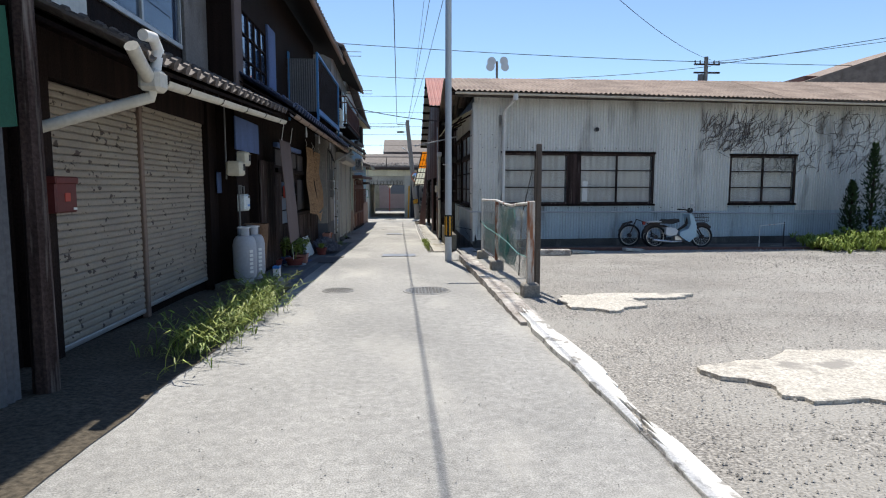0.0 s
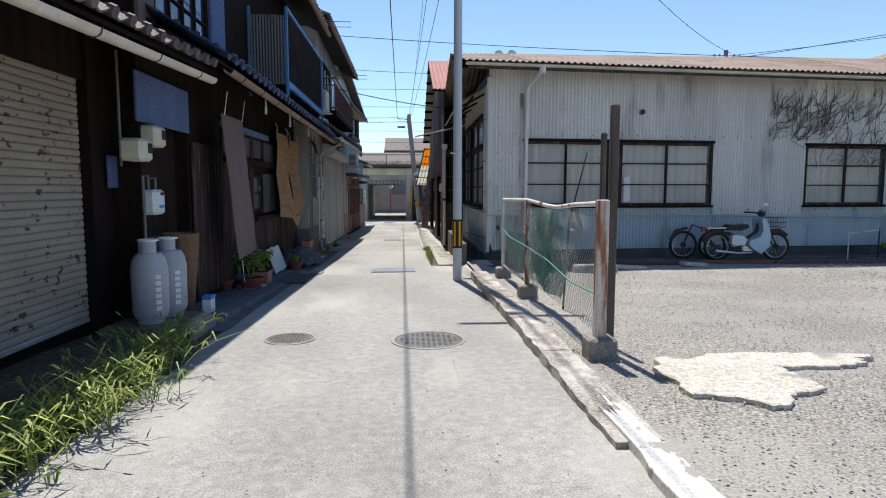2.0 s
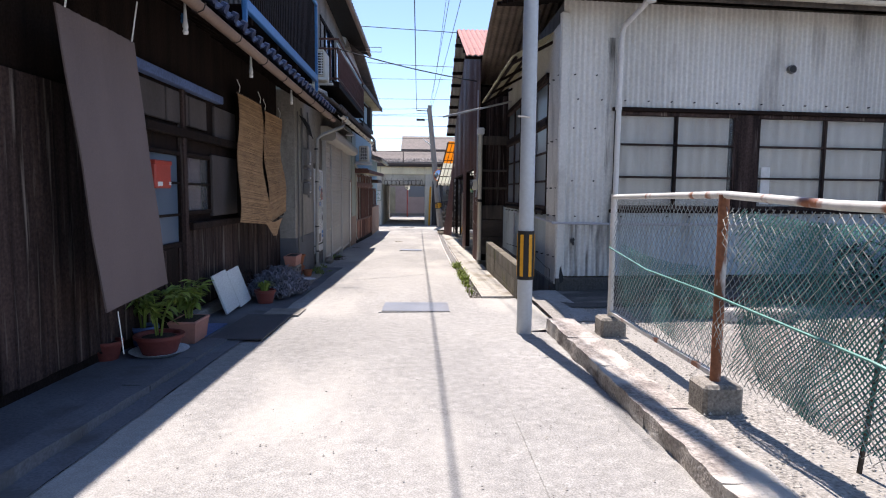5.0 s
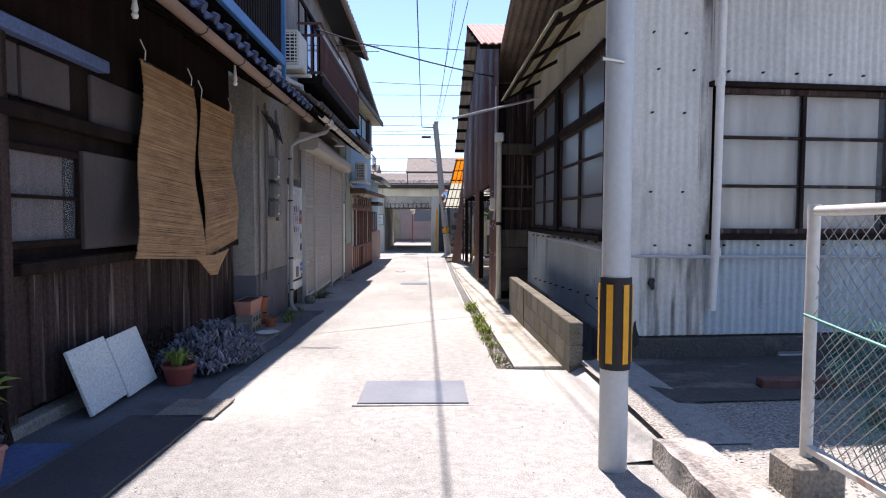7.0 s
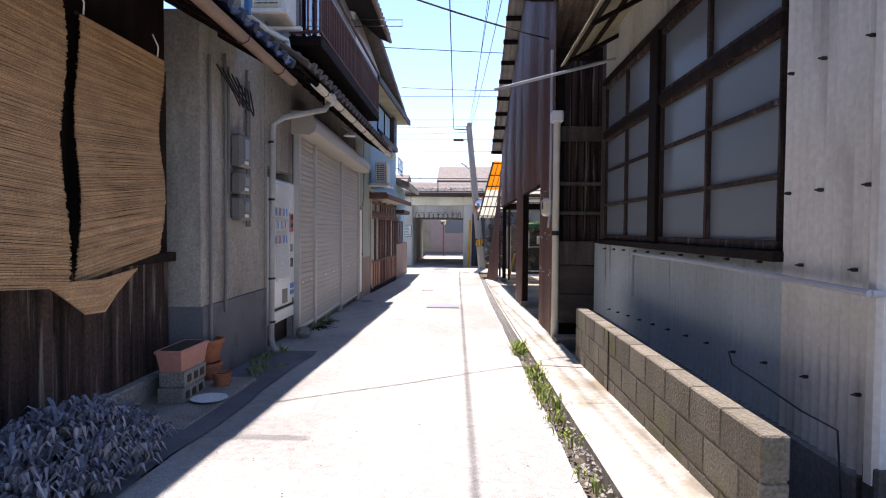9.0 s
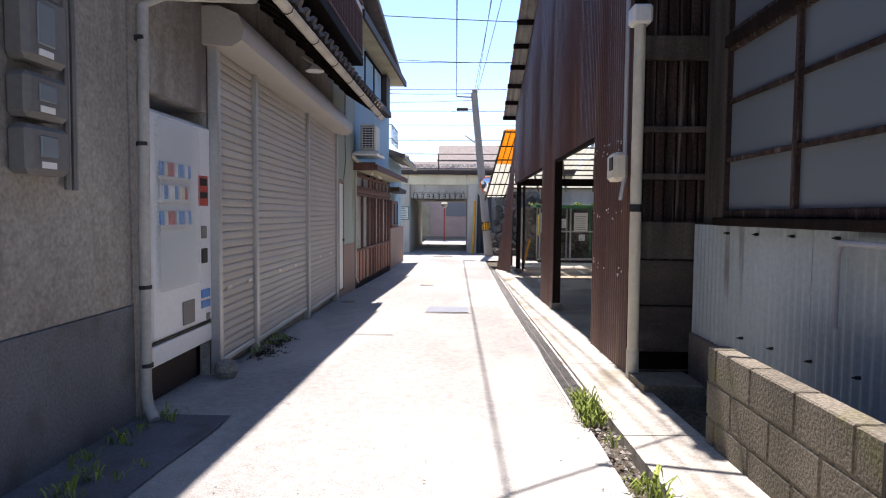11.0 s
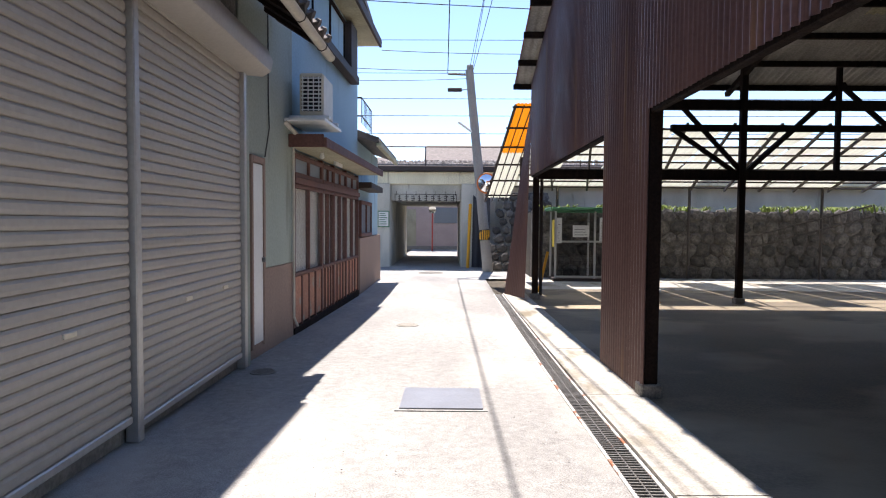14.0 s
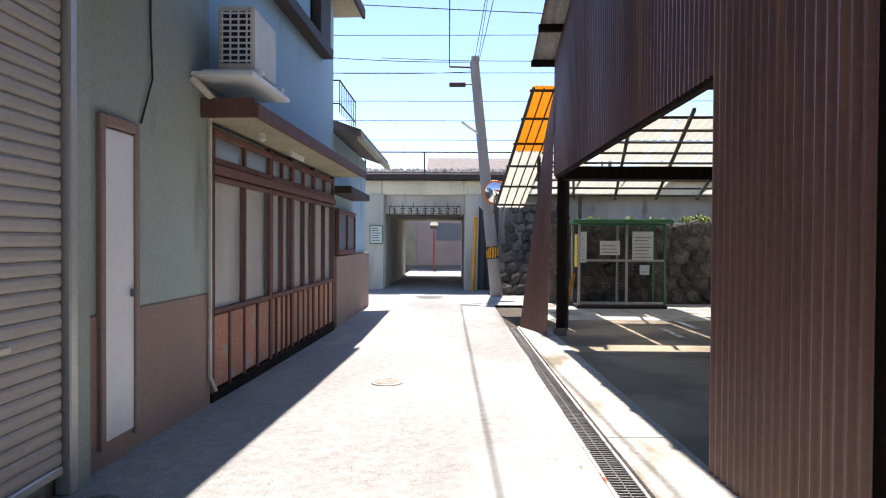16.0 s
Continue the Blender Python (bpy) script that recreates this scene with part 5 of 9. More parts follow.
def planter(x, y, z, lx, ly, h, label, plant):
    t = thing("planter", label, "planter", at=(x, y, z))
    g = geo()
    a, b = 0.82, 1.0
    vs = [(x + sx * lx / 2 * k, y + sy * ly / 2 * k, z + hh) for k, hh in ((a, 0), (b, h), (b * 0.93, h), (a * 0.9, 0.03)) for sx, sy in ((-1, -1), (1, -1), (1, 1), (-1, 1))]
    fs = [(0, 3, 2, 1), (12, 13, 14, 15)] + [(r * 4 + i, r * 4 + (i + 1) % 4, r * 4 + 4 + (i + 1) % 4, r * 4 + 4 + i) for r in range(3) for i in range(4)]
    part("trough", add(g, vs, fs), "pink_pot", t)
    part("rim", cbox(geo(), x - lx * 0.53, x + lx * 0.53, y - ly * 0.52, y + ly * 0.52, z + h - 0.025, z + h - 0.004, 0.006), "pink_pot", t)
    part("soil", cbox(geo(), x - lx * 0.42, x + lx * 0.42, y - ly * 0.44, y + ly * 0.44, z + h * 0.7, z + h + 0.002, 0.01), "soil", t)
    if plant:
        part("leaves", leafy(geo(), x, y, z + h * 0.8, 11, 0.42, 0.15), "leaf", t)
    return t


planter(-2.18, 13.0, gz(13) + 0.015, 0.24, 0.36, 0.2, "peach plastic planter with long leafy stems", True)
planter(-2.24, 17.72, gz(17.7) + 0.265, 0.2, 0.5, 0.17, "pink plastic planter on two hollow blocks", False)
for k in range(2):
    y0 = 17.5 + k * 0.03
    t = thing("hollow_block", "grey hollow concrete block lying on its side", "concrete block", "hollow blocks", at=(-2.24, y0, gz(17.7) + 0.02))
    z = gz(17.7) + 0.02 + k * 0.122
    part("block", cbox(geo(), -2.34, -2.14, y0, y0 + 0.39, z, z + 0.12, 0.006), "block_grey", t)
    for j in range(3):
        part("core", cbox(geo(), -2.145, -2.137, y0 + 0.045 + j * 0.115, y0 + 0.115 + j * 0.115, z + 0.03, z + 0.09, 0.003), "black", t)
pot("plant_pot", "orange terracotta pot behind the planter", -2.3, 18.3, 0.15, 0.2, "terracotta", z=gz(18.3) + 0.2)
pot("plant_pot", "orange terracotta pot on the ground", -2.3, 18.28, 0.14, 0.18, "terracotta")
pot("plant_pot", "small orange pot beside the blocks", -2.06, 18.05, 0.08, 0.14, "terracotta")
sl = thing("stepping_slab", "raised pale concrete slab before the pots", "slab", at=(-2.05, 17.6, gz(17.6)))
part("slab", cbox(geo(), -2.5, -1.86, 16.9, 18.35, gz(17.6) - 0.1, gz(17.6) + 0.03, 0.015), "block_grey", sl)
ds = thing("dish", "pale round dish on the slab", "dish", at=(-1.98, 17.6, gz(17.6)))
part("dish", lathe(geo(), -1.98, 17.6, [(0.10, gz(17.6) + 0.031), (0.14, gz(17.6) + 0.05), (0.13, gz(17.6) + 0.05), (0.09, gz(17.6) + 0.037)], 20), "dish", ds, smooth=True)


def shrub():
    t = thing("shrub", "low dusty blue-grey shrub by the wall", "shrub", at=(-2.0, 16.1, gz(16)))
    g = geo()
    for _ in range(420):
        a, r = random.uniform(0, 6.283), math.sqrt(random.random())
        x, y = -2.08 + 0.36 * r * math.cos(a), 16.0 + 0.75 * r * math.sin(a)
        z = gz(y) + 0.02 + (0.30 * (1 - r * r) + 0.04) * random.uniform(0.5, 1.0)
        leaf_tuft(g, x, y, z, 7, 0.10, 1.3, 0.022, 0.9)
    part("leaves", g, "bluegrey_leaf", t)
    g = geo()
    for _ in range(26):
        a = random.uniform(0, 6.283)
        tube(g, [(-2.08, 16 + random.uniform(-0.4, 0.4), gz(16)), (-2.08 + 0.3 * math.cos(a), 16 + 0.6 * math.sin(a), gz(16) + 0.2)], 0.006, 4)
    part("stems", g, "board", t)
    return t


shrub()


def lattice_panel(label, y0, y1, h):
    """A dark framed lattice leaning on the wall."""
    t = thing("lattice_panel", label, "lattice", "lattice panels", at=(-2.45, y0, gz(y0)))
    m = Matrix.Translation((-2.40, y0, gz(y0) + 0.02)) @ Matrix.Rotation(radians(-14), 4, "Y")
    w = y1 - y0
    for a, b, c, d in ((0, w, 0, 0.035), (0, w, h - 0.035, h), (0, 0.035, 0.035, h - 0.035), (w - 0.035, w, 0.035, h - 0.035)):
        part("frame", cbox(geo(), -0.012, 0.012, a, b, c, d, 0.003, m), "oldwood", t)
    n = int((w + h) / 0.085)
    for k in range(1, n):
        for sgn in (1, -1):
            c = k * 0.085
            p, q = (max(0.0, c - h), min(c, h)), (min(c, w), max(0.0, c - w))
            if sgn < 0:
                p, q = (w - p[0], p[1]), (w - q[0], q[1])
            part("lath", tube(geo(), [m @ Vector((0.004 * sgn, *p)), m @ Vector((0.004 * sgn, *q))], 0.008, 4), "board", t)
    return t


lattice_panel("dark wooden lattice panel leaning on the door", 13.15, 13.72, 0.42)
lattice_panel("dark wooden lattice panel leaning on the board wall", 15.42, 16.05, 0.34)
for x0, x1, y0, y1, label, mt in ((-2.52, -2.08, 13.1, 13.75, "blue plastic sheet lying on the apron", "blue_board"), (-2.02, -1.52, 13.0, 14.3, "dark rubber mat on the apron", "rubber_mat"),
                                  (-1.85, -1.45, 14.25, 14.7, "grey concrete drain lid", "block_grey")):
    t = thing("mat" if mt == "rubber_mat" else "cover", label, "mat", at=((x0 + x1) / 2, y0, gz(y0)))
    vs = [(x, y, gz(y) + 0.026) for x, y in ((x0, y0), (x1, y0), (x1, y1), (x0, y1))]
    part("sheet", add(geo(), vs + [(x, y, z - 0.012) for x, y, z in vs], [(0, 1, 2, 3), (4, 7, 6, 5), (0, 4, 5, 1), (1, 5, 6, 2), (2, 6, 7, 3), (3, 7, 4, 0)]), mt, t)

# balcony of the dark house
bc = thing("balcony", "blue steel balcony with dark slats above the lane", "balcony", at=(-2.2, 16, 2.8))
for x, y in ((-1.92, 14.05), (-1.92, 18.3), (-2.55, 14.05)):
    part("post", cbox(geo(), x - 0.025, x + 0.025, y - 0.025, y + 0.025, 2.75, 4.25), "blue_steel", bc)
for z in (2.9, 4.18):
    part("rail", cbox(geo(), -1.95, -1.89, 14.03, 18.32, z, z + (0.12 if z < 3 else 0.06)), "blue_steel", bc)
src = None
for k in range(42):
    y = 14.15 + k * 0.098
    if src is None:
        src = part("slat", cbox(geo(), -0.008, 0.008, -0.03, 0.03, 3.02, 4.18, 0.003), "oldwood", bc, m=Matrix.Translation((-1.93, y, 0)))
    else:
        piece("slat", src, bc, Matrix.Translation((-1.93, y, 0)))
for k in range(4):
    part("joist", cbox(geo(), -2.57, -1.95, 14.4 + k * 1.2, 14.48 + k * 1.2, 2.84, 2.92), "oldwood", bc)
part("floor", cbox(geo(), -2.57, -1.95, 14.05, 18.3, 2.93, 2.97), "oldwood", bc)
part("end_screen", corr(geo(), -2.57, -1.95, lambda u: 2.95, lambda u: 4.1, lambda u, d, v: (u, 14.03 + d, v), 0.05, 0.006), "sheet_dark", bc, "grey corrugated end screen")

# second balcony, red-brown
bc = thing("balcony", "red-brown steel balcony over the shop", "balcony", at=(-2.1, 23.5, 3.3))
part("floor", cbox(geo(), -2.4, -1.88, 20.9, 26.4, 3.25, 3.38), "oldwood", bc)
for z in (3.42, 4.05, 4.25):
    part("rail", cbox(geo(), -1.92, -1.88, 20.9, 26.4, z, z + 0.04), "redwood", bc)
    part("rail", cbox(geo(), -2.38, -1.92, 20.9, 20.94, z, z + 0.04), "redwood", bc)
src = None
for k in range(46):
    m = Matrix.Translation((-1.90, 20.92 + k * 0.121, 0))
    if src is None:
        src = part("baluster", cbox(geo(), -0.011, 0.011, -0.011, 0.011, 3.4, 4.07, 0.002), "redwood", bc, m=m)
    else:
        piece("baluster", src, bc, m)
for k in range(5):
    piece("baluster", src, bc, Matrix.Translation((-2.36 + k * 0.1, 20.92, 0)))
win_thing("tall upstairs balcony door mirroring blue sky", -2.30, 21.0, 23.0, 3.4, 4.8, 3, 1, "oldwood", "glass_blue", 0.06)
win_thing("upstairs window mirroring blue sky", -2.30, 23.4, 25.6, 3.4, 4.8, 2, 1, "alu", "glass_blue", 0.05)


def ac_unit(x, y, z, label, m=None):
    """An outdoor unit whose grille looks up the lane towards the start."""
    t = thing("air_conditioner", label, "air conditioner", "outdoor units", at=(x, y, z))
    w, d, h = 0.30, 0.62, 0.52
    part("case", cbox(geo(), x - w / 2, x + w / 2, y, y + d, z, z + h, 0.02), "cream", t)
    part("grille_back", cbox(geo(), x - w / 2 + 0.03, x + w / 2 - 0.03, y - 0.006, y + 0.004, z + 0.05, z + h - 0.05, 0.003), "black", t)
    for k in range(9):
        zz = z + 0.06 + k * 0.048
        part("grille_bar", cbox(geo(), x - w / 2 + 0.025, x + w / 2 - 0.025, y - 0.016, y - 0.004, zz, zz + 0.016, 0.003), "white", t)
    for k in range(4):
        xx = x - w / 2 + 0.04 + k * 0.066
        part("grille_rib", cbox(geo(), xx, xx + 0.012, y - 0.02, y - 0.008, z + 0.05, z + h - 0.05, 0.002), "white", t)
    part("bracket", cbox(geo(), x - w / 2 - 0.12, x + w / 2 + 0.08, y - 0.03, y + 0.03, z - 0.05, z - 0.005), "white", t)
    part("bracket", cbox(geo(), x - w / 2 - 0.12, x + w / 2 + 0.08, y + d - 0.08, y + d - 0.02, z - 0.05, z - 0.005), "white", t)
    return t


ac_unit(-2.1, 19.35, 3.18, "cream outdoor air conditioner beside the balcony")
pp = thing("drain_hose", "pale hose running down from the air conditioner", "hose", at=(-2.2, 19.4, 2.8))
part("hose", tube(geo(), [(-2.28, 19.2, 4.6), (-2.28, 19.2, 3.1), (-2.1, 19.45, 2.98), (-1.98, 19.7, 2.95), (-1.95, 19.75, 2.7)], 0.03, 8), "dish", pp, smooth=True)

# plaster wall with meters and pipes
for k, (z0, z1) in enumerate(((1.48, 1.80), (1.22, 1.43), (0.96, 1.19))):
    t = thing("electric_meter", "old grey electric meter on the plaster wall", "electric meter", "wall meters", at=(-2.22, 19.0, z0))
    part("case", cbox(geo(), -2.28, -2.16, 18.80, 19.10, z0, z1, 0.025), "grey_case", t)
    part("glass_window", cbox(geo(), -2.162, -2.15, 18.87, 18.99, z0 + 0.08, z1 - 0.05, 0.006), "pane", t)
    part("name_plate", cbox(geo(), -2.162, -2.155, 18.88, 18.98, z0 + 0.03, z0 + 0.06, 0.001), "white", t)
for y, a, b in ((18.62, 0.1, 2.5), (18.70, 1.2, 2.4), (19.2, 0.9, 2.5), (19.26, 0.9, 2.4), (18.28, -0.4, 2.4)):
    t = thing("conduit", "thin grey conduit on the plaster wall", "conduit", "wall conduits", at=(-2.26, y, a))
    part("pipe", tube(geo(), [(-2.25, y, a), (-2.25, y + 0.01, (a + b) / 2), (-2.25, y, b)], 0.016, 6), "grey_case", t)
cb = thing("cable_loop", "loose black cables under the eave", "cable", at=(-2.2, 18.9, 2.2))
for k in range(5):
    part("cable", tube(geo(), [(-2.24, 18.4 + k * 0.12, 2.35), (-2.12, 18.5 + k * 0.13, 2.12 - 0.03 * k), (-2.16, 18.75 + k * 0.1, 2.05), (-2.24, 18.95 + k * 0.08, 2.3)], 0.008, 5), "cable", cb)
dp = thing("downpipe", "white plastic downpipe with black bands beside the machine", "downpipe", at=(-2.1, 19.4, -0.5))
part("pipe", tube(geo(), [(-1.76, 20.9, 2.55), (-1.80, 20.75, 2.40), (-2.10, 19.97, 2.16), (-2.19, 19.87, 2.06), (-2.21, 19.86, -0.36), (-2.19, 19.85, -0.46), (-2.12, 19.79, -0.52)], 0.034, 10), "dirty_pipe", dp, smooth=True)
for z in (1.85, 1.2, 0.3, -0.2):
    part("band", tube(geo(), [(-2.203, 19.865, z), (-2.204, 19.865, z + 0.025)], 0.040, 10), "black", dp)
part("collector", tube(geo(), [(-1.76, 20.85, 2.52), (-1.76, 20.98, 2.60)], 0.065, 10), "dish", dp, smooth=True)

# vending machine
vm = thing("vending_machine", "old white drinks vending machine beside the shutters", "vending machine", at=(-2.4, 20.45, -0.45))
part("body", cbox(geo(), -2.88, -2.235, 19.97, 20.98, -0.27, 1.49, 0.012), "vend", vm)
dv = part("door", cbox(geo(), -2.24, -2.20, 19.985, 20.965, -0.10, 1.475, 0.02), "vend", vm)
part("display_back", cbox(geo(), -2.204, -2.198, 20.05, 20.66, 0.26, 1.42, 0.004), "dish", dv, "hazy pale display panel")
for j, z in enumerate((1.02, 0.86, 0.68)):
    part("shelf", cbox(geo(), -2.2, -2.185, 20.07, 20.56, z, z + 0.02, 0.003), "white", dv)
    for k in range(9):
        y = 20.09 + k * 0.052
        c = ("sticker_blue", "white", "sticker_blue", "dish", "red", "cream")[(k * 5 + j * 3 + k // 3) % 6]
        part("can", lathe(geo(), -2.186, y + 0.02, [(0.016, z + 0.02), (0.018, z + 0.03), (0.018, z + 0.1), (0.014, z + 0.115)], 8), c, dv, smooth=True)
        part("button", cbox(geo(), -2.187, -2.18, y + 0.006, y + 0.034, z - 0.02, z - 0.004, 0.002), "cream", dv)
part("display_window", cbox(geo(), -2.170, -2.164, 20.04, 20.67, 0.24, 1.43, 0.004), "vend_glass", dv)
for nm, y0, y1, z0, z1, c in (("coin_panel", 20.72, 20.90, 0.84, 1.08, "red"), ("note_slot", 20.75, 20.88, 1.0, 1.06, "black"), ("note_slot", 20.75, 20.88, 0.90, 0.95, "black"), ("coin_slot", 20.76, 20.86, 0.58, 0.68, "grey_case"),
                              ("lock", 20.76, 20.87, 0.38, 0.5, "black"), ("sticker", 20.75, 20.91, 0.1, 0.17, "sticker_blue"), ("sticker", 20.75, 20.91, 0.02, 0.08, "sticker_blue"),
                              ("return_cup", 20.84, 20.9, -0.14 + 0.05, 0.0 - 0.03, "grey_case"), ("delivery_flap", 20.42, 20.62, -0.06, 0.12, "grey_case")):
    part(nm, cbox(geo(), -2.2, -2.192 if nm != "coin_panel" else -2.196, y0, y1, z0, z1, 0.004), c, dv)
part("seam", cbox(geo(), -2.232, -2.21, 19.98, 20.97, -0.125, -0.105, 0.001), "black", vm)
part("kick_plate", cbox(geo(), -2.235, -2.205, 19.98, 20.97, -0.27, -0.13, 0.006), "vend", vm)
for y in (20.05, 20.9):
    part("leg", cbox(geo(), -2.4, -2.3, y - 0.04, y + 0.04, gz(20.5) - 0.01, -0.27), "steel_dark", vm)
part("side_panel", cbox(geo(), -2.86, -2.30, 20.0, 20.95, gz(20.5), -0.28), "steel_dark", vm, "rusty dark plinth")
vm.location += Vector((-0.08, 0.11, 0))
for y0 in (21.0,):
    st = thing("stone", "rounded grey stone beside the machine", "stone", "loose stones", at=(-2.12, y0, gz(y0)))
    part("rock", lathe(geo(), -2.14, y0, [(0.07, gz(y0)), (0.1, gz(y0) + 0.06), (0.08, gz(y0) + 0.13), (0.02, gz(y0) + 0.15)], 9), "block_grey", st, smooth=True)
for y, k in ((21.3, 0), (21.85, 0), (22.9, 1), (23.6, 1), (25.1, 2), (25.9, 2)):
    part("shutter_handle", cbox(geo(), -2.276, -2.262, y, y + 0.11, 0.12, 0.15, 0.004), "cream", SHOP[k])
lamp = thing("eave_lamp", "round white outdoor lamp under the shop eave", "lamp", at=(-1.98, 23.3, 2.5))
part("shade", lathe(geo(), -1.95, 23.3, [(0.02, 2.53), (0.05, 2.50), (0.11, 2.46), (0.11, 2.45), (0.04, 2.44)], 16), "white", lamp, smooth=True)
part("stem", tube(geo(), [(-1.95, 23.3, 2.52), (-2.1, 23.3, 2.62)], 0.012, 6), "white", lamp)

# weeds along the verge
M["lime_stalk"] = mat("yellow_green_grass", (0.30, 0.34, 0.07), 0.6, dark=(0.16, 0.19, 0.04), var=0.8, scale=(5, 5, 5), fine=20, bump=0.0, rand=0.35, island=True)
def weeds(label, spots, n, length, width, material="leaf"):
    x, y = spots[0][0], spots[0][1]
    g = geo()
    for x0, y0, rx, ry in spots:
        for _ in range(n):
            px, py = x0 + random.gauss(0, rx), y0 + random.gauss(0, ry)
            leaf_tuft(g, px, py, gz(py) + 0.01, 5, length * random.uniform(0.4, 1.2), 0.95, width, 0.9)
    ob = part("weeds", g, material)
    return tagged(ob, label, "weeds", "", "stuff")


def foxtail(label, spots, n, h, material):
    """Arching grass: thin bent stems, long narrow leaves set alternately on them, and seed heads."""
    g = geo()
    for x0, y0, rx, ry in spots:
        for _ in range(n):
            px, py = x0 + random.gauss(0, rx), y0 + random.gauss(0, ry)
            a, top, lean = random.uniform(0, 6.283), h * random.uniform(0.45, 1.25), random.uniform(0.2, 0.9)
            way = Vector((math.cos(a) + 0.35, math.sin(a), 0)) * lean * top
            pts = [Vector((px, py, gz(py))) + way * f * f + Vector((0, 0, top * (f - 0.30 * f * f))) for f in (0, 0.25, 0.5, 0.75, 1.0)]
            tube(g, pts, [0.0032, 0.003, 0.0026, 0.002, 0.0014], 3, False)
            for k in range(random.randint(4, 7)):
                f = random.uniform(0.1, 0.95)
                i = min(3, int(f * 4))
                p = pts[i].lerp(pts[i + 1], f * 4 - i)
                b, l = random.uniform(0, 6.283), random.uniform(0.08, 0.21)
                d = Vector((math.cos(b), math.sin(b), 0))
                w = Vector((-math.sin(b), math.cos(b), 0)) * random.uniform(0.004, 0.008)
                q1, q2 = p + d * l * 0.5 + Vector((0, 0, l * 0.28)), p + d * l + Vector((0, 0, l * random.uniform(-0.25, 0.25)))
                add(g, [p - w * 0.5, p + w * 0.5, q1 + w, q1 - w, q2], [(0, 1, 2, 3), (3, 2, 4)])
            if random.random() < 0.28:
                e = pts[-1]
                t_ = (pts[-1] - pts[-2]).normalized()
                tube(g, [e, e + t_ * 0.015, e + t_ * 0.045, e + t_ * 0.07 + Vector((0, 0, -0.012))], [0.002, 0.0075, 0.007, 0.001], 5, False)
    return tagged(part("weeds", g, material), label, "weeds", "", "stuff")


foxtail("tall arching green grass with seed heads along the verge", [(-1.82, 5.4, 0.14, 0.3), (-1.80, 6.2, 0.15, 0.4), (-1.80, 7.0, 0.15, 0.4), (-1.84, 7.8, 0.12, 0.3), (-1.95, 8.4, 0.1, 0.25)], 46, 0.40, "leaf")
foxtail("pale yellow-green grass leaning over the verge", [(-1.76, 5.6, 0.12, 0.5), (-1.74, 6.9, 0.12, 0.5)], 34, 0.46, "lime_stalk")
weeds("low weeds at the foot of the verge grass", [(-1.85, 5.6, 0.14, 0.4), (-1.84, 6.7, 0.14, 0.5), (-1.84, 7.7, 0.1, 0.3)], 40, 0.16, 0.012)
weeds("dark mossy litter at the shutter foot", [(-2.12, 21.95, 0.07, 0.16), (-2.14, 22.5, 0.05, 0.2)], 70, 0.022, 0.014, "soil")
weeds("short weeds in the shaded corners", [(-2.1, 19.6, 0.06, 0.2), (-2.2, 22.4, 0.05, 0.4), (-2.0, 18.7, 0.08, 0.2)], 14, 0.10, 0.012)


# ---- right things ----
M["netting"] = mat("faded_teal_netting", (0.06, 0.22, 0.20), 0.7, var=0.5, scale=(5, 5, 5), fine=20, bump=0.0)
M["mesh_wire"] = mat("dull_chain_link_wire", (0.33, 0.35, 0.33), 0.5, 0.3, var=0.4, fine=20, bump=0.0)
M["cream_sheet"] = mat("yellowed_canopy_sheet", (0.42, 0.39, 0.27), 0.7, var=0.6, scale=(2, 2, 2), fine=30)
M["scooter_blue"] = mat("pale_blue_scooter_enamel", (0.42, 0.58, 0.66), 0.35, var=0.3, fine=30, grain=0.05, bump=0.01)
M["rubber"] = M["black"]
M["chrome"] = mat("dull_chrome", (0.55, 0.55, 0.55), 0.3, 0.9, var=0.3, fine=40, grain=0.1, bump=0.02)
M["vine"] = mat("dry_creeper_stem", (0.13, 0.11, 0.10), 0.9, fine=30, bump=0.0)
M["dark_leaf"] = mat("dark_conifer_leaf", (0.03, 0.06, 0.02), 0.8, dark=(0.015, 0.03, 0.012), var=0.8, scale=(4, 4, 4), fine=20, bump=0.0, rand=0.4, island=True)
M["lime_leaf"] = mat("sunlit_yellow_green_leaf", (0.22, 0.28, 0.04), 0.7, dark=(0.12, 0.17, 0.03), var=0.8, scale=(5, 5, 5), fine=20, bump=0.0, rand=0.35, island=True)
M["green_paint"] = mat("green_painted_steel", (0.06, 0.20, 0.10), 0.5, var=0.4, fine=30, grain=0.1, bump=0.03)
M["paper"] = mat("printed_notice_paper", (0.70, 0.69, 0.66), 0.9, var=0.3, scale=(20, 20, 20), fine=60, grain=0.12, bump=0.0)
M["yellow_paper"] = mat("yellow_notice_paper", (0.70, 0.52, 0.06), 0.9, var=0.2, fine=60, grain=0.1, bump=0.0)
M["pink_house"] = mat("pinkish_beige_siding", (0.45, 0.36, 0.33), 0.85, var=0.3, scale=(1, 1, 3), fine=30)
M["mirror"] = mat("convex_mirror", (0.85, 0.86, 0.88), 0.05, 1.0, var=0.1, grain=0.0, bump=0.0)
M["orange"] = mat("orange_rim_paint", (0.60, 0.16, 0.03), 0.5, var=0.3, bump=0.0)
M["dark_cloth"] = mat("black_weathered_tarp", (0.05, 0.05, 0.055), 0.7, var=0.6, scale=(3, 3, 1), fine=30)


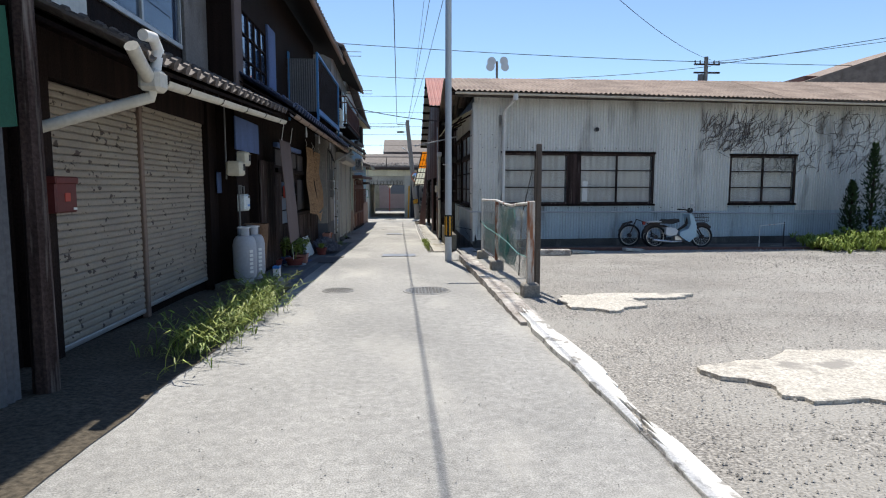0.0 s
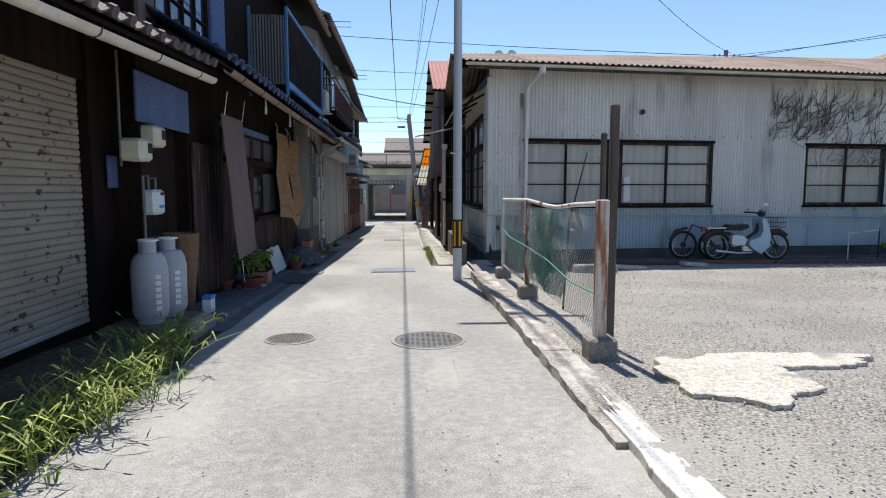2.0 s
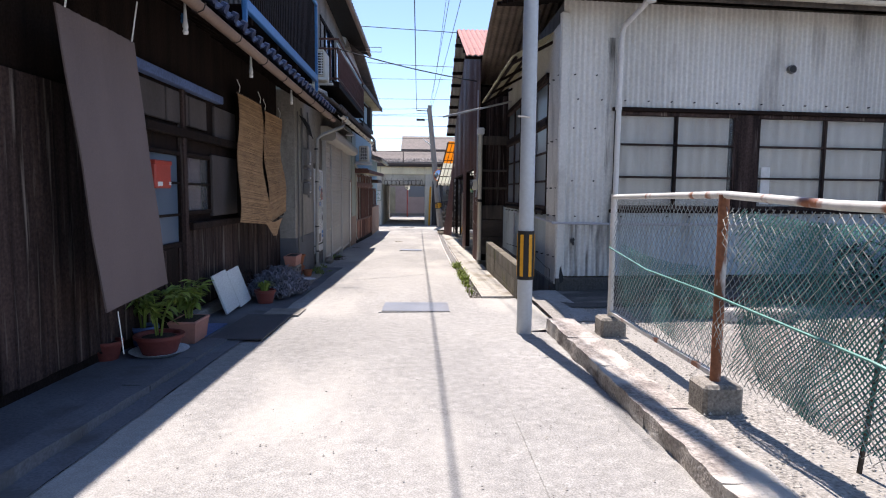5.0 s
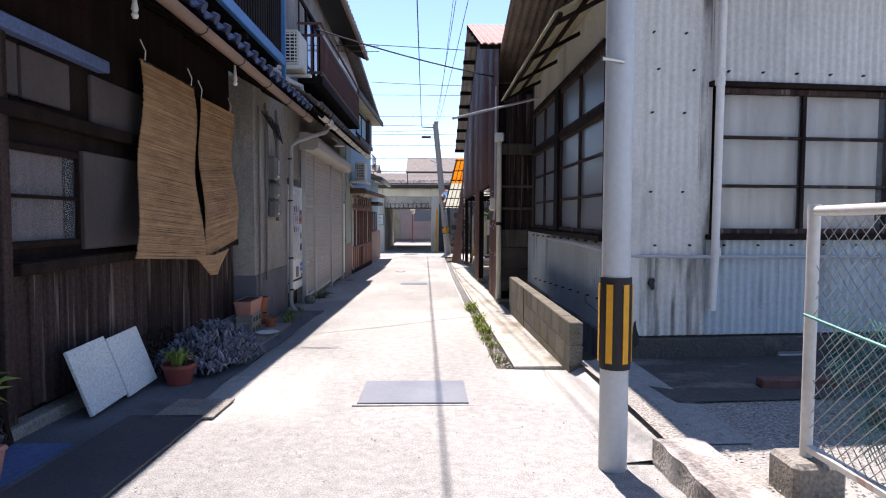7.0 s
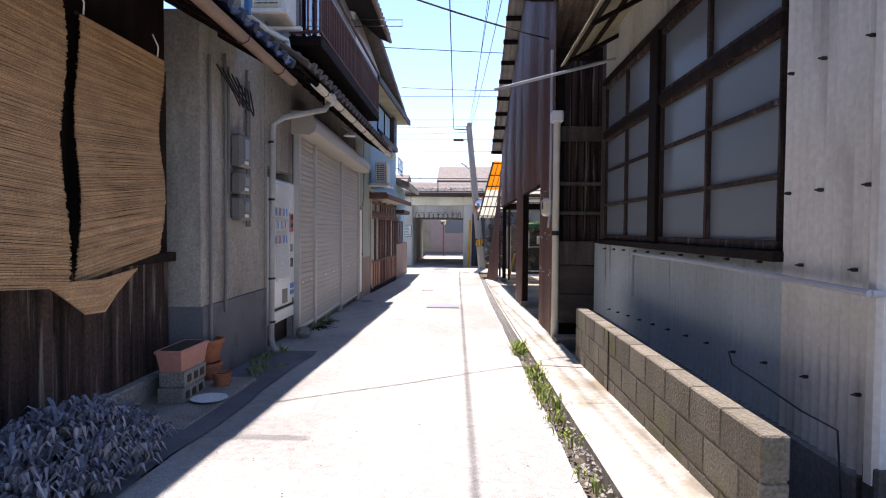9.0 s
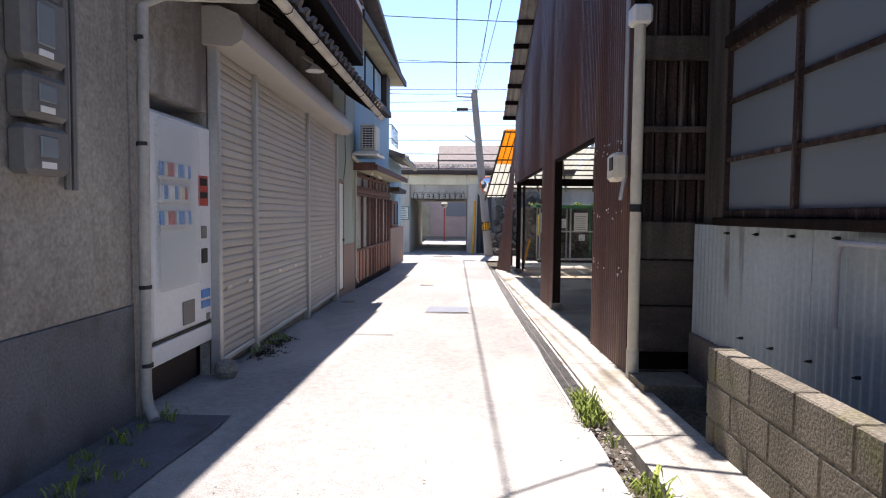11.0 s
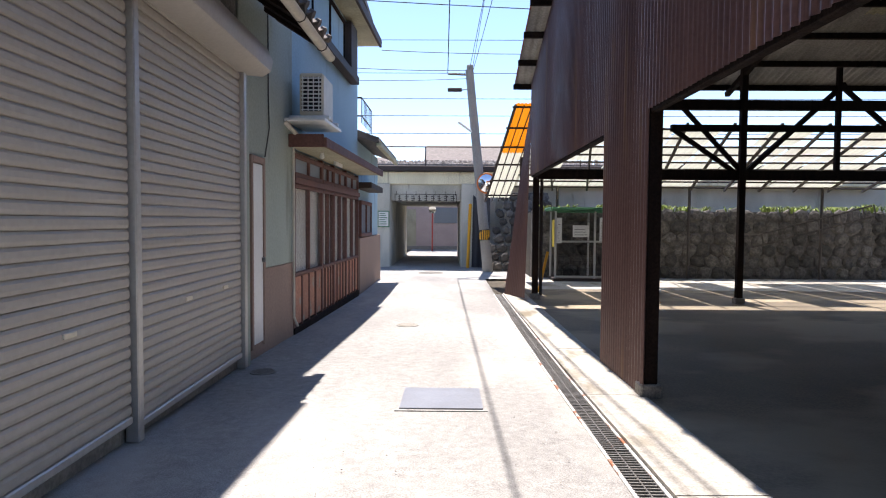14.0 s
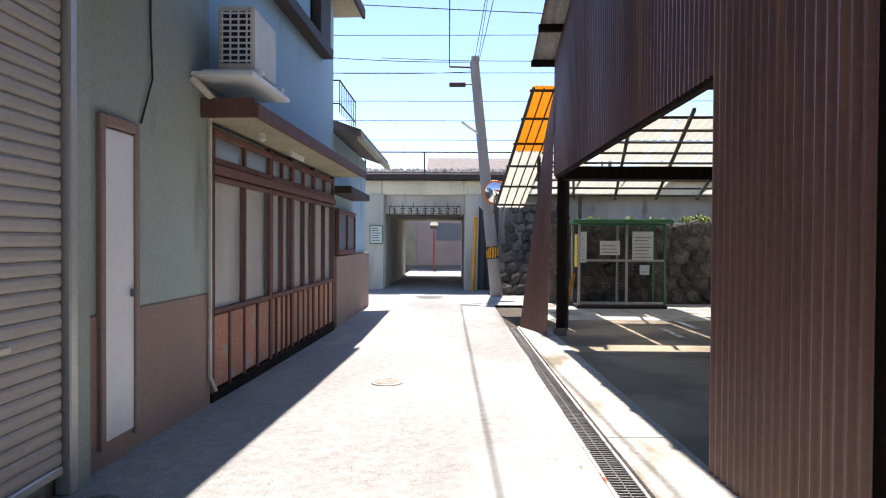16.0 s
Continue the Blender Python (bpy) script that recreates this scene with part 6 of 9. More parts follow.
def translucent(name, col):
    """Thin plastic roofing that lets light through."""
    m = bpy.data.materials.new(name)
    m.use_nodes = True
    nt = m.node_tree
    p, o = nt.nodes["Principled BSDF"], nt.nodes["Material Output"]
    socket(p, "Base Color", (*col, 1)), socket(p, "Roughness", 0.5)
    tr, mx, ns = nt.nodes.new("ShaderNodeBsdfTranslucent"), nt.nodes.new("ShaderNodeMixShader"), nt.nodes.new("ShaderNodeTexNoise")
    tr.inputs[0].default_value, mx.inputs[0].default_value = (*col, 1), 0.6
    socket(ns, "Scale", 3.0)
    nt.links.new(p.outputs[0], mx.inputs[1]), nt.links.new(tr.outputs[0], mx.inputs[2]), nt.links.new(mx.outputs[0], o.inputs[0])
    return m


M["clear_sheet"], M["orange_sheet"] = translucent("clouded_clear_roofing", (0.75, 0.75, 0.68)), translucent("orange_plastic_roofing", (0.85, 0.47, 0.06))

# steel pole guard and fittings
gd = part("guard", tube(geo(), [(0.96, 13.4, 0.18), (0.96, 13.4, 0.66)], 0.082, 24), "black", p1, "black and yellow striped guard", smooth=True)
for k in range(6):
    a = 2 * math.pi * (k + 0.22) / 6 - 0.35
    part("stripe", cbox(geo(), 0.081, 0.086, -0.017, 0.017, 0.215, 0.625, 0.001, Matrix.Translation((0.96, 13.4, 0)) @ Matrix.Rotation(a, 4, "Z")), "yellow", gd, "yellow reflective stripe")
for z in (1.9, 2.55, 3.4, 4.4):
    part("band", tube(geo(), [(0.96, 13.4, z), (0.96, 13.4, z + 0.02)], 0.0735, 20), "pole", p1)
part("step_bolt", tube(geo(), [(0.96, 13.33, 1.75), (0.83, 13.27, 1.75)], 0.01, 6), "chrome", p1)
part("crossarm", cbox(geo(), 0.2, 1.6, 13.36, 13.44, 8.6, 8.7), "chrome", p1)


# fence round the lot
M["galv_post"] = mat("rust_streaked_post_paint", (0.62, 0.59, 0.54), 0.6, dark=(0.45, 0.40, 0.34), var=0.9, scale=(5, 5, 2), fine=40, grain=0.15, bump=0.1, stain=(0.27, 0.105, 0.05), stain_scale=(14, 14, 2.0), stain_at=(0.47, 0.58))


def lot_fence():
    t = thing("wire_fence", "bent white pipe fence with chain-link mesh on concrete feet", "fence", at=(1.65, 10.4, -0.2))
    posts = [(12.85, 0.026), (10.85, 0.030), (7.9, 0.045)]
    for y, r in posts:
        if r > 0.04:
            part("post", cbox(geo(), 1.65 - r, 1.65 + r, y - r, y + r, lot(y) + 0.1, 1.09, 0.008), "galv_post", t, "rusty white square post")
        else:
            part("post", tube(geo(), [(1.65, y, lot(y) + 0.1), (1.65, y, 1.03)], r, 12), "galv_rust" if y < 12 else "galv", t, smooth=True)
        part("foot", cbox(geo(), 1.54, 1.77, y - 0.11, y + 0.11, lot(y) - 0.05, lot(y) + 0.17, 0.02), "block_grey", t, "chipped concrete foot")
    part("top_rail", tube(geo(), [(1.65, 12.87, 1.0), (1.65, 10.85, 1.03)], 0.022, 10), "galv", t, smooth=True)
    part("top_rail", tube(geo(), [(1.65, 10.85, 1.03), (1.66, 9.9, 0.99), (1.66, 9.4, 0.985), (1.65, 8.7, 1.03), (1.65, 7.9, 1.06)], 0.022, 10), "galv", t, smooth=True)
    part("bottom_rail", cbox(geo(), 1.635, 1.675, 10.85, 12.85, 0.0, 0.03, 0.004, Matrix(((1, 0, 0, 0), (0, 1, 0, 0), (0, -0.012, 1, 0.10), (0, 0, 0, 1)))), "galv", t)
    g = geo()
    for a, b, z0, z1, step in ((10.87, 12.83, -0.02, 0.98, 0.062), (7.95, 10.83, 0.02, 0.96, 0.062)):
        h, n = z1 - z0, int((b - a + (z1 - z0)) / step)
        for k in range(n):
            for s in (1, -1):
                u0 = a - h + k * step
                p = [(u0 + f * h, z0 + f * h) for f in np.linspace(0, 1, 15)]
                p = [(u, z) for u, z in p if a <= u <= b]
                if len(p) > 1:
                    if s < 0:
                        p = [(a + b - u, z) for u, z in p]
                    sag = 0.04 if a < 9 else 0.0
                    tube(g, [(1.65 + s * 0.003 + sag * math.sin((z - z0) * 5) * noise.noise((u * 1.5, z * 2, 0)) * 2, u, z) for u, z in p], 0.0022, 3, False)
    part("mesh", g, "mesh_wire", t, "sagging chain-link mesh")["kind"] = "stuff"
    g = geo()
    for a, b, z0, z1, step in ((9.3, 10.78, 0.06, 0.96, 0.030), (11.0, 12.82, 0.06, 0.60, 0.030)):
        h, n = z1 - z0, int((b - a + (z1 - z0)) / step)
        for k in range(n):
            for s in (1, -1):
                u0 = a - h + k * step
                p = [(u0 + f * h, z0 + f * h) for f in np.linspace(0, 1, 13)]
                p = [(u, z) for u, z in p if a <= u <= b - 0.25 * (0.5 + noise.noise((z * 4, 1, 0)))]
                if len(p) > 1:
                    if s < 0:
                        p = [(a + b - u, z) for u, z in p]
                    tube(g, [(1.70 + s * 0.004 + 0.07 * noise.noise((u * 1.8, z * 2.2, 4)), u + 0.05 * noise.noise((u * 3, z * 3, 9)), z - 0.05 * math.sin((u - a) / (b - a) * 3.1)) for u, z in p], 0.0034 if a < 11 else 0.0020, 3, False)
    part("netting", g, "netting", t, "bunched teal netting")["kind"] = "stuff"
    part("cord", tube(geo(), [(1.62, 12.85, 0.55), (1.61, 11.9, 0.47), (1.61, 10.87, 0.46), (1.61, 9.6, 0.42), (1.61, 8.6, 0.33), (1.61, 7.9, 0.35)], 0.007, 5), "wire_green", t, "green cord")
    return t


lot_fence()
for x, y, z, w in ((1.78, 8.05, 1.84, 0.035), (1.84, 8.5, 1.66, 0.024)):
    t = thing("timber_stake", "grey split timber stake behind the fence", "stake", "fence stakes", at=(x, y, lot(y)))
    part("shaft", cbox(geo(), x - w, x + w, y - w * 0.8, y + w * 0.8, lot(y) - 0.05, z, 0.01), "greywood", t)
t = thing("bamboo_cane", "thin bent cane behind the fence", "cane", at=(1.9, 10, lot(10)))
part("cane", tube(geo(), [(1.9, 10.0, lot(10)), (1.92, 9.9, 0.8), (2.02, 9.6, 1.55)], [0.012, 0.01, 0.006], 6), "greywood", t)


# kerb and painted line
kb = thing("kerb", "crumbling reddish concrete kerb beside the lot", "kerb", kind="structure", at=(1.32, 9.5, -0.2))
for k in range(8):
    a = 6.2 + k * 0.91
    part("kerb_stone", rough_slab(geo(), 1.2, 1.46, a, a + 0.905, lambda y: gz(y) - 0.1, lambda y: lot(y) + 0.005 + 0.03 * min(1, (y - 6) / 2), 8, 30, 0.022, k * 3.7), "kerb", kb)


def blob(name, label, cx, cy, rx, ry, thick, material, base, seed, kind="structure", n=64, rough=0.3, category="patch"):
    """A flat irregular patch, lying on the ground."""
    g = geo()
    ring = []
    for k in range(n):
        a = 2 * math.pi * k / n
        r = 1 + rough * noise.noise((math.cos(a) * 1.6 + seed, math.sin(a) * 1.6, 0)) + rough * 0.5 * noise.noise((math.cos(a) * 6 + seed, math.sin(a) * 6, 3))
        ring.append((cx + rx * r * math.cos(a), cy + ry * r * math.sin(a)))
    top = [(x, y, base(y) + thick) for x, y in ring]
    inner = [(cx + (x - cx) * 0.97, cy + (y - cy) * 0.97, base(y) + thick + 0.006) for x, y in ring]
    add(g, inner + top + [(x, y, base(y) - 0.03) for x, y in ring], [tuple(range(n))] + [(r * n + k, (r + 1) * n + k, (r + 1) * n + (k + 1) % n, r * n + (k + 1) % n) for r in (0, 1) for k in range(n)])
    return tagged(part(name, g, material), label, category, "", kind)


M["pale_patch"] = mat("pale_cracked_concrete", (0.52, 0.485, 0.425), 0.95, dark=(0.42, 0.385, 0.33), var=0.8, scale=(2, 2, 2), fine=50, grain=0.4, bump=0.6, stain=(0.30, 0.28, 0.25), stain_scale=(2.2, 2.2, 2), stain_at=(0.58, 0.63), mid=0.2, mid_scale=20)
blob("concrete_patch", "pale worn concrete patch in the gravel", 2.35, 7.2, 0.5, 0.5, 0.035, "pale_patch", lot, 1.0)
blob("concrete_patch", "pale worn concrete patch in the gravel", 3.0, 7.65, 0.7, 0.22, 0.032, "pale_patch", lot, 5.0)
blob("concrete_patch", "thick broken concrete slab in the gravel", 3.6, 4.05, 1.25, 0.72, 0.028, "pale_patch", lot, 8.2)
blob("painted_line", "chipped white painted edge line", 1.36, 5.2, 0.09, 1.9, 0.024, "white_line", lot, 2.0, n=120, rough=0.5, category="line")
blob("painted_line", "chipped white painted edge line", 1.36, 1.6, 0.10, 1.75, 0.016, "white_line", lambda y: lot(y) + 0.01, 3.0, n=120, rough=0.4, category="line")


def pebbles(label, n, region, base, smin, smax):
    g = geo()
    for _ in range(n):
        x, y = random.uniform(region[0], region[1]), random.uniform(region[2], region[3])
        s, a = smin + (smax - smin) * random.random() ** 3, random.uniform(0, 3.14)
        z = base(y) + s * 0.15
        ca, sa = math.cos(a) * s, math.sin(a) * s
        add(g, [(x + ca, y + sa, z), (x - sa * 0.8, y + ca * 0.8, z), (x - ca, y - sa, z), (x + sa * 0.7, y - ca * 0.7, z), (x + ca * 0.2, y + sa * 0.2, z + s * 0.7)], [(0, 1, 4), (1, 2, 4), (2, 3, 4), (3, 0, 4)])
    ob = part("gravel_stones", g, "gravel_stone")
    return tagged(ob, label, "gravel", "", "stuff")


M["gravel_stone"] = mat("grey_gravel_stone", (0.35, 0.33, 0.30), 0.95, var=0.5, scale=(20, 20, 20), fine=40, grain=0.2, bump=0.1, rand=0.5, island=True)
pebbles("loose grey gravel on the lot", 30000, (1.5, 6.5, 1.5, 13.8), lambda y: lot(y) + 0.012, 0.004, 0.014)
pebbles("loose grey gravel farther over the lot", 13000, (6.5, 14, 5, 14.5), lambda y: lot(y) + 0.010, 0.008, 0.026)
pebbles("grit scattered over the lane", 2600, (-1.5, 1.25, 1.5, 16), lambda y: gz(y) + 0.008, 0.003, 0.009)
pebbles("grit scattered over the lane", 1200, (-1.6, 0.5, 16, 34), lambda y: gz(y) + 0.008, 0.003, 0.009)


# low border and odd blocks before the warehouse
bd = thing("border", "low brown steel-edged border before the warehouse", "border", at=(7, 14.5, -0.3))
for k in range(6):
    a = 2.4 + k * 1.62
    part("edge_piece", cbox(geo(), a, a + 1.6, 14.56, 14.66, lot(14.6) - 0.05, lot(14.6) + random.uniform(0.05, 0.08), 0.01), "redwood", bd)
for x, y, l, r, label, mt in ((2.9, 13.75, 0.55, 5, "dark concrete block on the gravel", "block"), (3.35, 13.5, 0.75, -4, "pinkish broken kerb block on the gravel", "kerb"), (4.1, 13.85, 0.6, 12, "pale flat concrete slab on the gravel", "pale_patch"),
                              (5.5, 14.3, 0.5, 3, "pale concrete slab by the border", "pale_patch"), (10.6, 14.3, 0.7, 0, "dark timber block near the weeds", "oldwood")):
    t = thing("loose_block", label, "block", "loose blocks", at=(x, y, lot(y)))
    part("block", cbox(geo(), -l / 2, l / 2, -0.1, 0.1, 0, 0.13 if mt != "pale_patch" else 0.07, 0.015, Matrix.Translation((x, y, lot(y))) @ Matrix.Rotation(radians(r), 4, "Z") @ Matrix.Rotation(radians(4 if mt == "pale_patch" else 0), 4, "Y")), mt, t)

# warehouse windows: out is towards the lot
FRONT = Matrix(((0, 1, 0, 0), (-1, 0, 0, 15.99), (0, 0, 1, 0), (0, 0, 0, 1)))
for label, spans, z0, z1 in (("wide dark-framed window with grey curtains", ((2.55, 4.29), (4.64, 6.69)), 0.82, 2.14), ("dark-framed window with grey curtains", ((8.99, 10.95),), 0.82, 2.12)):
    t = turned(thing("window", label, "window", at=((spans[0][0] + spans[-1][1]) / 2, 16.0, z0)))
    for a, b in spans:
        window(t, 0.0, a, b, z0, z1, 2, 3, "board", "pane_clear", 0.04, "curtain", FRONT)
    if len(spans) > 1:
        part("mullion", cbox(geo(), 4.29, 4.64, 15.97, 16.04, z0, z1), "board", t)
        part("paper_slip", cbox(geo(), 4.72, 4.86, 16.005, 16.01, 0.9, 1.42, 0.001), "paper", t)
    part("hood", cbox(geo(), spans[0][0] - 0.06, spans[-1][1] + 0.06, 15.93, 16.03, z1, z1 + 0.05), "oldwood", t)
    part("sill", cbox(geo(), spans[0][0] - 0.06, spans[-1][1] + 0.06, 15.91, 16.03, z0 - 0.05, z0), "oldwood", t)
SIDE = Matrix(((-1, 0, 0, 1.77), (0, -1, 0, 0), (0, 0, 1, 0), (0, 0, 0, 1)))
t = thing("window", "tall dark-framed side window with dusty glass", "window", at=(1.77, 18.7, 0.78))
for a, b in ((16.49, 18.60), (18.84, 20.74)):
    window(t, 0.0, -b, -a, 0.78, 2.06, 2, 3, "board", "pane", 0.045, "", SIDE)
    window(t, 0.0, -b, -a, 2.10, 2.71, 2, 1, "board", "pane", 0.045, "", SIDE)
part("mullion", cbox(geo(), 1.72, 1.82, 18.6, 18.84, 0.78, 2.72), "oldwood", t)
part("transom", cbox(geo(), 1.73, 1.82, 16.47, 18.6, 2.03, 2.12), "oldwood", t)
part("transom", cbox(geo(), 1.73, 1.82, 18.84, 20.75, 2.03, 2.12), "oldwood", t)
part("sill", cbox(geo(), 1.70, 1.82, 16.43, 20.8, 0.72, 0.78), "oldwood", t)
part("head", cbox(geo(), 1.72, 1.82, 16.43, 20.8, 2.71, 2.77), "oldwood", t)

# corner sheet, pipes, bolts
cn = turned(thing("corner_sheet", "pale bent corner sheet of the warehouse", "cladding", at=(1.78, 15.97, 0)))
part("cladding_sheet", cbox(geo(), 1.735, 1.86, 15.935, 16.02, -0.22, 3.4, 0.02), "sheet_grey", cn)
# Dark tone: painted shade on step and ground strip, mould on the front base.
M["shade_mould"] = mat("shaded_mouldy_concrete", (0.10, 0.092, 0.085), 0.95, dark=(0.05, 0.047, 0.042), var=0.9, scale=(1.5, 1.5, 1), fine=50, grain=0.4, bump=0.4, stain=(0.19, 0.175, 0.155), stain_scale=(2, 3, 1), stain_at=(0.56, 0.68))
sk = thing("skirting", "black-stained concrete base of the warehouse", "skirting", kind="structure", at=(8, 15.9, -0.5))
part("base", cbox(geo(), 1.74, 23, 15.93, 16.02, -0.7, -0.12, 0.01, TURNED), "shade_mould", sk)
part("base", cbox(geo(), 1.735, 1.82, 15.73, 21.3, -0.7, -0.2, 0.01), "plaster_dark", sk)
vg = turned(thing("floor_vent", "grey-blue grille in the warehouse base", "vent", at=(3.35, 15.92, -0.37)))
part("frame", cbox(geo(), 3.18, 3.52, 15.91, 15.93, -0.47, -0.26, 0.004), "grey_case", vg)
for k in range(6):
    part("slat", cbox(geo(), 3.2, 3.5, 15.902, 15.912, -0.455 + k * 0.032, -0.44 + k * 0.032, 0.002), "gas_grey", vg)
dp = turned(thing("downpipe", "white plastic downpipe on the warehouse front", "downpipe", at=(2.53, 15.9, 0.14)))
part("pipe", tube(geo(), [(2.70, 15.42, 3.5), (2.68, 15.55, 3.4), (2.56, 15.86, 3.22), (2.54, 15.88, 3.1), (2.53, 15.89, 0.62), (2.51, 15.89, 0.14)], 0.036, 10), "pvc_white", dp, smooth=True)
part("collector", tube(geo(), [(2.70, 15.41, 3.40), (2.70, 15.41, 3.54)], 0.065, 10), "pvc_white", dp, smooth=True)
for z in (2.14, 0.63):
    part("collar", tube(geo(), [(2.535, 15.89, z), (2.535, 15.89, z + 0.07)], 0.043, 10), "pvc_white", dp)
vh = turned(thing("vent_pipe", "round black vent pipe in the cladding", "vent", at=(5.06, 15.95, 2.77)))
part("rim", tube(geo(), [(5.06, 15.99, 2.77), (5.06, 15.93, 2.77)], 0.06, 16), "grey_case", vh)
part("hole", tube(geo(), [(5.06, 15.95, 2.77), (5.06, 15.926, 2.77)], 0.048, 16), "black", vh)
for lbl, pts in (("grey conduit along the warehouse front", [(1.705, 15.945, 0.63), (2.4, 15.91, 0.62), (7, 15.91, 0.60), (8.6, 15.91, 0.56), (13, 15.91, 0.5)]), ("grey conduit along the warehouse side", [(1.70, 15.61, 0.63), (1.70, 17.5, 0.66), (1.70, 19.2, 0.66), (1.71, 19.25, 0.6), (1.71, 19.25, 0.22)])):
    t = thing("conduit", lbl, "conduit", at=pts[0])
    if "front" in lbl:
        turned(t)
    part("pipe", tube(geo(), pts, 0.017, 8), "gas_grey", t, smooth=True)
bl = thing("bolt_row", "black bolt heads on the corrugated sheets", "bolts", at=(1.7, 17, 0))
src = None
spots = [(1.745, y, z, 0) for y in (15.72, 16.08, 16.38) for z in (1.1, 1.75, 2.6)] + [(1.745, 15.8 + k * 0.44, 0.72 - 0.005 * k, 0) for k in range(12)] + [(1.745, 15.75 + k * 0.42, 0.16 - 0.02 * k, 0) for k in range(12)] \
    + [(2.0 + k * 0.33, 15.96, 2.28, 1) for k in range(26)] + [(2.0 + k * 0.33, 15.96, 0.72, 1) for k in range(26)] + [(1.95, 15.96, 1.2 + k * 0.7, 1) for k in range(3)] + [(2.25, 15.96, 1.2 + k * 0.7, 1) for k in range(3)]
for x, y, z, k in spots:
    m = (TURNED if k else Matrix()) @ Matrix.Translation((x, y, z)) @ Matrix.Rotation(radians(-90 if k == 0 else 0), 4, "Z")
    if src is None:
        src = part("bolt", tube(geo(), [(0, 0.02, 0), (0, -0.004, 0), (0, -0.009, 0), (0, -0.022, 0)], [0.010, 0.010, 0.005, 0.004], 7), "black", bl, m=m)
    else:
        piece("bolt", src, bl, m)
cb = thing("loose_cable", "loose black cable on the warehouse side", "cable", at=(1.7, 16.4, 0))
part("cable", tube(geo(), [(1.72, 17.0, 0.10), (1.70, 16.9, 0.04), (1.70, 16.6, 0.02), (1.70, 16.1, -0.02), (1.70, 15.8, -0.02), (1.69, 15.72, -0.5)], 0.005, 5), "cable", cb)
t = turned(thing("rust_hole", "torn black hole in the corner sheet", "hole", at=(1.98, 15.95, 0.38)))
part("hole", prism(geo(), [(1.945, 0.40), (1.955, 0.425), (1.972, 0.41), (1.99, 0.43), (2.005, 0.405), (1.995, 0.375), (2.002, 0.34), (1.985, 0.315), (1.97, 0.345), (1.95, 0.36)], "y", 15.955, 15.97), "black", t)
part("tear", prism(geo(), [(1.80, 0.02), (1.815, 0.05), (1.825, -0.02), (1.85, -0.09), (1.842, -0.17), (1.80, -0.20), (1.79, -0.08)], "y", 15.925, 15.94), "black", t, "torn black rust gap at the sheet foot")

# side canopy
cp = thing("side_canopy", "yellowed corrugated canopy over the side windows", "canopy", at=(1.5, 18.6, 3.0))
for k in range(6):
    a = 16.2 + k * 0.75
    part("canopy_sheet", corr(geo(), a, a + 0.77, lambda u: 0.0, lambda u: 1.0, lambda u, d, v: (1.80 - 0.62 * v, u, 3.30 - 0.36 * v + d), 0.076, 0.008), "cream_sheet", cp)
for y in (16.3, 17.6, 18.9, 20.2):
    part("strut", cbox(geo(), -0.02, 0.02, -0.03, 0.03, 0, 0.7, 0.004, Matrix.Translation((1.80, y, 3.18)) @ Matrix.Rotation(radians(-118), 4, "Y")), "oldwood", cp)
for x, z in ((1.24, 2.90), (1.5, 3.06)):
    part("purlin", cbox(geo(), x - 0.02, x + 0.02, 16.2, 20.7, z, z + 0.045), "oldwood", cp)
for k in range(5):
    pl = thing("verge_purlin", "dark purlin end under the roof verge", "beam", "verge purlins", at=(1.5, 15.9 + k * 0.7, 3.6))
    part("timber", cbox(geo(), 1.24, 1.9, 15.85 + k * 0.7, 15.93 + k * 0.7, 3.62 + k * 0.187 - 0.0, 3.70 + k * 0.187 - 0.02), "oldwood", pl)

# end wall between warehouse and shed
gw = thing("gap_wall", "sooty boarded wall in the gap beside the shed", "wall", at=(1.6, 21.45, -0.6))
for k in range(6):
    part("plank", cbox(geo(), 1.36 + k * 0.092, 1.44 + k * 0.092, 21.42, 21.45, 0.4, 3.2), "board", gw)
for z0, z1, y, mt in ((0.42, 0.74, 21.33, "greywood"), (0.02, 0.41, 21.34, "gap_board"), (-0.38, 0.012, 21.325, "gap_board"), (1.1, 1.15, 21.36, "greywood"), (1.5, 1.55, 21.36, "greywood"), (2.1, 2.3, 21.34, "greywood")):
    part("cross_board", cbox(geo(), 1.24, 1.93, y, y + 0.06, z0, z1), mt, gw)
part("backing", cbox(geo(), 1.24, 1.95, 21.47, 21.5, -0.7, 3.4), "oldwood", gw)
rs = thing("rubble_step", "mossy broken concrete step under the downpipe", "slab", at=(1.3, 20.9, -0.6))
part("slab", rough_slab(geo(), 1.16, 1.62, 20.6, 21.1, lambda y: gz(y) - 0.1, lambda y: gz(y) + 0.085, 9, 9, 0.02, 6.0), "block", rs)
ch = thing("nail_marks", "rows of pale paint chips and nails on the brown sheets", "nails", at=(1.18, 22, 0.6))
rnd_nail, src = random.Random(11), None
for z in (1.45, 1.40, 0.83, 0.78, 0.32, 0.28):
    for k in range(6):
        m = Matrix.Translation((1.179, 21.4 + rnd_nail.random() * 1.15, z + rnd_nail.uniform(-0.03, 0.03)))
        if src is None:
            src = part("nail", cbox(geo(), -0.003, 0.004, -0.0035, 0.0035, -0.007, 0.007, 0.001), "white", ch, m=m)
        else:
            piece("nail", src, ch, m)
dp = thing("downpipe", "yellowed plastic downpipe at the shed corner", "downpipe", at=(1.2, 21.05, -0.55))
part("pipe", tube(geo(), [(1.2, 21.08, 2.35), (1.2, 21.08, 0.9), (1.2, 21.06, -0.3)], 0.045, 12), "cream", dp, smooth=True)
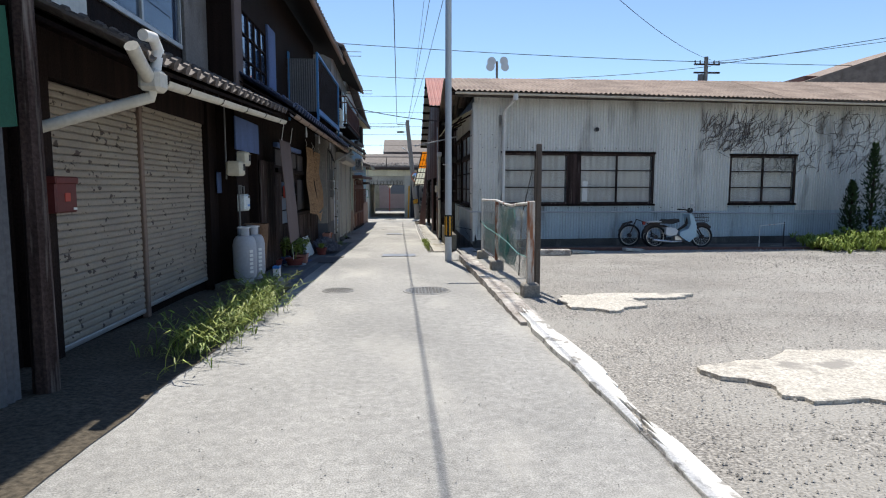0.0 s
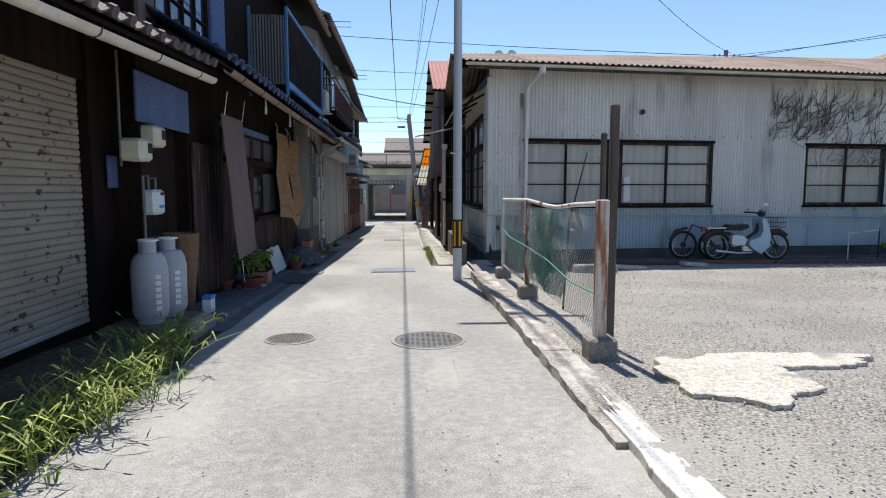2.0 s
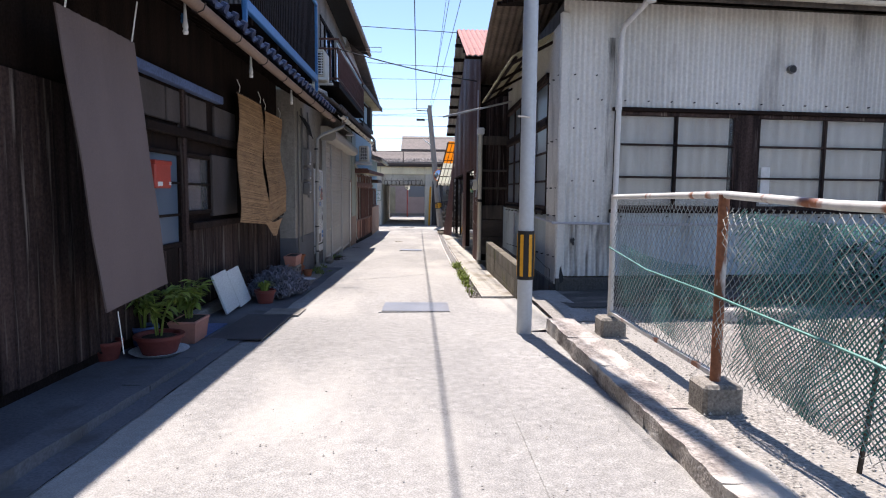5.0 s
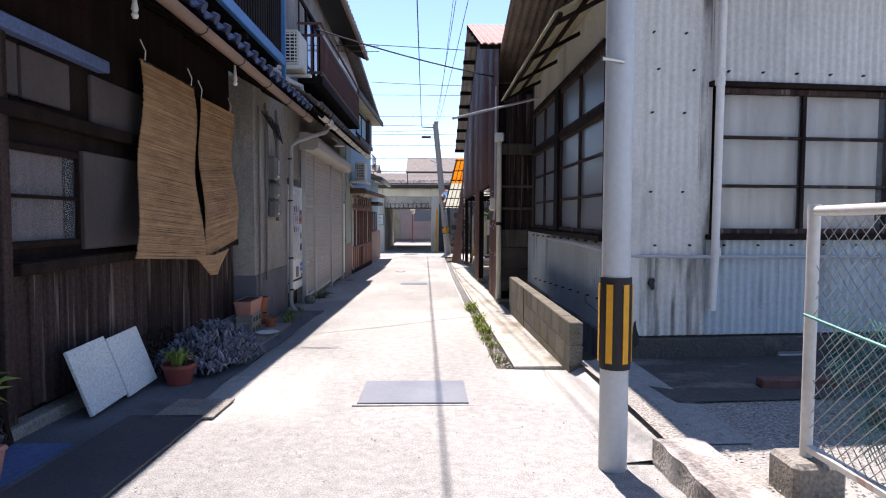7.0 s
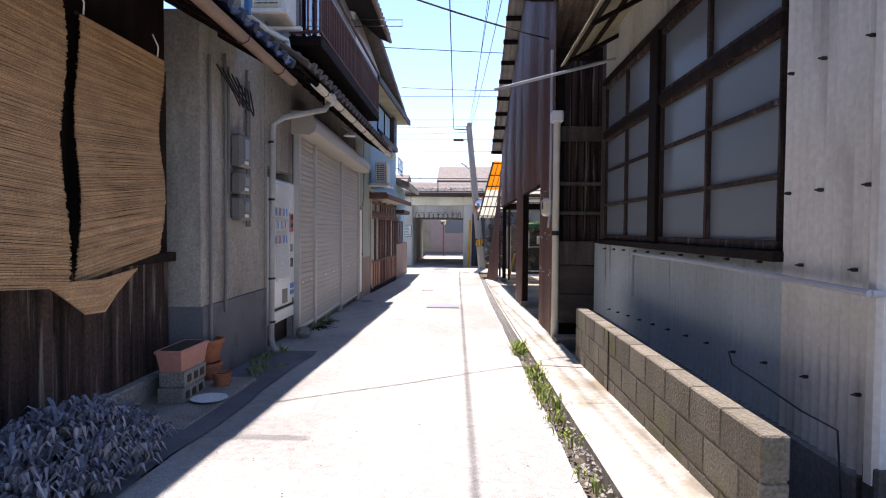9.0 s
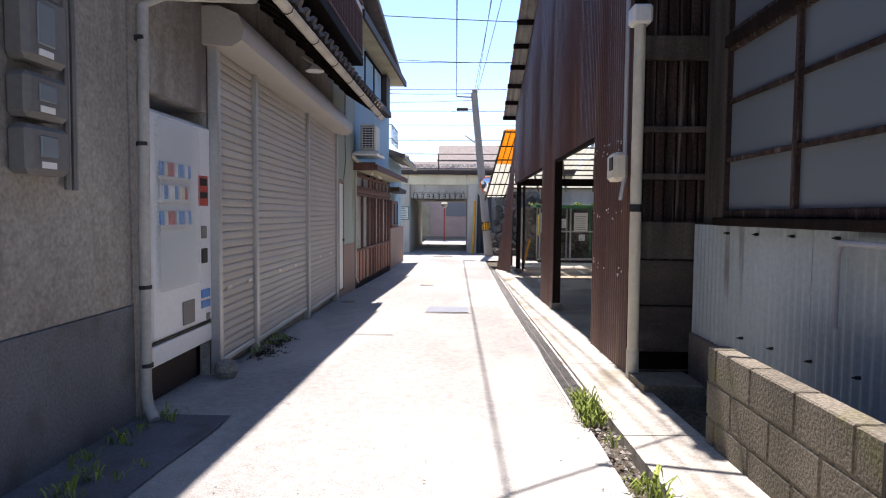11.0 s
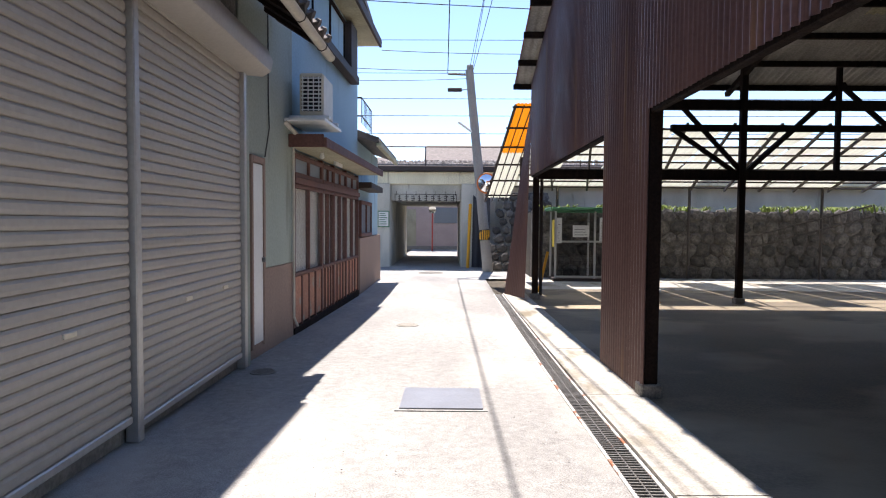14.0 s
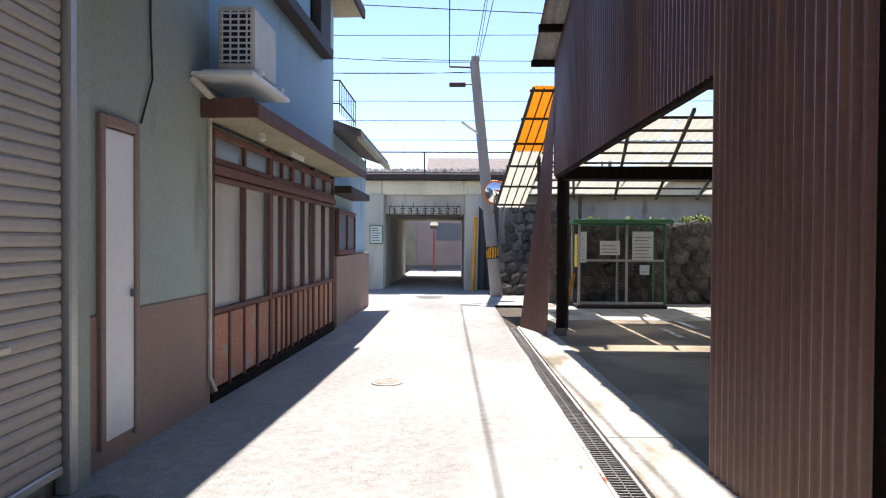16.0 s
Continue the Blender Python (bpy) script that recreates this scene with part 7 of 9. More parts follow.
part("collar", tube(geo(), [(1.2, 21.07, 0.82), (1.2, 21.07, 0.88)], 0.052, 12), "black", dp)
part("foot_pipe", tube(geo(), [(1.2, 21.06, -0.3), (1.2, 21.06, -0.56)], 0.05, 12), "pvc", dp, smooth=True)
part("hopper", cbox(geo(), 1.12, 1.28, 21.0, 21.16, 2.3, 2.45, 0.02), "pvc_white", dp)
em = thing("electric_meter", "cream electric meter box on the brown sheets", "electric meter", at=(1.12, 21.45, 1.05))
part("case", cbox(geo(), 1.06, 1.18, 21.24, 21.52, 1.08, 1.32, 0.03), "cream", em)
part("glass_window", cbox(geo(), 1.09, 1.15, 21.515, 21.528, 1.16, 1.26, 0.006), "pane", em)
part("glass_window", cbox(geo(), 1.052, 1.064, 21.28, 21.40, 1.17, 1.28, 0.006), "black", em, "dark meter window")
part("conduit", tube(geo(), [(1.15, 21.26, 3.3), (1.15, 21.26, 1.1), (1.13, 21.3, 0.92)], 0.018, 8), "gas_grey", em, smooth=True)
rod = thing("steel_rod", "grey rod reaching out over the lane", "rod", at=(0.9, 20.3, 2.9))
part("rod", tube(geo(), [(0.35, 20.6, 2.62), (1.9, 20.3, 2.95)], 0.02, 8), "gas_grey", rod)


# block wall, each block a piece
bw = thing("block_wall", "low mossy wall of grey concrete blocks", "wall", at=(1.26, 17.5, -0.5))
src = None
for r in range(3):
    z = -0.135 - r * 0.2
    y = 15.48
    k = 0
    while y < 19.5:
        l = 0.385 if not (r % 2 and k == 0) else 0.19
        l = min(l, 19.56 - y)
        ob = part("block", cbox(geo(), 1.2, 1.32, y, y + l, z, z + 0.19, 0.008), "block", bw)
        y += l + 0.012
        k += 1
part("mortar", cbox(geo(), 1.206, 1.314, 15.49, 19.55, -0.62, 0.045, 0.003), "block", bw)
part("pilaster_joint", cbox(geo(), 1.194, 1.2, 18.08, 18.10, -0.5, 0.05, 0.001), "black", bw)
stp = turned(thing("step_slab", "broken concrete step at the warehouse corner", "slab", at=(1.6, 15.3, -0.45)))
# The step's dark colour holds the corner's shade.
part("slab", rough_slab(geo(), 1.48, 2.6, 15.55, 15.9, lambda y: -0.6, lambda y: -0.33, 12, 6, 0.03, 4.0), "shade_mould", stp)
# Dark sheet over the gravel, painting in the shade before the warehouse.
turned(sheet("wall_foot_strip", 1.5, 23, 14.55, 15.95, lambda y: lot(y) + 0.016, "shade_mould", 40, 8, 0.025, label="dark sheet standing in for the shade along the warehouse foot", category="ground"))


# drain
def drain():
    t = thing("drain_grate", "long steel drain grating set in concrete edges", "drain", at=(0.66, 26, -0.7))
    frame_src = bar_src = None
    for k in range(13):
        y = 20.25 + k * 1.0
        sh = Matrix(((1, 0, 0, 0), (0, 1, 0, y), (0, (gz(y + 1) - gz(y)), 1, gz(y)), (0, 0, 0, 1)))
        g = geo()
        cbox(g, 0.565, 0.585, 0.0, 0.99, -0.03, 0.012, 0.003, sh), cbox(g, 0.735, 0.755, 0.0, 0.99, -0.03, 0.012, 0.003, sh)
        part("frame", g, "galv", t)
        g = geo()
        for j in range(26):
            cbox(g, 0.585, 0.735, 0.012 + j * 0.038, 0.026 + j * 0.038, -0.025, 0.006, 0.002, sh)
        cbox(g, 0.655, 0.665, 0.0, 0.99, -0.022, 0.004, 0.002, sh)
        part("grating", g, "iron", t)["kind"] = "stuff"
    return t


drain()
weeds("bright weeds in the open gutter", [(0.64, 17.4, 0.03, 0.45), (0.66, 18.7, 0.03, 0.4), (0.64, 20.0, 0.03, 0.1), (0.66, 20.3, 0.02, 0.08)], 26, 0.13, 0.012, "lime_leaf")
weeds("small weeds at the kerb", [(1.5, 8.6, 0.05, 0.5), (1.52, 10.2, 0.05, 0.4)], 12, 0.07, 0.01, "leaf")
pebbles("dirt and chips in the open gutter", 900, (0.5, 0.78, 15.8, 20.2), lambda y: gz(y) - 0.02, 0.006, 0.025)
plain_wall("gutter_bed", [(0.5, 0.8, 15.7, 20.3, -0.9, -0.58)], "earth", "earth bed of the open gutter", "gutter")


# covers in the lane
def cover(name, label, cx, cy, r, material):
    t = thing(name, label, "manhole cover", at=(cx, cy, gz(cy)))
    z = gz(cy) + 0.007
    part("ring", lathe(geo(), cx, cy, [(r * 1.12, z - 0.03), (r * 1.12, z + 0.004), (r * 1.02, z + 0.005), (r * 1.02, z - 0.02)], 32), "road", t)
    part("lid", lathe(geo(), cx, cy, [(r, z - 0.02), (r, z + 0.004), (r * 0.9, z + 0.006), (0.01, z + 0.006)], 32), material, t)
    g = geo()
    for i in range(-5, 6):
        for j in range(-5, 6):
            x, y = i * r * 0.16, j * r * 0.16
            if math.hypot(x, y) < r * 0.85:
                cbox(g, cx + x - r * 0.05, cx + x + r * 0.05, cy + y - r * 0.05, cy + y + r * 0.05, z + 0.004, z + 0.011, 0.002)
    part("studs", g, material, t)["kind"] = "stuff"
    return t


cover("manhole_cover", "round cast-iron manhole cover in the lane", 0.32, 8.8, 0.31, "iron")
cover("manhole_cover", "small round cast-iron manhole cover in the lane", -0.98, 8.92, 0.21, "iron")
cover("manhole_cover", "small round cover in a pale ring near the shop shutters", -2.12, 26.3, 0.11, "iron")
cover("manhole_cover", "small round cover in the lane", -0.95, 29.2, 0.14, "strip")
cover("manhole_cover", "round cover before the bridge", -0.9, 38.6, 0.35, "iron")
for x0, x1, y0, y1 in ((-0.54, 0.27, 14.62, 15.28), (-0.73, -0.10, 25.1, 25.72)):
    t = thing("steel_cover", "rectangular smooth steel cover in the lane", "drain cover", "steel covers", at=((x0 + x1) / 2, y0, gz(y0)))
    z0, z1 = gz(y0) + 0.012, gz(y1) + 0.012
    for nm, d, zz, mt in (("surround", 0.035, -0.006, "road"), ("plate", 0.0, 0.004, "plate")):
        vs = [(x0 - d, y0 - d, z0 + zz), (x1 + d, y0 - d, z0 + zz), (x1 + d, y1 + d, z1 + zz), (x0 - d, y1 + d, z1 + zz)]
        part(nm, add(geo(), vs + [(x, y, z - 0.02) for x, y, z in vs], [(0, 1, 2, 3), (4, 7, 6, 5), (0, 4, 5, 1), (1, 5, 6, 2), (2, 6, 7, 3), (3, 7, 4, 0)]), mt, t)


# scooter
def wheel(g_unused, name, cx, cz, y, r, t):
    n = 28
    g = geo()
    vs = [(cx + (r - 0.03 + 0.03 * math.cos(b)) * math.cos(a), y + 0.03 * math.sin(b), cz + (r - 0.03 + 0.03 * math.cos(b)) * math.sin(a)) for a in [2 * math.pi * i / n for i in range(n)] for b in [2 * math.pi * j / 8 for j in range(8)]]
    fs = [(i * 8 + j, i * 8 + (j + 1) % 8, ((i + 1) % n) * 8 + (j + 1) % 8, ((i + 1) % n) * 8 + j) for i in range(n) for j in range(8)]
    wl = part("wheel", tube(geo(), [(cx, y - 0.05, cz), (cx, y + 0.05, cz)], 0.05, 12), "steel_dark", t)
    part("tyre", add(g, vs, fs), "rubber", wl, smooth=True)
    part("rim", tube(geo(), [(cx + (r - 0.065) * math.cos(2 * math.pi * i / 24), y, cz + (r - 0.065) * math.sin(2 * math.pi * i / 24)) for i in range(25)], 0.012, 6), "chrome", wl)
    g = geo()
    for i in range(18):
        a = 2 * math.pi * i / 18
        tube(g, [(cx + 0.04 * math.cos(a), y + 0.03 * (-1) ** i, cz + 0.04 * math.sin(a)), (cx + (r - 0.065) * math.cos(a + 0.2), y, cz + (r - 0.065) * math.sin(a + 0.2))], 0.0025, 3, False)
    part("spokes", g, "chrome", wl)["kind"] = "stuff"


def scooter():
    y, z = 15.2, lot(15.2)
    t = thing("scooter", "pale blue step-through motorbike parked by the wall", "motorbike", at=(7, y, z))
    wheel(None, "rear", 6.40, z + 0.29, y, 0.29, t), wheel(None, "front", 7.62, z + 0.29, y, 0.29, t)
    part("leg_shield", prism(geo(), [(7.22, z + 0.16), (7.38, z + 0.30), (7.40, z + 0.55), (7.32, z + 0.80), (7.24, z + 0.88), (7.20, z + 0.86), (7.24, z + 0.62), (7.18, z + 0.50), (6.98, z + 0.42), (6.96, z + 0.34), (7.08, z + 0.24)], "y", y - 0.19, y + 0.19), "scooter_blue", t)
    part("side_cover", prism(geo(), [(6.62, z + 0.36), (6.72, z + 0.32), (6.9, z + 0.34), (6.95, z + 0.45), (6.86, z + 0.52), (6.64, z + 0.54)], "y", y - 0.14, y + 0.14), "white", t)
    part("seat", prism(geo(), [(6.52, z + 0.68), (6.60, z + 0.74), (6.78, z + 0.73), (6.96, z + 0.75), (6.98, z + 0.68), (6.8, z + 0.62), (6.56, z + 0.63)], "y", y - 0.12, y + 0.12), "black", t, "black seat")
    part("frame", tube(geo(), [(6.3, y, z + 0.58), (6.62, y, z + 0.56), (6.95, y, z + 0.42), (7.2, y, z + 0.6), (7.26, y, z + 0.85)], 0.035, 8), "steel_dark", t)
    part("rear_fender", tube(geo(), [(6.12, y, z + 0.38), (6.16, y, z + 0.52), (6.3, y, z + 0.62), (6.5, y, z + 0.60)], [0.05, 0.06, 0.06, 0.05], 8), "steel_dark", t, smooth=True)
    part("rack", cbox(geo(), 6.12, 6.52, y - 0.11, y + 0.11, z + 0.66, z + 0.69), "chrome", t)
    part("engine", cbox(geo(), 6.86, 7.16, y - 0.1, y + 0.1, z + 0.18, z + 0.34, 0.03), "chrome", t)
    part("exhaust", tube(geo(), [(7.05, y - 0.14, z + 0.18), (6.75, y - 0.15, z + 0.17), (6.28, y - 0.16, z + 0.22)], [0.018, 0.03, 0.038], 10), "chrome", t, smooth=True)
    part("front_fender", tube(geo(), [(7.42, y, z + 0.48), (7.52, y, z + 0.60), (7.68, y, z + 0.61), (7.84, y, z + 0.52)], [0.04, 0.055, 0.055, 0.04], 8), "steel_dark", t, smooth=True)
    for s in (-0.07, 0.07):
        part("fork", tube(geo(), [(7.30, y + s, z + 0.86), (7.46, y + s, z + 0.55), (7.62, y + s, z + 0.29)], 0.018, 8), "steel_dark", t)
    part("handlebar", tube(geo(), [(7.10, y - 0.30, z + 0.98), (7.22, y - 0.15, z + 0.98), (7.24, y, z + 0.96), (7.22, y + 0.15, z + 0.98), (7.10, y + 0.30, z + 0.98)], 0.016, 8), "black", t)
    part("headlight", lathe(geo(), 7.29, y, [(0.03, z + 0.90), (0.07, z + 0.92), (0.075, z + 0.98), (0.05, z + 1.02)], 14), "black", t, smooth=True)
    part("mirror", tube(geo(), [(7.2, y - 0.2, z + 0.99), (7.22, y - 0.24, z + 1.14)], 0.007, 5), "chrome", t)
    part("mirror_head", cbox(geo(), 7.16, 7.27, y - 0.26, y - 0.24, z + 1.12, z + 1.19, 0.02), "chrome", t)
    g = geo()
    for k in range(7):
        x = 7.42 + k * 0.05
        tube(g, [(x, y - 0.13, z + 0.68), (x, y - 0.14, z + 0.88)], 0.004, 4), tube(g, [(x, y + 0.13, z + 0.68), (x, y + 0.14, z + 0.88)], 0.004, 4)
    for zz in (0.69, 0.78, 0.88):
        tube(g, [(7.42, y - 0.14, z + zz), (7.74, y - 0.14, z + zz), (7.74, y + 0.14, z + zz), (7.42, y + 0.14, z + zz), (7.42, y - 0.14, z + zz)], 0.005, 4)
    part("basket", g, "steel_dark", t, "dark wire basket")
    part("tail_lamp", cbox(geo(), 6.06, 6.12, y - 0.05, y + 0.05, z + 0.60, z + 0.68, 0.01), "red", t)
    return t


scooter()
b2 = thing("bicycle", "old dark bicycle leaning by the wall", "bicycle", at=(5.85, 15.6, lot(15.6)))
wheel(None, "front", 5.88, lot(15.6) + 0.30, 15.62, 0.30, b2)
part("frame", tube(geo(), [(5.88, 15.62, lot(15.6) + 0.3), (6.05, 15.6, lot(15.6) + 0.72), (6.35, 15.6, lot(15.6) + 0.62), (6.5, 15.6, lot(15.6) + 0.3)], 0.018, 6), "steel_dark", b2)
part("fender", tube(geo(), [(5.6, 15.62, lot(15.6) + 0.4), (5.72, 15.62, lot(15.6) + 0.6), (5.95, 15.62, lot(15.6) + 0.66)], 0.03, 6), "steel_dark", b2)
wheel(None, "rear", 6.5, lot(15.6) + 0.30, 15.62, 0.30, b2)
fr = thing("pipe_frame", "thin white pipe stand on the gravel", "stand", at=(9.5, 15.2, lot(15.2)))
part("pipe", tube(geo(), [(9.17, 15.2, lot(15)), (9.17, 15.2, 0.27), (9.82, 15.2, 0.33)], 0.014, 6), "galv", fr)
part("pipe", tube(geo(), [(9.82, 15.2, lot(15)), (9.82, 15.2, 0.36)], 0.014, 6), "steel_dark", fr)


def creeper():
    g = geo()
    for _ in range(420):
        x, z = random.uniform(9.2, 15.5), random.uniform(1.6, 3.3)
        if random.random() < 0.3:
            x, z = random.uniform(8.0, 9.5), random.uniform(2.2, 3.0)
        a = random.choice((random.gauss(0.5, 0.4), random.gauss(1.2, 0.5)))
        pts = []
        for k in range(7):
            pts.append((x, 15.955 + random.uniform(-0.006, 0.004), z))
            x, z = x + 0.09 * math.cos(a), z + 0.09 * math.sin(a)
            a += random.gauss(0, 0.35)
            if z > 3.45:
                break
        if len(pts) > 1:
            tube(g, pts, [0.008 - 0.0009 * i for i in range(len(pts))], 4, False)
    ob = part("creeper", g, "vine")
    return turned(tagged(ob, "dry leafless creeper stems on the grey cladding", "creeper", "", "stuff"))


creeper()


def conifer(x, y, h, r):
    t = thing("conifer", "dark narrow conifer beside the warehouse", "tree", "conifers", at=(x, y, lot(y)))
    part("trunk", tube(geo(), [(x, y, lot(y) - 0.05), (x + 0.02, y, h * 0.9)], [0.05, 0.012], 7), "board", t)
    g = geo()
    for _ in range(1500):
        f = random.random() ** 0.8
        a, q = random.uniform(0, 6.283), r * (1 - f) ** 0.6 * random.uniform(0.3, 1.15) * (1 + 0.4 * noise.noise((f * 6, random.random(), x)))
        p = Vector((x + q * math.cos(a), y + q * math.sin(a), lot(y) + 0.1 + (h - lot(y)) * f))
        d = Vector((math.cos(a) * 0.6, math.sin(a) * 0.6, random.uniform(-0.2, 1.0))) * 0.10
        s = Vector((-math.sin(a), math.cos(a), 0)) * 0.018
        add(g, [p - s, p + s, p + d * 0.6 + s * 1.3, p + d, p + d * 0.6 - s * 1.3], [(0, 1, 2, 3, 4)])
    part("crown", g, "dark_leaf", t)
    return t


for x, y, h, r in ((11.75, 15.4, 1.3, 0.3), (12.35, 15.45, 2.3, 0.38), (12.95, 15.4, 1.9, 0.4), (13.6, 15.3, 2.2, 0.45)):
    conifer(x, y, h, r)
g = geo()
for _ in range(700):
    x, y = random.uniform(10.0, 14.5), random.gauss(14.3, 0.5)
    leaf_tuft(g, x, y, lot(y) + random.uniform(0, 0.5) * (0.3 + 0.7 * min(1, (x - 10) / 2)), 6, 0.2, 1.0, 0.035, 0.8)
tagged(part("weeds", g, "lime_leaf"), "bright yellow-green weeds at the lot's end", "weeds", "", "stuff")


# ---- blue house details ----
def bh(g, *b):
    return cbox(g, *b, 0.006, BH)


door = thing("side_door", "narrow plain white door in a brown frame", "door", at=(-2.4, 27.0, -0.6))
part("leaf", bh(geo(), -0.02, 0.02, 0.30, 0.62, -0.58, 1.32), "white", door)
for a, b in ((0.25, 0.30), (0.62, 0.67)):
    part("frame", bh(geo(), -0.02, 0.035, a, b, -0.62, 1.40), "dado", door)
part("frame", bh(geo(), -0.02, 0.035, 0.30, 0.62, 1.33, 1.40), "dado", door)
part("knob", bh(geo(), 0.02, 0.06, 0.57, 0.60, 0.28, 0.33), "grey_case", door)
front = thing("shop_front", "red-brown wooden shop front with tall panes and peeling panels", "shop front", at=(-2.35, 30.6, -0.7))
part("back", bh(geo(), -0.5, -0.07, 1.8, 6.35, -0.8, 1.66), "curtain", front, "pale cloth behind the glass")
bays = [(1.86, 3.30), (3.36, 4.10), (4.16, 5.10), (5.16, 6.28)]
for a, b in bays:
    window(front, 0.0, a, b, 0.0, 1.20, 2, 1, "redwood", "pane_clear", 0.036, "", BH)
    window(front, 0.0, a, b, 1.29, 1.60, 2, 1, "redwood", "pane", 0.05, "", BH)
    n = 4
    for k in range(n):
        y0, y1 = a + (b - a) * k / n + 0.02, a + (b - a) * (k + 1) / n - 0.02
        part("lower_panel", bh(geo(), -0.03, -0.005 + random.uniform(-0.006, 0.006), y0, y1, gz(30) + 0.12, -0.01), "peel", front, "peeling pink panel")
        part("panel_batten", bh(geo(), -0.03, 0.012, a + (b - a) * k / n - 0.018, a + (b - a) * k / n + 0.018, gz(30) + 0.08, -0.01), "redwood", front)
for y in (1.83, 3.33, 4.13, 5.13, 6.31):
    part("post", bh(geo(), -0.06, 0.012, y - 0.028, y + 0.028, gz(30) - 0.02, 1.64), "redwood", front)
part("transom", bh(geo(), -0.05, 0.04, 1.8, 6.35, 1.21, 1.29), "redwood", front)
part("base_rail", bh(geo(), -0.06, 0.02, 1.8, 6.35, gz(30) - 0.05, gz(30) + 0.10), "oldwood", front)
can = thing("canopy", "thin brown canopy over the shop front", "canopy", at=(-2.2, 30.6, 1.66))
part("slab", bh(geo(), -0.05, 0.46, 1.65, 6.5, 1.66, 1.72), "cream_sheet", can)
part("fascia", bh(geo(), 0.44, 0.48, 1.63, 6.52, 1.64, 1.76), "redwood", can)
part("end_board", bh(geo(), 0.0, 0.44, 1.62, 1.66, 1.64, 1.80), "redwood", can)
lp = thing("canopy_lamp", "small bare lamp holder under the canopy", "lamp", at=(-2.2, 29.2, 1.6))
part("holder", lathe(geo(), -2.12, 29.0, [(0.02, 1.58), (0.035, 1.60), (0.025, 1.66)], 10), "white", lp, smooth=True)
tl = thing("tube_lamp", "short white tube lamp under the canopy", "lamp", at=(-2.2, 30.6, 1.6))
part("tube", bh(geo(), 0.12, 0.16, 3.6, 4.1, 1.60, 1.66), "white", tl)
ac_unit(-2.08, 28.18, 2.03, "cream outdoor air conditioner on wall brackets")
part("shelf", bh(geo(), 0.0, 0.5, 1.45, 2.4, 1.93, 1.97), "white", thing("shelf_bracket", "white bracket shelf under the air conditioner", "bracket", at=(-2.2, 28.2, 1.9)))
cp2 = thing("drain_pipe", "thin pale pipe beside the shop front", "pipe", at=(-2.36, 28.3, -0.6))
part("pipe", tube(geo(), [BH @ Vector((0.03, 1.74, 1.75)), BH @ Vector((0.03, 1.74, -0.5)), BH @ Vector((0.08, 1.74, -0.62))], 0.016, 7), "pvc", cp2)
part("pipe", tube(geo(), [BH @ Vector((0.01, 1.45, 1.92)), BH @ Vector((0.06, 1.5, 1.86)), BH @ Vector((0.1, 1.72, 1.78))], 0.03, 7), "pvc", cp2)
cw = thing("wall_cable", "thin black cable down the green wall", "cable", at=(-2.36, 27.3, 1.3))
part("cable", tube(geo(), [BH @ Vector(p) for p in ((0.01, 0.85, 4.0), (0.012, 0.84, 2.1), (0.015, 0.86, 1.75), (0.012, 0.72, 1.42))], 0.007, 5), "cable", cw)
window(thing("window", "dark upstairs window of the blue house", "window", at=(-2.35, 30.5, 3.6)), 0.0, 2.8, 5.0, 3.52, 4.28, 2, 1, "oldwood", "glass_blue", 0.05, "", BH)
hd = thing("window_hood", "dark shutter box under the upstairs window", "window box", at=(-2.2, 30.6, 3.3))
part("box", bh(geo(), 0.0, 0.16, 2.6, 5.6, 3.28, 3.42), "steel_dark", hd)
part("shutter_case", bh(geo(), 0.0, 0.12, 5.05, 5.6, 3.44, 4.28), "steel_dark", hd)
ev = thing("eave", "pale soffit and dark tiled edge of the blue house roof", "eave", at=(-2.1, 30.4, 4.4))
part("soffit", bh(geo(), -0.3, 0.36, 0.8, 6.9, 4.36, 4.44), "cream_sheet", ev)
part("fascia", bh(geo(), 0.34, 0.39, 0.8, 6.92, 4.34, 4.50), "steel_dark", ev)
gbl = prism(geo(), [(0.0, 4.44), (6.6, 4.44), (0.4, 5.7), (0.0, 5.7)], "x", -0.4, -0.02)
part("gable_wall", (list(BH @ v for v in gbl[0]), gbl[1]), "white", ev, "pale gable wall")
rk = prism(geo(), [(0.3, 5.72), (6.9, 4.46), (6.9, 4.58), (0.3, 5.86)], "x", -0.9, 0.3)
part("rake_tiles", (list(BH @ v for v in rk[0]), rk[1]), "tile", ev, "dark tiled rake")


# ---- small house beyond ----
nb = thing("small_house", "small pale house with a tiled eave and a beige base", "house", at=(-2.5, 35, -0.8))
part("wall", cbox(geo(), -5.5, -2.28, 33.15, 36.8, 0.38, 2.4, 0.01), "blue_wall", nb)
part("base", cbox(geo(), -5.5, -2.2, 33.12, 36.8, -0.95, 0.38, 0.01), "dado", nb)
window(nb, -2.2, 33.2, 34.9, 0.40, 1.16, 2, 1, "redwood", "pane", 0.06)
part("hood", cbox(geo(), -2.3, -1.95, 33.0, 35.1, 1.40, 1.52, 0.01), "steel_dark", nb)
part("roof", prism(geo(), [(-1.8, 2.30), (-1.8, 2.42), (-4.0, 3.2), (-4.0, 3.05)], "y", 33.0, 37.0), "tile", nb)
part("gutter_box", cbox(geo(), -1.86, -1.76, 33.0, 37.0, 2.24, 2.34), "cream_sheet", nb)
for z in (2.9, 3.28):
    part("balcony_rail", tube(geo(), [(-3.0, 33.3, z), (-2.2, 33.3, z), (-2.2, 34.9, z)], 0.014, 6), "steel_dark", nb)
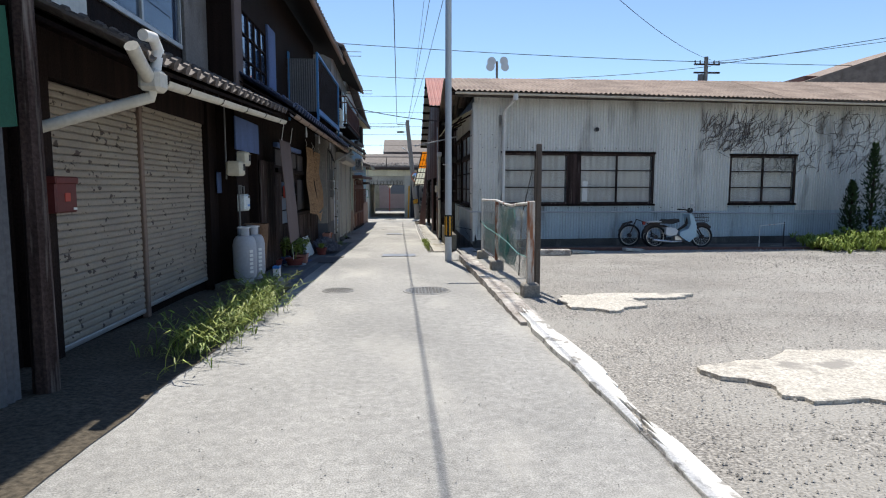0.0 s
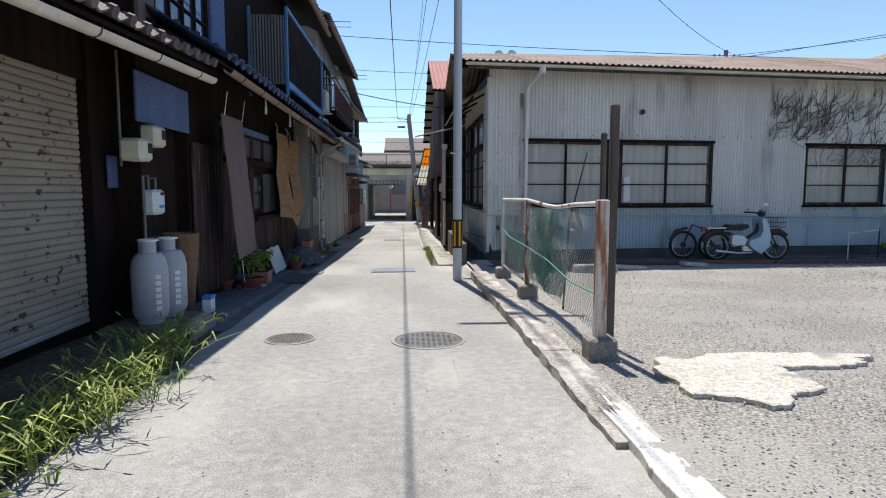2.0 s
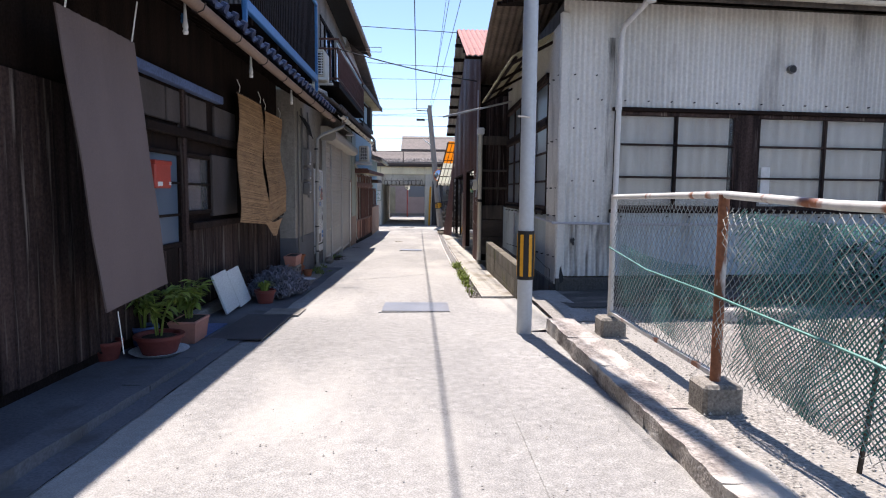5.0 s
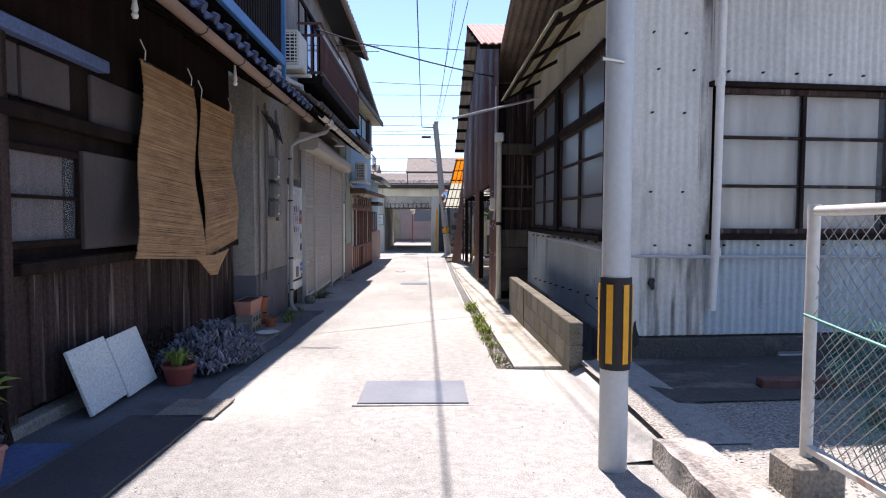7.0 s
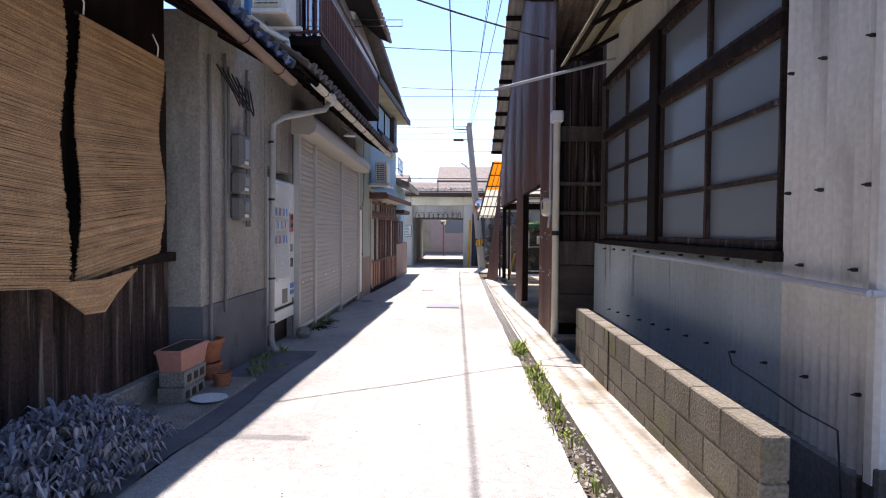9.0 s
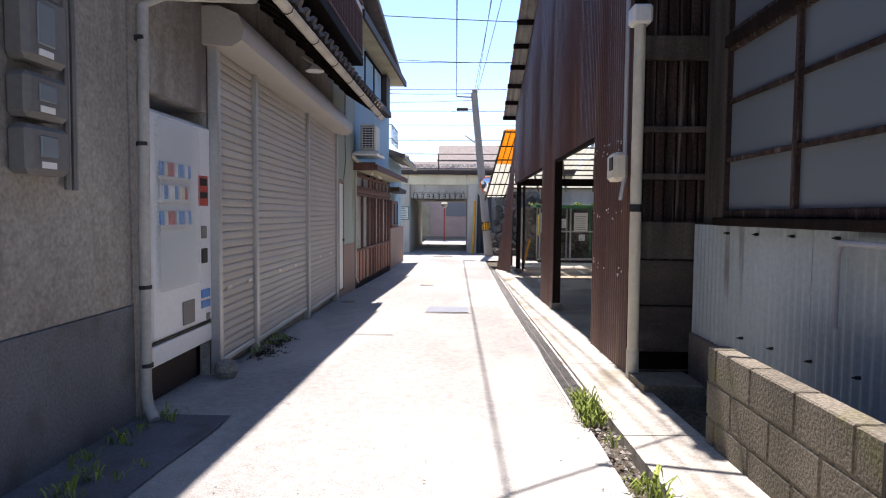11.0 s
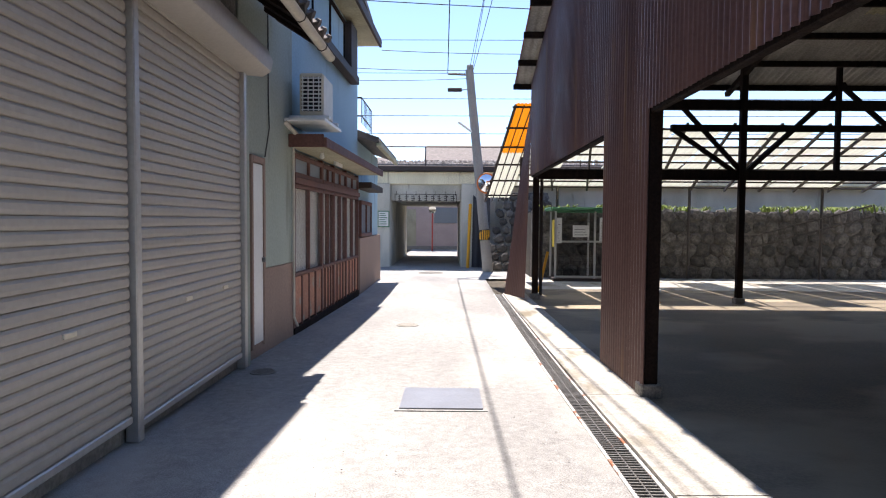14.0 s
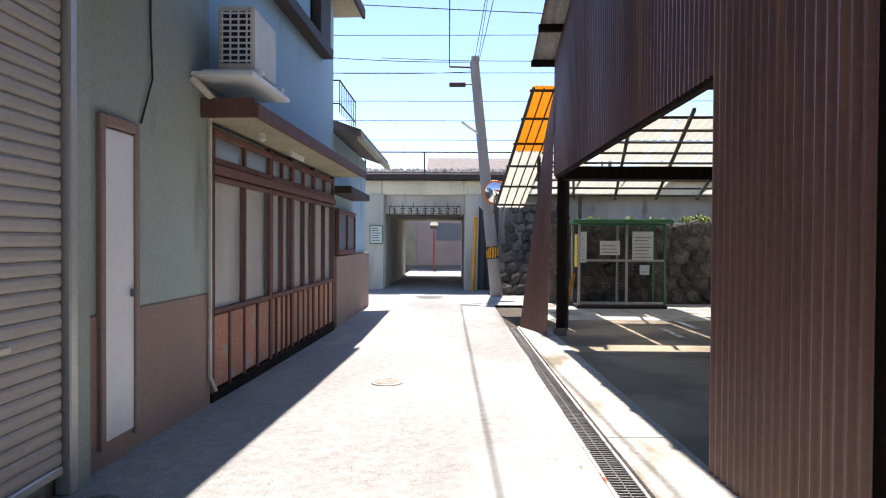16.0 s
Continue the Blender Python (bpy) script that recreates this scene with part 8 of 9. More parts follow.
for k in range(9):
    part("baluster", tube(geo(), [(-2.2, 33.3 + k * 0.2, 2.75), (-2.2, 33.3 + k * 0.2, 3.28)], 0.008, 5), "steel_dark", nb)

# ---- bridge details ----
br = thing("bridge_railing", "rusty pipe railing along the railway bridge", "railing", at=(0, 41.1, 2.58))
part("top_rail", tube(geo(), [(-12, 41.05, 3.22), (12, 41.05, 3.22)], 0.02, 6), "steel_dark", br)
for k in range(14):
    x = -11.5 + k * 1.72
    part("post", tube(geo(), [(x, 41.05, 2.55), (x, 41.05, 3.22)], 0.022, 6), "steel_dark", br)
M["ballast"] = mat("railway_ballast", (0.30, 0.27, 0.24), 1.0, fine=25, grain=0.5, bump=0.8, rand=0.5, island=True)
g = geo()
for _ in range(1500):
    x, y = random.uniform(-9, 9), random.uniform(41.4, 42.8)
    s, z = random.uniform(0.04, 0.1), 2.6 + 0.25 * min(1, (y - 41.4))
    a = random.uniform(0, 3)
    ca, sa = math.cos(a) * s, math.sin(a) * s
    add(g, [(x + ca, y + sa, z), (x - sa, y + ca, z), (x - ca, y - sa, z), (x + sa, y - ca, z), (x, y, z + s)], [(0, 1, 4), (1, 2, 4), (2, 3, 4), (3, 0, 4)])
tagged(part("ballast", g, "ballast"), "pale railway ballast on the bridge", "ballast", "", "stuff")
plain_wall("track_bed", [(-30, 30, 41.3, 48.8, 2.5, 2.68)], "ballast", "ballast bed on the bridge deck", "track bed")
hs = thing("height_sign", "long framed height-limit sign above the underpass", "sign", at=(-1.15, 41.0, 1.4))
for a, b, c, d in ((-2.2, -0.12, 1.63, 1.65), (-2.2, -0.12, 1.37, 1.39), (-2.2, -2.18, 1.37, 1.65), (-0.14, -0.12, 1.37, 1.65)):
    part("frame", cbox(geo(), a, b, 41.0, 41.03, c, d, 0.003), "steel_dark", hs)
for k in range(9):
    x = -2.1 + k * 0.22
    for j in range(3):
        part("letter_bar", cbox(geo(), x + 0.01, x + 0.14 - 0.03 * ((k + j) % 3), 41.01, 41.03, 1.42 + j * 0.07, 1.445 + j * 0.07, 0.003), "steel_dark", hs)
    part("letter_bar", cbox(geo(), x + 0.05 + 0.02 * (k % 3), x + 0.075 + 0.02 * (k % 3), 41.012, 41.028, 1.41, 1.61, 0.003), "steel_dark", hs)
for k in range(7):
    part("hanger", tube(geo(), [(-2.15 + k * 0.33, 41.03, 1.6), (-2.15 + k * 0.33, 41.1, 1.75)], 0.008, 5), "steel_dark", hs)
for x0, x1 in ((-3.25, -2.36), (0.03, 0.9)):
    t = thing("bearing_pillar", "stained concrete pillar beside the underpass", "pillar", "bridge pillars", at=(x0, 41.1, -0.8))
    part("shaft", cbox(geo(), x0, x1, 41.05, 41.25, -0.9, 2.0, 0.02), "concrete", t)
ns = thing("notice_sign", "green and white notice board on the pillar", "sign", at=(-2.57, 41.0, 0.55))
part("board", cbox(geo(), -2.77, -2.38, 41.0, 41.03, 0.54, 1.08, 0.006), "green_paint", ns)
part("sheet", cbox(geo(), -2.74, -2.41, 40.99, 41.0, 0.57, 1.05, 0.002), "paper", ns)
for k in range(6):
    part("text_bar", cbox(geo(), -2.71, -2.46 - 0.03 * (k % 3), 40.985, 40.99, 0.63 + k * 0.07, 0.655 + k * 0.07, 0.001), "green_paint", ns)
yp = thing("cable_guard", "yellow cable guard tube beside the underpass", "guard tube", at=(0.28, 40.6, -0.8))
part("tube", tube(geo(), [(0.24, 40.6, -0.8), (0.31, 40.6, 1.32)], 0.05, 8), "yellow", yp, smooth=True)
for x0, x1, z1, x2 in ((0.38, 0.95, 1.7, 0.05), (-4.3, -3.3, 1.6, 0.2)):
    t = thing("dark_tarp", "black weathered tarp on the embankment", "tarp", "embankment tarps", at=(x0, 40.9, -0.8))
    part("cloth", corr(geo(), x0, x1, lambda u: -0.85, lambda u: z1 + 0.3 * noise.noise((u * 3, 0, 0)), lambda u, d, v: (u + x2 * (v + 0.8) * 0.3, 40.95 + d, v), 0.2, 0.02), "dark_cloth", t, smooth=True)
hb = thing("far_house", "low pinkish house seen through the underpass", "house", at=(-1, 54, -0.8))
part("wall", cbox(geo(), -8, 6, 54, 58, -0.85, 3.0, 0.01), "pink_house", hb)
part("window", cbox(geo(), -1.2, 0.1, 53.95, 54.0, 0.65, 1.5, 0.01), "pane", hb)
part("door", cbox(geo(), -2.9, -2.2, 53.95, 54.0, -0.8, 1.4, 0.01), "cream_sheet", hb)
part("base", cbox(geo(), -8, 6, 53.92, 54.02, -0.85, -0.6, 0.01), "block_grey", hb)
part("roof", prism(geo(), [(53.4, 3.0), (53.4, 3.12), (56, 4.2), (58.6, 3.12), (58.6, 3.0)], "x", -8.4, 6.4), "tile", hb)
mp = thing("traffic_mirror", "small traffic mirror on a red pole", "traffic mirror", at=(-1.25, 52, -0.8))
part("pole", tube(geo(), [(-1.25, 52, -0.8), (-1.25, 52, 1.3)], 0.035, 8), "red", mp)
part("mirror", tube(geo(), [(-1.25, 51.95, 1.35), (-1.25, 52.0, 1.35)], 0.2, 18), "mirror", mp)
fh = thing("far_house", "house with a brown tiled roof behind the railway", "house", at=(2, 62, 3))
part("wall", cbox(geo(), -1.5, 6.5, 60, 66, -0.8, 4.6), "pink_house", fh)
part("roof", prism(geo(), [(59.3, 4.4), (59.3, 4.6), (63, 6.0), (66.8, 4.6), (66.8, 4.4)], "x", -2, 7), "tile", fh)
fh = thing("far_house", "large brown building beyond the warehouse", "house", at=(50, 62, 3))
part("wall", cbox(geo(), 40, 70, 60, 75, -0.8, 12.3), "redwood", fh)
part("window", cbox(geo(), 46.5, 48.5, 59.9, 60.0, 9.6, 11.2), "pane", fh)
part("roof", prism(geo(), [(38.8, 11.1), (38.8, 11.4), (55, 16.6), (71, 11.4), (71, 11.1)], "y", 59, 76), "roof_slate", fh)


# stone walls
def stone_wall(name, label, x0, x1, z0, z1, size, place, seed):
    """Rough stones in broken rows, each a piece; place(u, v) sets where a stone sits."""
    rnd = random.Random(seed)
    t = thing(name, label, "stone wall", at=place((x0 + x1) / 2, z0))
    srcs = []
    for k in range(4):
        g, n = geo(), 7
        ring = [(math.cos(2 * math.pi * i / n) * rnd.uniform(0.42, 0.56), math.sin(2 * math.pi * i / n) * rnd.uniform(0.40, 0.54)) for i in range(n)]
        add(g, [(u, 0.25, v) for u, v in ring] + [(u * 0.95, -0.05, v * 0.95) for u, v in ring] + [(u * 0.6, -0.2 - rnd.uniform(0, 0.1), v * 0.6) for u, v in ring],
            [tuple(range(2 * n, 3 * n))] + [(r * n + i, r * n + (i + 1) % n, (r + 1) * n + (i + 1) % n, (r + 1) * n + i) for r in (0, 1) for i in range(n)])
        srcs.append(part("stone", g, "stone_piece", t, m=Matrix.Translation(place(x0 + k * size, z0 + size / 2)) @ Matrix.Scale(size, 4)))
    v, row = z0 + size / 2, 0
    while v < z1:
        u = x0 + (0.5 if row % 2 else 0) * size
        while u < x1:
            s = size * rnd.uniform(0.85, 1.25)
            m = Matrix.Translation(place(u, v + rnd.uniform(-0.05, 0.05) * size)) @ Matrix.Rotation(rnd.uniform(0, 6.28), 4, "Y") @ Matrix.Diagonal((s * rnd.uniform(0.9, 1.25), s * 0.5, s, 1))
            piece("stone", srcs[rnd.randrange(4)], t, m)
            u += size * rnd.uniform(0.92, 1.12)
        v += size * 0.86
        row += 1
    return t


M["stone_piece"] = mat("rough_wall_stone_piece", (0.15, 0.135, 0.115), 0.95, dark=(0.05, 0.045, 0.04), var=0.9, scale=(5, 5, 5), fine=25, grain=0.4, bump=0.6, rand=0.45)
plain_wall("wall_yard_backing", [(1.9, 20, 37.35, 37.6, -1, 1.05)], "stone", "dark earth behind the stone wall", "wall")
stone_wall("stone_wall", "dark rough stone retaining wall behind the shed", 2.2, 13.0, -0.8, 1.05, 0.36, lambda u, v: (u, 37.33, v), 3)
plain_wall("wall_slope_backing", [(1.75, 2.9, 40.9, 42, -1, 1.7)], "stone", "earth of the embankment corner", "wall")
stone_wall("stone_slope", "steep pale stone pitching at the bridge corner", 1.0, 2.6, -0.8, 1.75, 0.32, lambda u, v: (u + 0.28 * v, 39.35 + 0.62 * (v + 0.8), v), 5)
g = geo()
for _ in range(170):
    x = random.uniform(2.3, 13)
    if noise.noise((x * 1.3, 4, 0)) < -0.05:
        continue
    leaf_tuft(g, x, random.gauss(37.9, 0.3), 1.0 + 0.25 * max(0, noise.noise((x, 0, 0))), 6, 0.26, 1.0, 0.04, 0.7)
tagged(part("scrub", g, "lime_leaf"), "pale green scrub on top of the stone wall", "scrub", "", "stuff")
plain_wall("embankment", [(1.9, 30, 37.6, 41.4, -1, 1.0)], "earth", "earth embankment below the railway", "embankment")

# notice booth
bt = thing("notice_booth", "green-framed wire booth with notices inside", "booth", at=(3.3, 36.5, -0.75))
for x in (2.35, 3.35, 4.15):
    for y in (36.2, 36.95):
        part("post", cbox(geo(), x - 0.025, x + 0.025, y - 0.025, y + 0.025, -0.72, 1.02), "alu" if x < 4 else "green_paint", bt)
for z in (-0.68, 0.22, 0.98):
    part("rail", cbox(geo(), 2.33, 4.17, 36.18, 36.22, z, z + 0.05), "alu" if z < 0.9 else "green_paint", bt)
part("roof", cbox(geo(), 2.2, 4.3, 36.05, 37.1, 1.03, 1.12, 0.02), "green_paint", bt)
part("floor", cbox(geo(), 2.3, 4.2, 36.15, 37.0, -0.78, -0.70, 0.01), "steel_dark", bt)
g = geo()
for k in range(30):
    x = 2.38 + k * 0.06
    tube(g, [(x, 36.2, -0.65), (x, 36.2, 0.98)], 0.003, 3, False)
for k in range(26):
    z = -0.62 + k * 0.06
    tube(g, [(2.36, 36.2, z), (4.14, 36.2, z)], 0.003, 3, False)
part("wire_mesh", g, "steel_dark", bt)["kind"] = "stuff"
for x0, x1, z0, z1, mt in ((2.78, 3.2, 0.36, 0.66, "paper"), (3.46, 3.9, 0.26, 0.86, "paper"), (3.62, 3.82, -0.05, 0.15, "dish"), (2.37, 2.5, 0.2, 0.85, "paper")):
    part("notice", cbox(geo(), x0, x1, 36.17, 36.18, z0, z1, 0.002), mt, bt)
    for k in range(int((z1 - z0) / 0.07) - 1):
        part("text_bar", cbox(geo(), x0 + 0.04, x1 - 0.05 - 0.03 * (k % 3), 36.165, 36.17, z0 + 0.05 + k * 0.07, z0 + 0.065 + k * 0.07, 0.001), "grey_case", bt)
part("notice", cbox(geo(), 2.32, 2.325, 36.25, 36.55, 0.1, 0.8, 0.002), "yellow_paper", bt)
gs = thing("yellow_barrier", "small yellow barrier leaning at the shed corner", "barrier", at=(1.7, 33.6, -0.75))
part("bar", tube(geo(), [(1.55, 33.6, -0.76), (1.75, 33.7, 0.1)], 0.03, 8), "yellow", gs)

# ---- shed frame ----
tr = thing("shed_truss", "dark timber truss with diagonal braces", "truss", at=(5, 31.95, 1.5))
for (xa, za), (xb, zb) in (((5.0, 1.6), (6.85, 3.3)), ((5.0, 1.6), (3.75, 2.45)), ((6.75, 1.6), (6.75, 3.6)), ((6.75, 3.3), (8.6, 1.7)), ((5.0, 2.5), (5.0, 3.6)), ((3.2, 3.6), (5.0, 1.7)), ((8.6, 1.6), (8.6, 3.0))):
    a, b = Vector((xa, 31.95, za)), Vector((xb, 31.95, zb))
    part("brace", tube(geo(), [a, b], 0.055, 4), "oldwood", tr)
part("upper_beam", cbox(geo(), 3.7, 14, 31.9, 32.0, 2.42, 2.54), "oldwood", tr)
for k in range(3):
    y = 24.0 + k * 2.6
    tb = thing("shed_beam", "long dark timber beam of the shed", "beam", "shed beams", at=(7, y, gable(y) - 0.5))
    part("timber", cbox(geo(), 1.25, 14.5, y - 0.06, y + 0.06, gable(y) - 0.6, gable(y) - 0.42), "oldwood", tb)
for x in (5.0, 9.5):
    rf = thing("shed_rafter", "dark sloping timber rafter under the shed roof", "rafter", "shed rafters", at=(x, 28, 4))
    part("timber", tube(geo(), [(x, 21.4, gable(21.4) - 0.15), (x, RIDGE, RIDGE_Z - 0.15)], 0.06, 4), "oldwood", rf)
    part("timber", tube(geo(), [(x, RIDGE, RIDGE_Z - 0.15), (x, 32.6, gable(32.6) - 0.15)], 0.06, 4), "oldwood", rf)
pl = thing("clouded_roof_sheet", "yellowed clear roofing sheet in the shed roof", "roofing sheet", at=(7, 29, 4.4))
part("roof_sheet", corr(geo(), 6.2, 7.0, lambda u: 27.5, lambda u: 30.5, lambda u, d, v: (u, v, gable(v) + 0.02 + d), 0.13, 0.015), "cream_sheet", pl)
lin = thing("lintel", "weathered timber lintel along the shed opening", "lintel", at=(1.15, 27, 1.6))
part("timber", cbox(geo(), 1.205, 1.27, 22.6, 25.42, 1.59, 1.68), "oldwood", lin)
part("timber", cbox(geo(), 1.205, 1.27, 26.8, 32.4, 1.59, 1.68), "oldwood", lin)
fl = thing("bent_sheet", "bent rusty corrugated sheet at the shed corner", "sheet", at=(1.1, 32.9, -0.75))
part("cladding_sheet", corr(geo(), 32.35, 33.2, lambda u: gz(33) + 0.02, lambda u: 2.9 - (u - 32.35) * 0.6, lambda u, d, v: (1.18 - d - 0.42 * max(0, 1.2 - v) * 0.45 * (u - 32.1), u, v), 0.076, 0.009), "sheet_brown", fl)
fs_ = thing("flare_post", "broken timber post at the shed corner", "post", at=(1.0, 33.3, -0.75))
part("shaft", tube(geo(), [(0.95, 33.1, -0.78), (1.15, 32.9, 0.4)], 0.05, 5), "board", fs_)

# lean-to lattice behind the shed
lt = thing("lattice_roof", "bare slatted lean-to roof with clouded sheets", "roof frame", at=(6, 35, 2.2))
def leanto(y):
    return 2.62 - (y - 33.0) * 0.235
for k in range(9):
    y = 33.0 + k * 0.5
    part("slat", cbox(geo(), 1.3, 13, y - 0.025, y + 0.025, leanto(y) - 0.02, leanto(y) + 0.02), "greywood", lt)
for k in range(13):
    x = 1.5 + k * 0.92
    part("rafter", tube(geo(), [(x, 32.6, leanto(32.6) - 0.05), (x + 0.9, 37.1, leanto(37.1) - 0.05)], 0.035, 4), "greywood", lt)
rnd_bay = random.Random(4)
for k in range(12):
    for j in range(4):
        if rnd_bay.random() < 0.82:
            x, ya = 1.42 + k * 0.95, 33.02 + j
            part("roof_sheet", corr(geo(), x, x + 0.9, lambda u: ya, lambda u: ya + 0.96, lambda u, d, v: (u, v, leanto(v) + 0.035 + d), 0.15, 0.008, 4), "clear_sheet", lt)
for x in (2.5, 6.0, 9.5):
    part("post", tube(geo(), [(x, 36.9, -0.75), (x, 36.9, leanto(36.9))], 0.04, 5), "greywood", lt)
sg = thing("orange_roofing", "orange and clear plastic roofing at the lean-to end", "roofing sheet", at=(1.2, 34, 2.5))
part("orange_sheet", corr(geo(), 0.95, 1.55, lambda u: 33.0, lambda u: 34.5, lambda u, d, v: (u - 0.12 * (v - 33), v, 3.12 - (v - 33) * 0.55 + d), 0.076, 0.009), "orange_sheet", sg)
part("clear_sheet", corr(geo(), 0.95, 1.55, lambda u: 34.48, lambda u: 36.2, lambda u, d, v: (u - 0.12 * (v - 33), v, 3.12 - (v - 33) * 0.55 + d), 0.076, 0.009), "clear_sheet", sg)
for k in range(6):
    y = 33.05 + k * 0.6
    part("batten", cbox(geo(), 0.9 - 0.12 * (y - 33), 1.6, y - 0.02, y + 0.02, 3.06 - (y - 33) * 0.55, 3.10 - (y - 33) * 0.55), "steel_dark", sg)
for x in (1.12, 1.28, 1.44):
    part("batten", tube(geo(), [(x, 33.0, 3.075), (x - 0.40, 36.3, 1.26)], 0.014, 4), "steel_dark", sg)
part("edge_bar", tube(geo(), [(0.95, 33.0, 3.08), (0.55, 36.3, 1.26)], 0.03, 5), "steel_dark", sg)
part("support", tube(geo(), [(1.3, 34.5, -0.75), (1.25, 34.5, 2.2)], 0.035, 5), "steel_dark", sg)
part("support", tube(geo(), [(1.5, 33.0, -0.75), (1.5, 33.0, 3.05)], 0.035, 5), "steel_dark", sg)
ld = thing("fallen_lattice", "fallen wooden lattice leaning on the stone wall", "lattice", at=(8.5, 36.8, 0.2))
for s in (0, 0.28):
    part("rail", tube(geo(), [(7.6, 36.7 + s * 0.3, 0.12 + s), (10.8, 36.8 + s * 0.3, 0.95 + s)], 0.025, 5), "greywood", ld)
for k in range(12):
    f = k / 11
    part("rung", tube(geo(), [(7.6 + 3.2 * f, 36.7, 0.10 + 0.83 * f), (7.6 + 3.2 * f, 36.8, 0.42 + 0.83 * f)], 0.015, 4), "greywood", ld)
for x0, y0 in ((3.0, 32.2), (3.6, 33.2)):
    pm = thing("floor_marking", "faded white bay marking on the concrete", "marking", "bay markings", at=(x0, y0, gz(y0)))
    part("paint", cbox(geo(), x0, x0 + 0.1, y0, y0 + 0.9, gz(y0) + 0.02, gz(y0) + 0.027, 0.001), "white_line", pm)

# ---- leaning pole: guard, mirror, arms ----
def on_pole(z):
    f = (z + 0.9) / 6.2
    return 0.83 - 0.63 * f
gd2 = part("guard", tube(geo(), [(on_pole(0.18), 39.2, 0.18), (on_pole(0.5), 39.2, 0.5)], 0.158, 16), "black", p2, "black and yellow guard")
for k in range(7):
    a = -math.pi / 2 + (k - 3) * 0.42
    part("stripe", cbox(geo(), 0.157, 0.163, -0.018, 0.018, 0.2, 0.48, 0.001, Matrix.Translation((on_pole(0.34), 39.2, 0)) @ Matrix.Rotation(a, 4, "Z")), "yellow", gd2)
mr = thing("traffic_mirror", "round convex traffic mirror with an orange rim", "traffic mirror", at=(0.73, 38.9, 1.9))
part("rim", tube(geo(), [(0.73 + 0.27 * math.cos(k * 0.2618), 38.92, 1.89 + 0.29 * math.sin(k * 0.2618)) for k in range(25)], 0.025, 7), "orange", mr, smooth=True)
vs = [(0.73, 38.86, 1.89)] + [(0.73 + r * 0.27 * math.cos(k * 0.2618), 38.86 + 0.06 * r * r, 1.89 + r * 0.29 * math.sin(k * 0.2618)) for r in (0.35, 0.7, 1.0) for k in range(24)]
fs = [(0, 1 + (k + 1) % 24, 1 + k) for k in range(24)] + [(1 + r * 24 + k, 1 + r * 24 + (k + 1) % 24, 25 + r * 24 + (k + 1) % 24, 25 + r * 24 + k) for r in (0, 1) for k in range(24)]
part("mirror_face", add(geo(), vs, fs), "mirror", mr, smooth=True)
part("arm", tube(geo(), [(0.73, 38.94, 1.89), (0.55, 39.12, 1.9)], 0.025, 6), "orange", mr)
ar = part("arm", tube(geo(), [(0.28, 39.2, 5.15), (-0.45, 39.2, 5.18)], 0.025, 6), "steel_dark", p2)
part("street_light", cbox(geo(), -0.45, -0.02, 39.12, 39.28, 4.66, 4.76, 0.02), "steel_dark", p2)
part("light_arm", tube(geo(), [(-0.02, 39.2, 4.71), (0.26, 39.2, 4.72)], 0.015, 6), "steel_dark", p2)
part("sensor_arm", tube(geo(), [(0.37, 39.15, 3.39), (-0.12, 39.1, 3.73)], 0.035, 8), "pvc_white", p2)
part("ladder_bolts", cbox(geo(), 0.12, 0.32, 39.1, 39.3, 5.0, 5.45, 0.03), "conpole", p2)


# ---- wires ----
def wire(label, a, b, sag, r=0.011, n=18):
    a, b = Vector(a), Vector(b)
    pts = [a.lerp(b, k / n) - Vector((0, 0, 4 * sag * (k / n) * (1 - k / n))) for k in range(n + 1)]
    t = thing("overhead_wire", label, "wire", "overhead wires", at=a)
    part("wire", tube(geo(), pts, r, 5, False), "cable", t)
    return t


wire("black overhead wire along the lane", (-0.45, 39.2, 5.2), (0.2, -30, 7.2), 0.5, 0.013)
wire("black overhead wire between the poles", (0.2, 39.2, 5.3), (0.80, 13.4, 6.6), 0.2, 0.008)
wire("black overhead wire between the poles", (0.3, 39.2, 5.25), (1.02, 13.4, 5.9), 0.25, 0.008)
wire("black overhead wire between the poles", (0.3, 39.2, 5.4), (0.85, 13.4, 8.6), 0.3, 0.007)
wire("black overhead wire over the start of the lane", (0.96, 13.4, 6.6), (1.0, -30, 7.5), 0.4, 0.013)
wire("service wire across the lane", (-1.72, 19.5, 3.75), (1.15, 21.6, 3.55), 0.05, 0.012)
wire("black overhead wire to the houses", (0.25, 39.2, 5.3), (-9, 36.5, 5.4), 0.25, 0.011)
wire("black overhead wire to the houses", (0.25, 39.2, 5.05), (-9, 38, 5.1), 0.2, 0.009)
for z, y in ((6.6, 45), (5.6, 45), (5.1, 46), (7.6, 44), (4.3, 45.5)):
    wire("railway wire beyond the bridge", (-40, y, z + 0.2), (40, y, z + 0.3), 0.25, 0.012)
wire("far wire over the warehouse", (-10, 60, 15), (70, 60, 13.6), 0.8, 0.03)
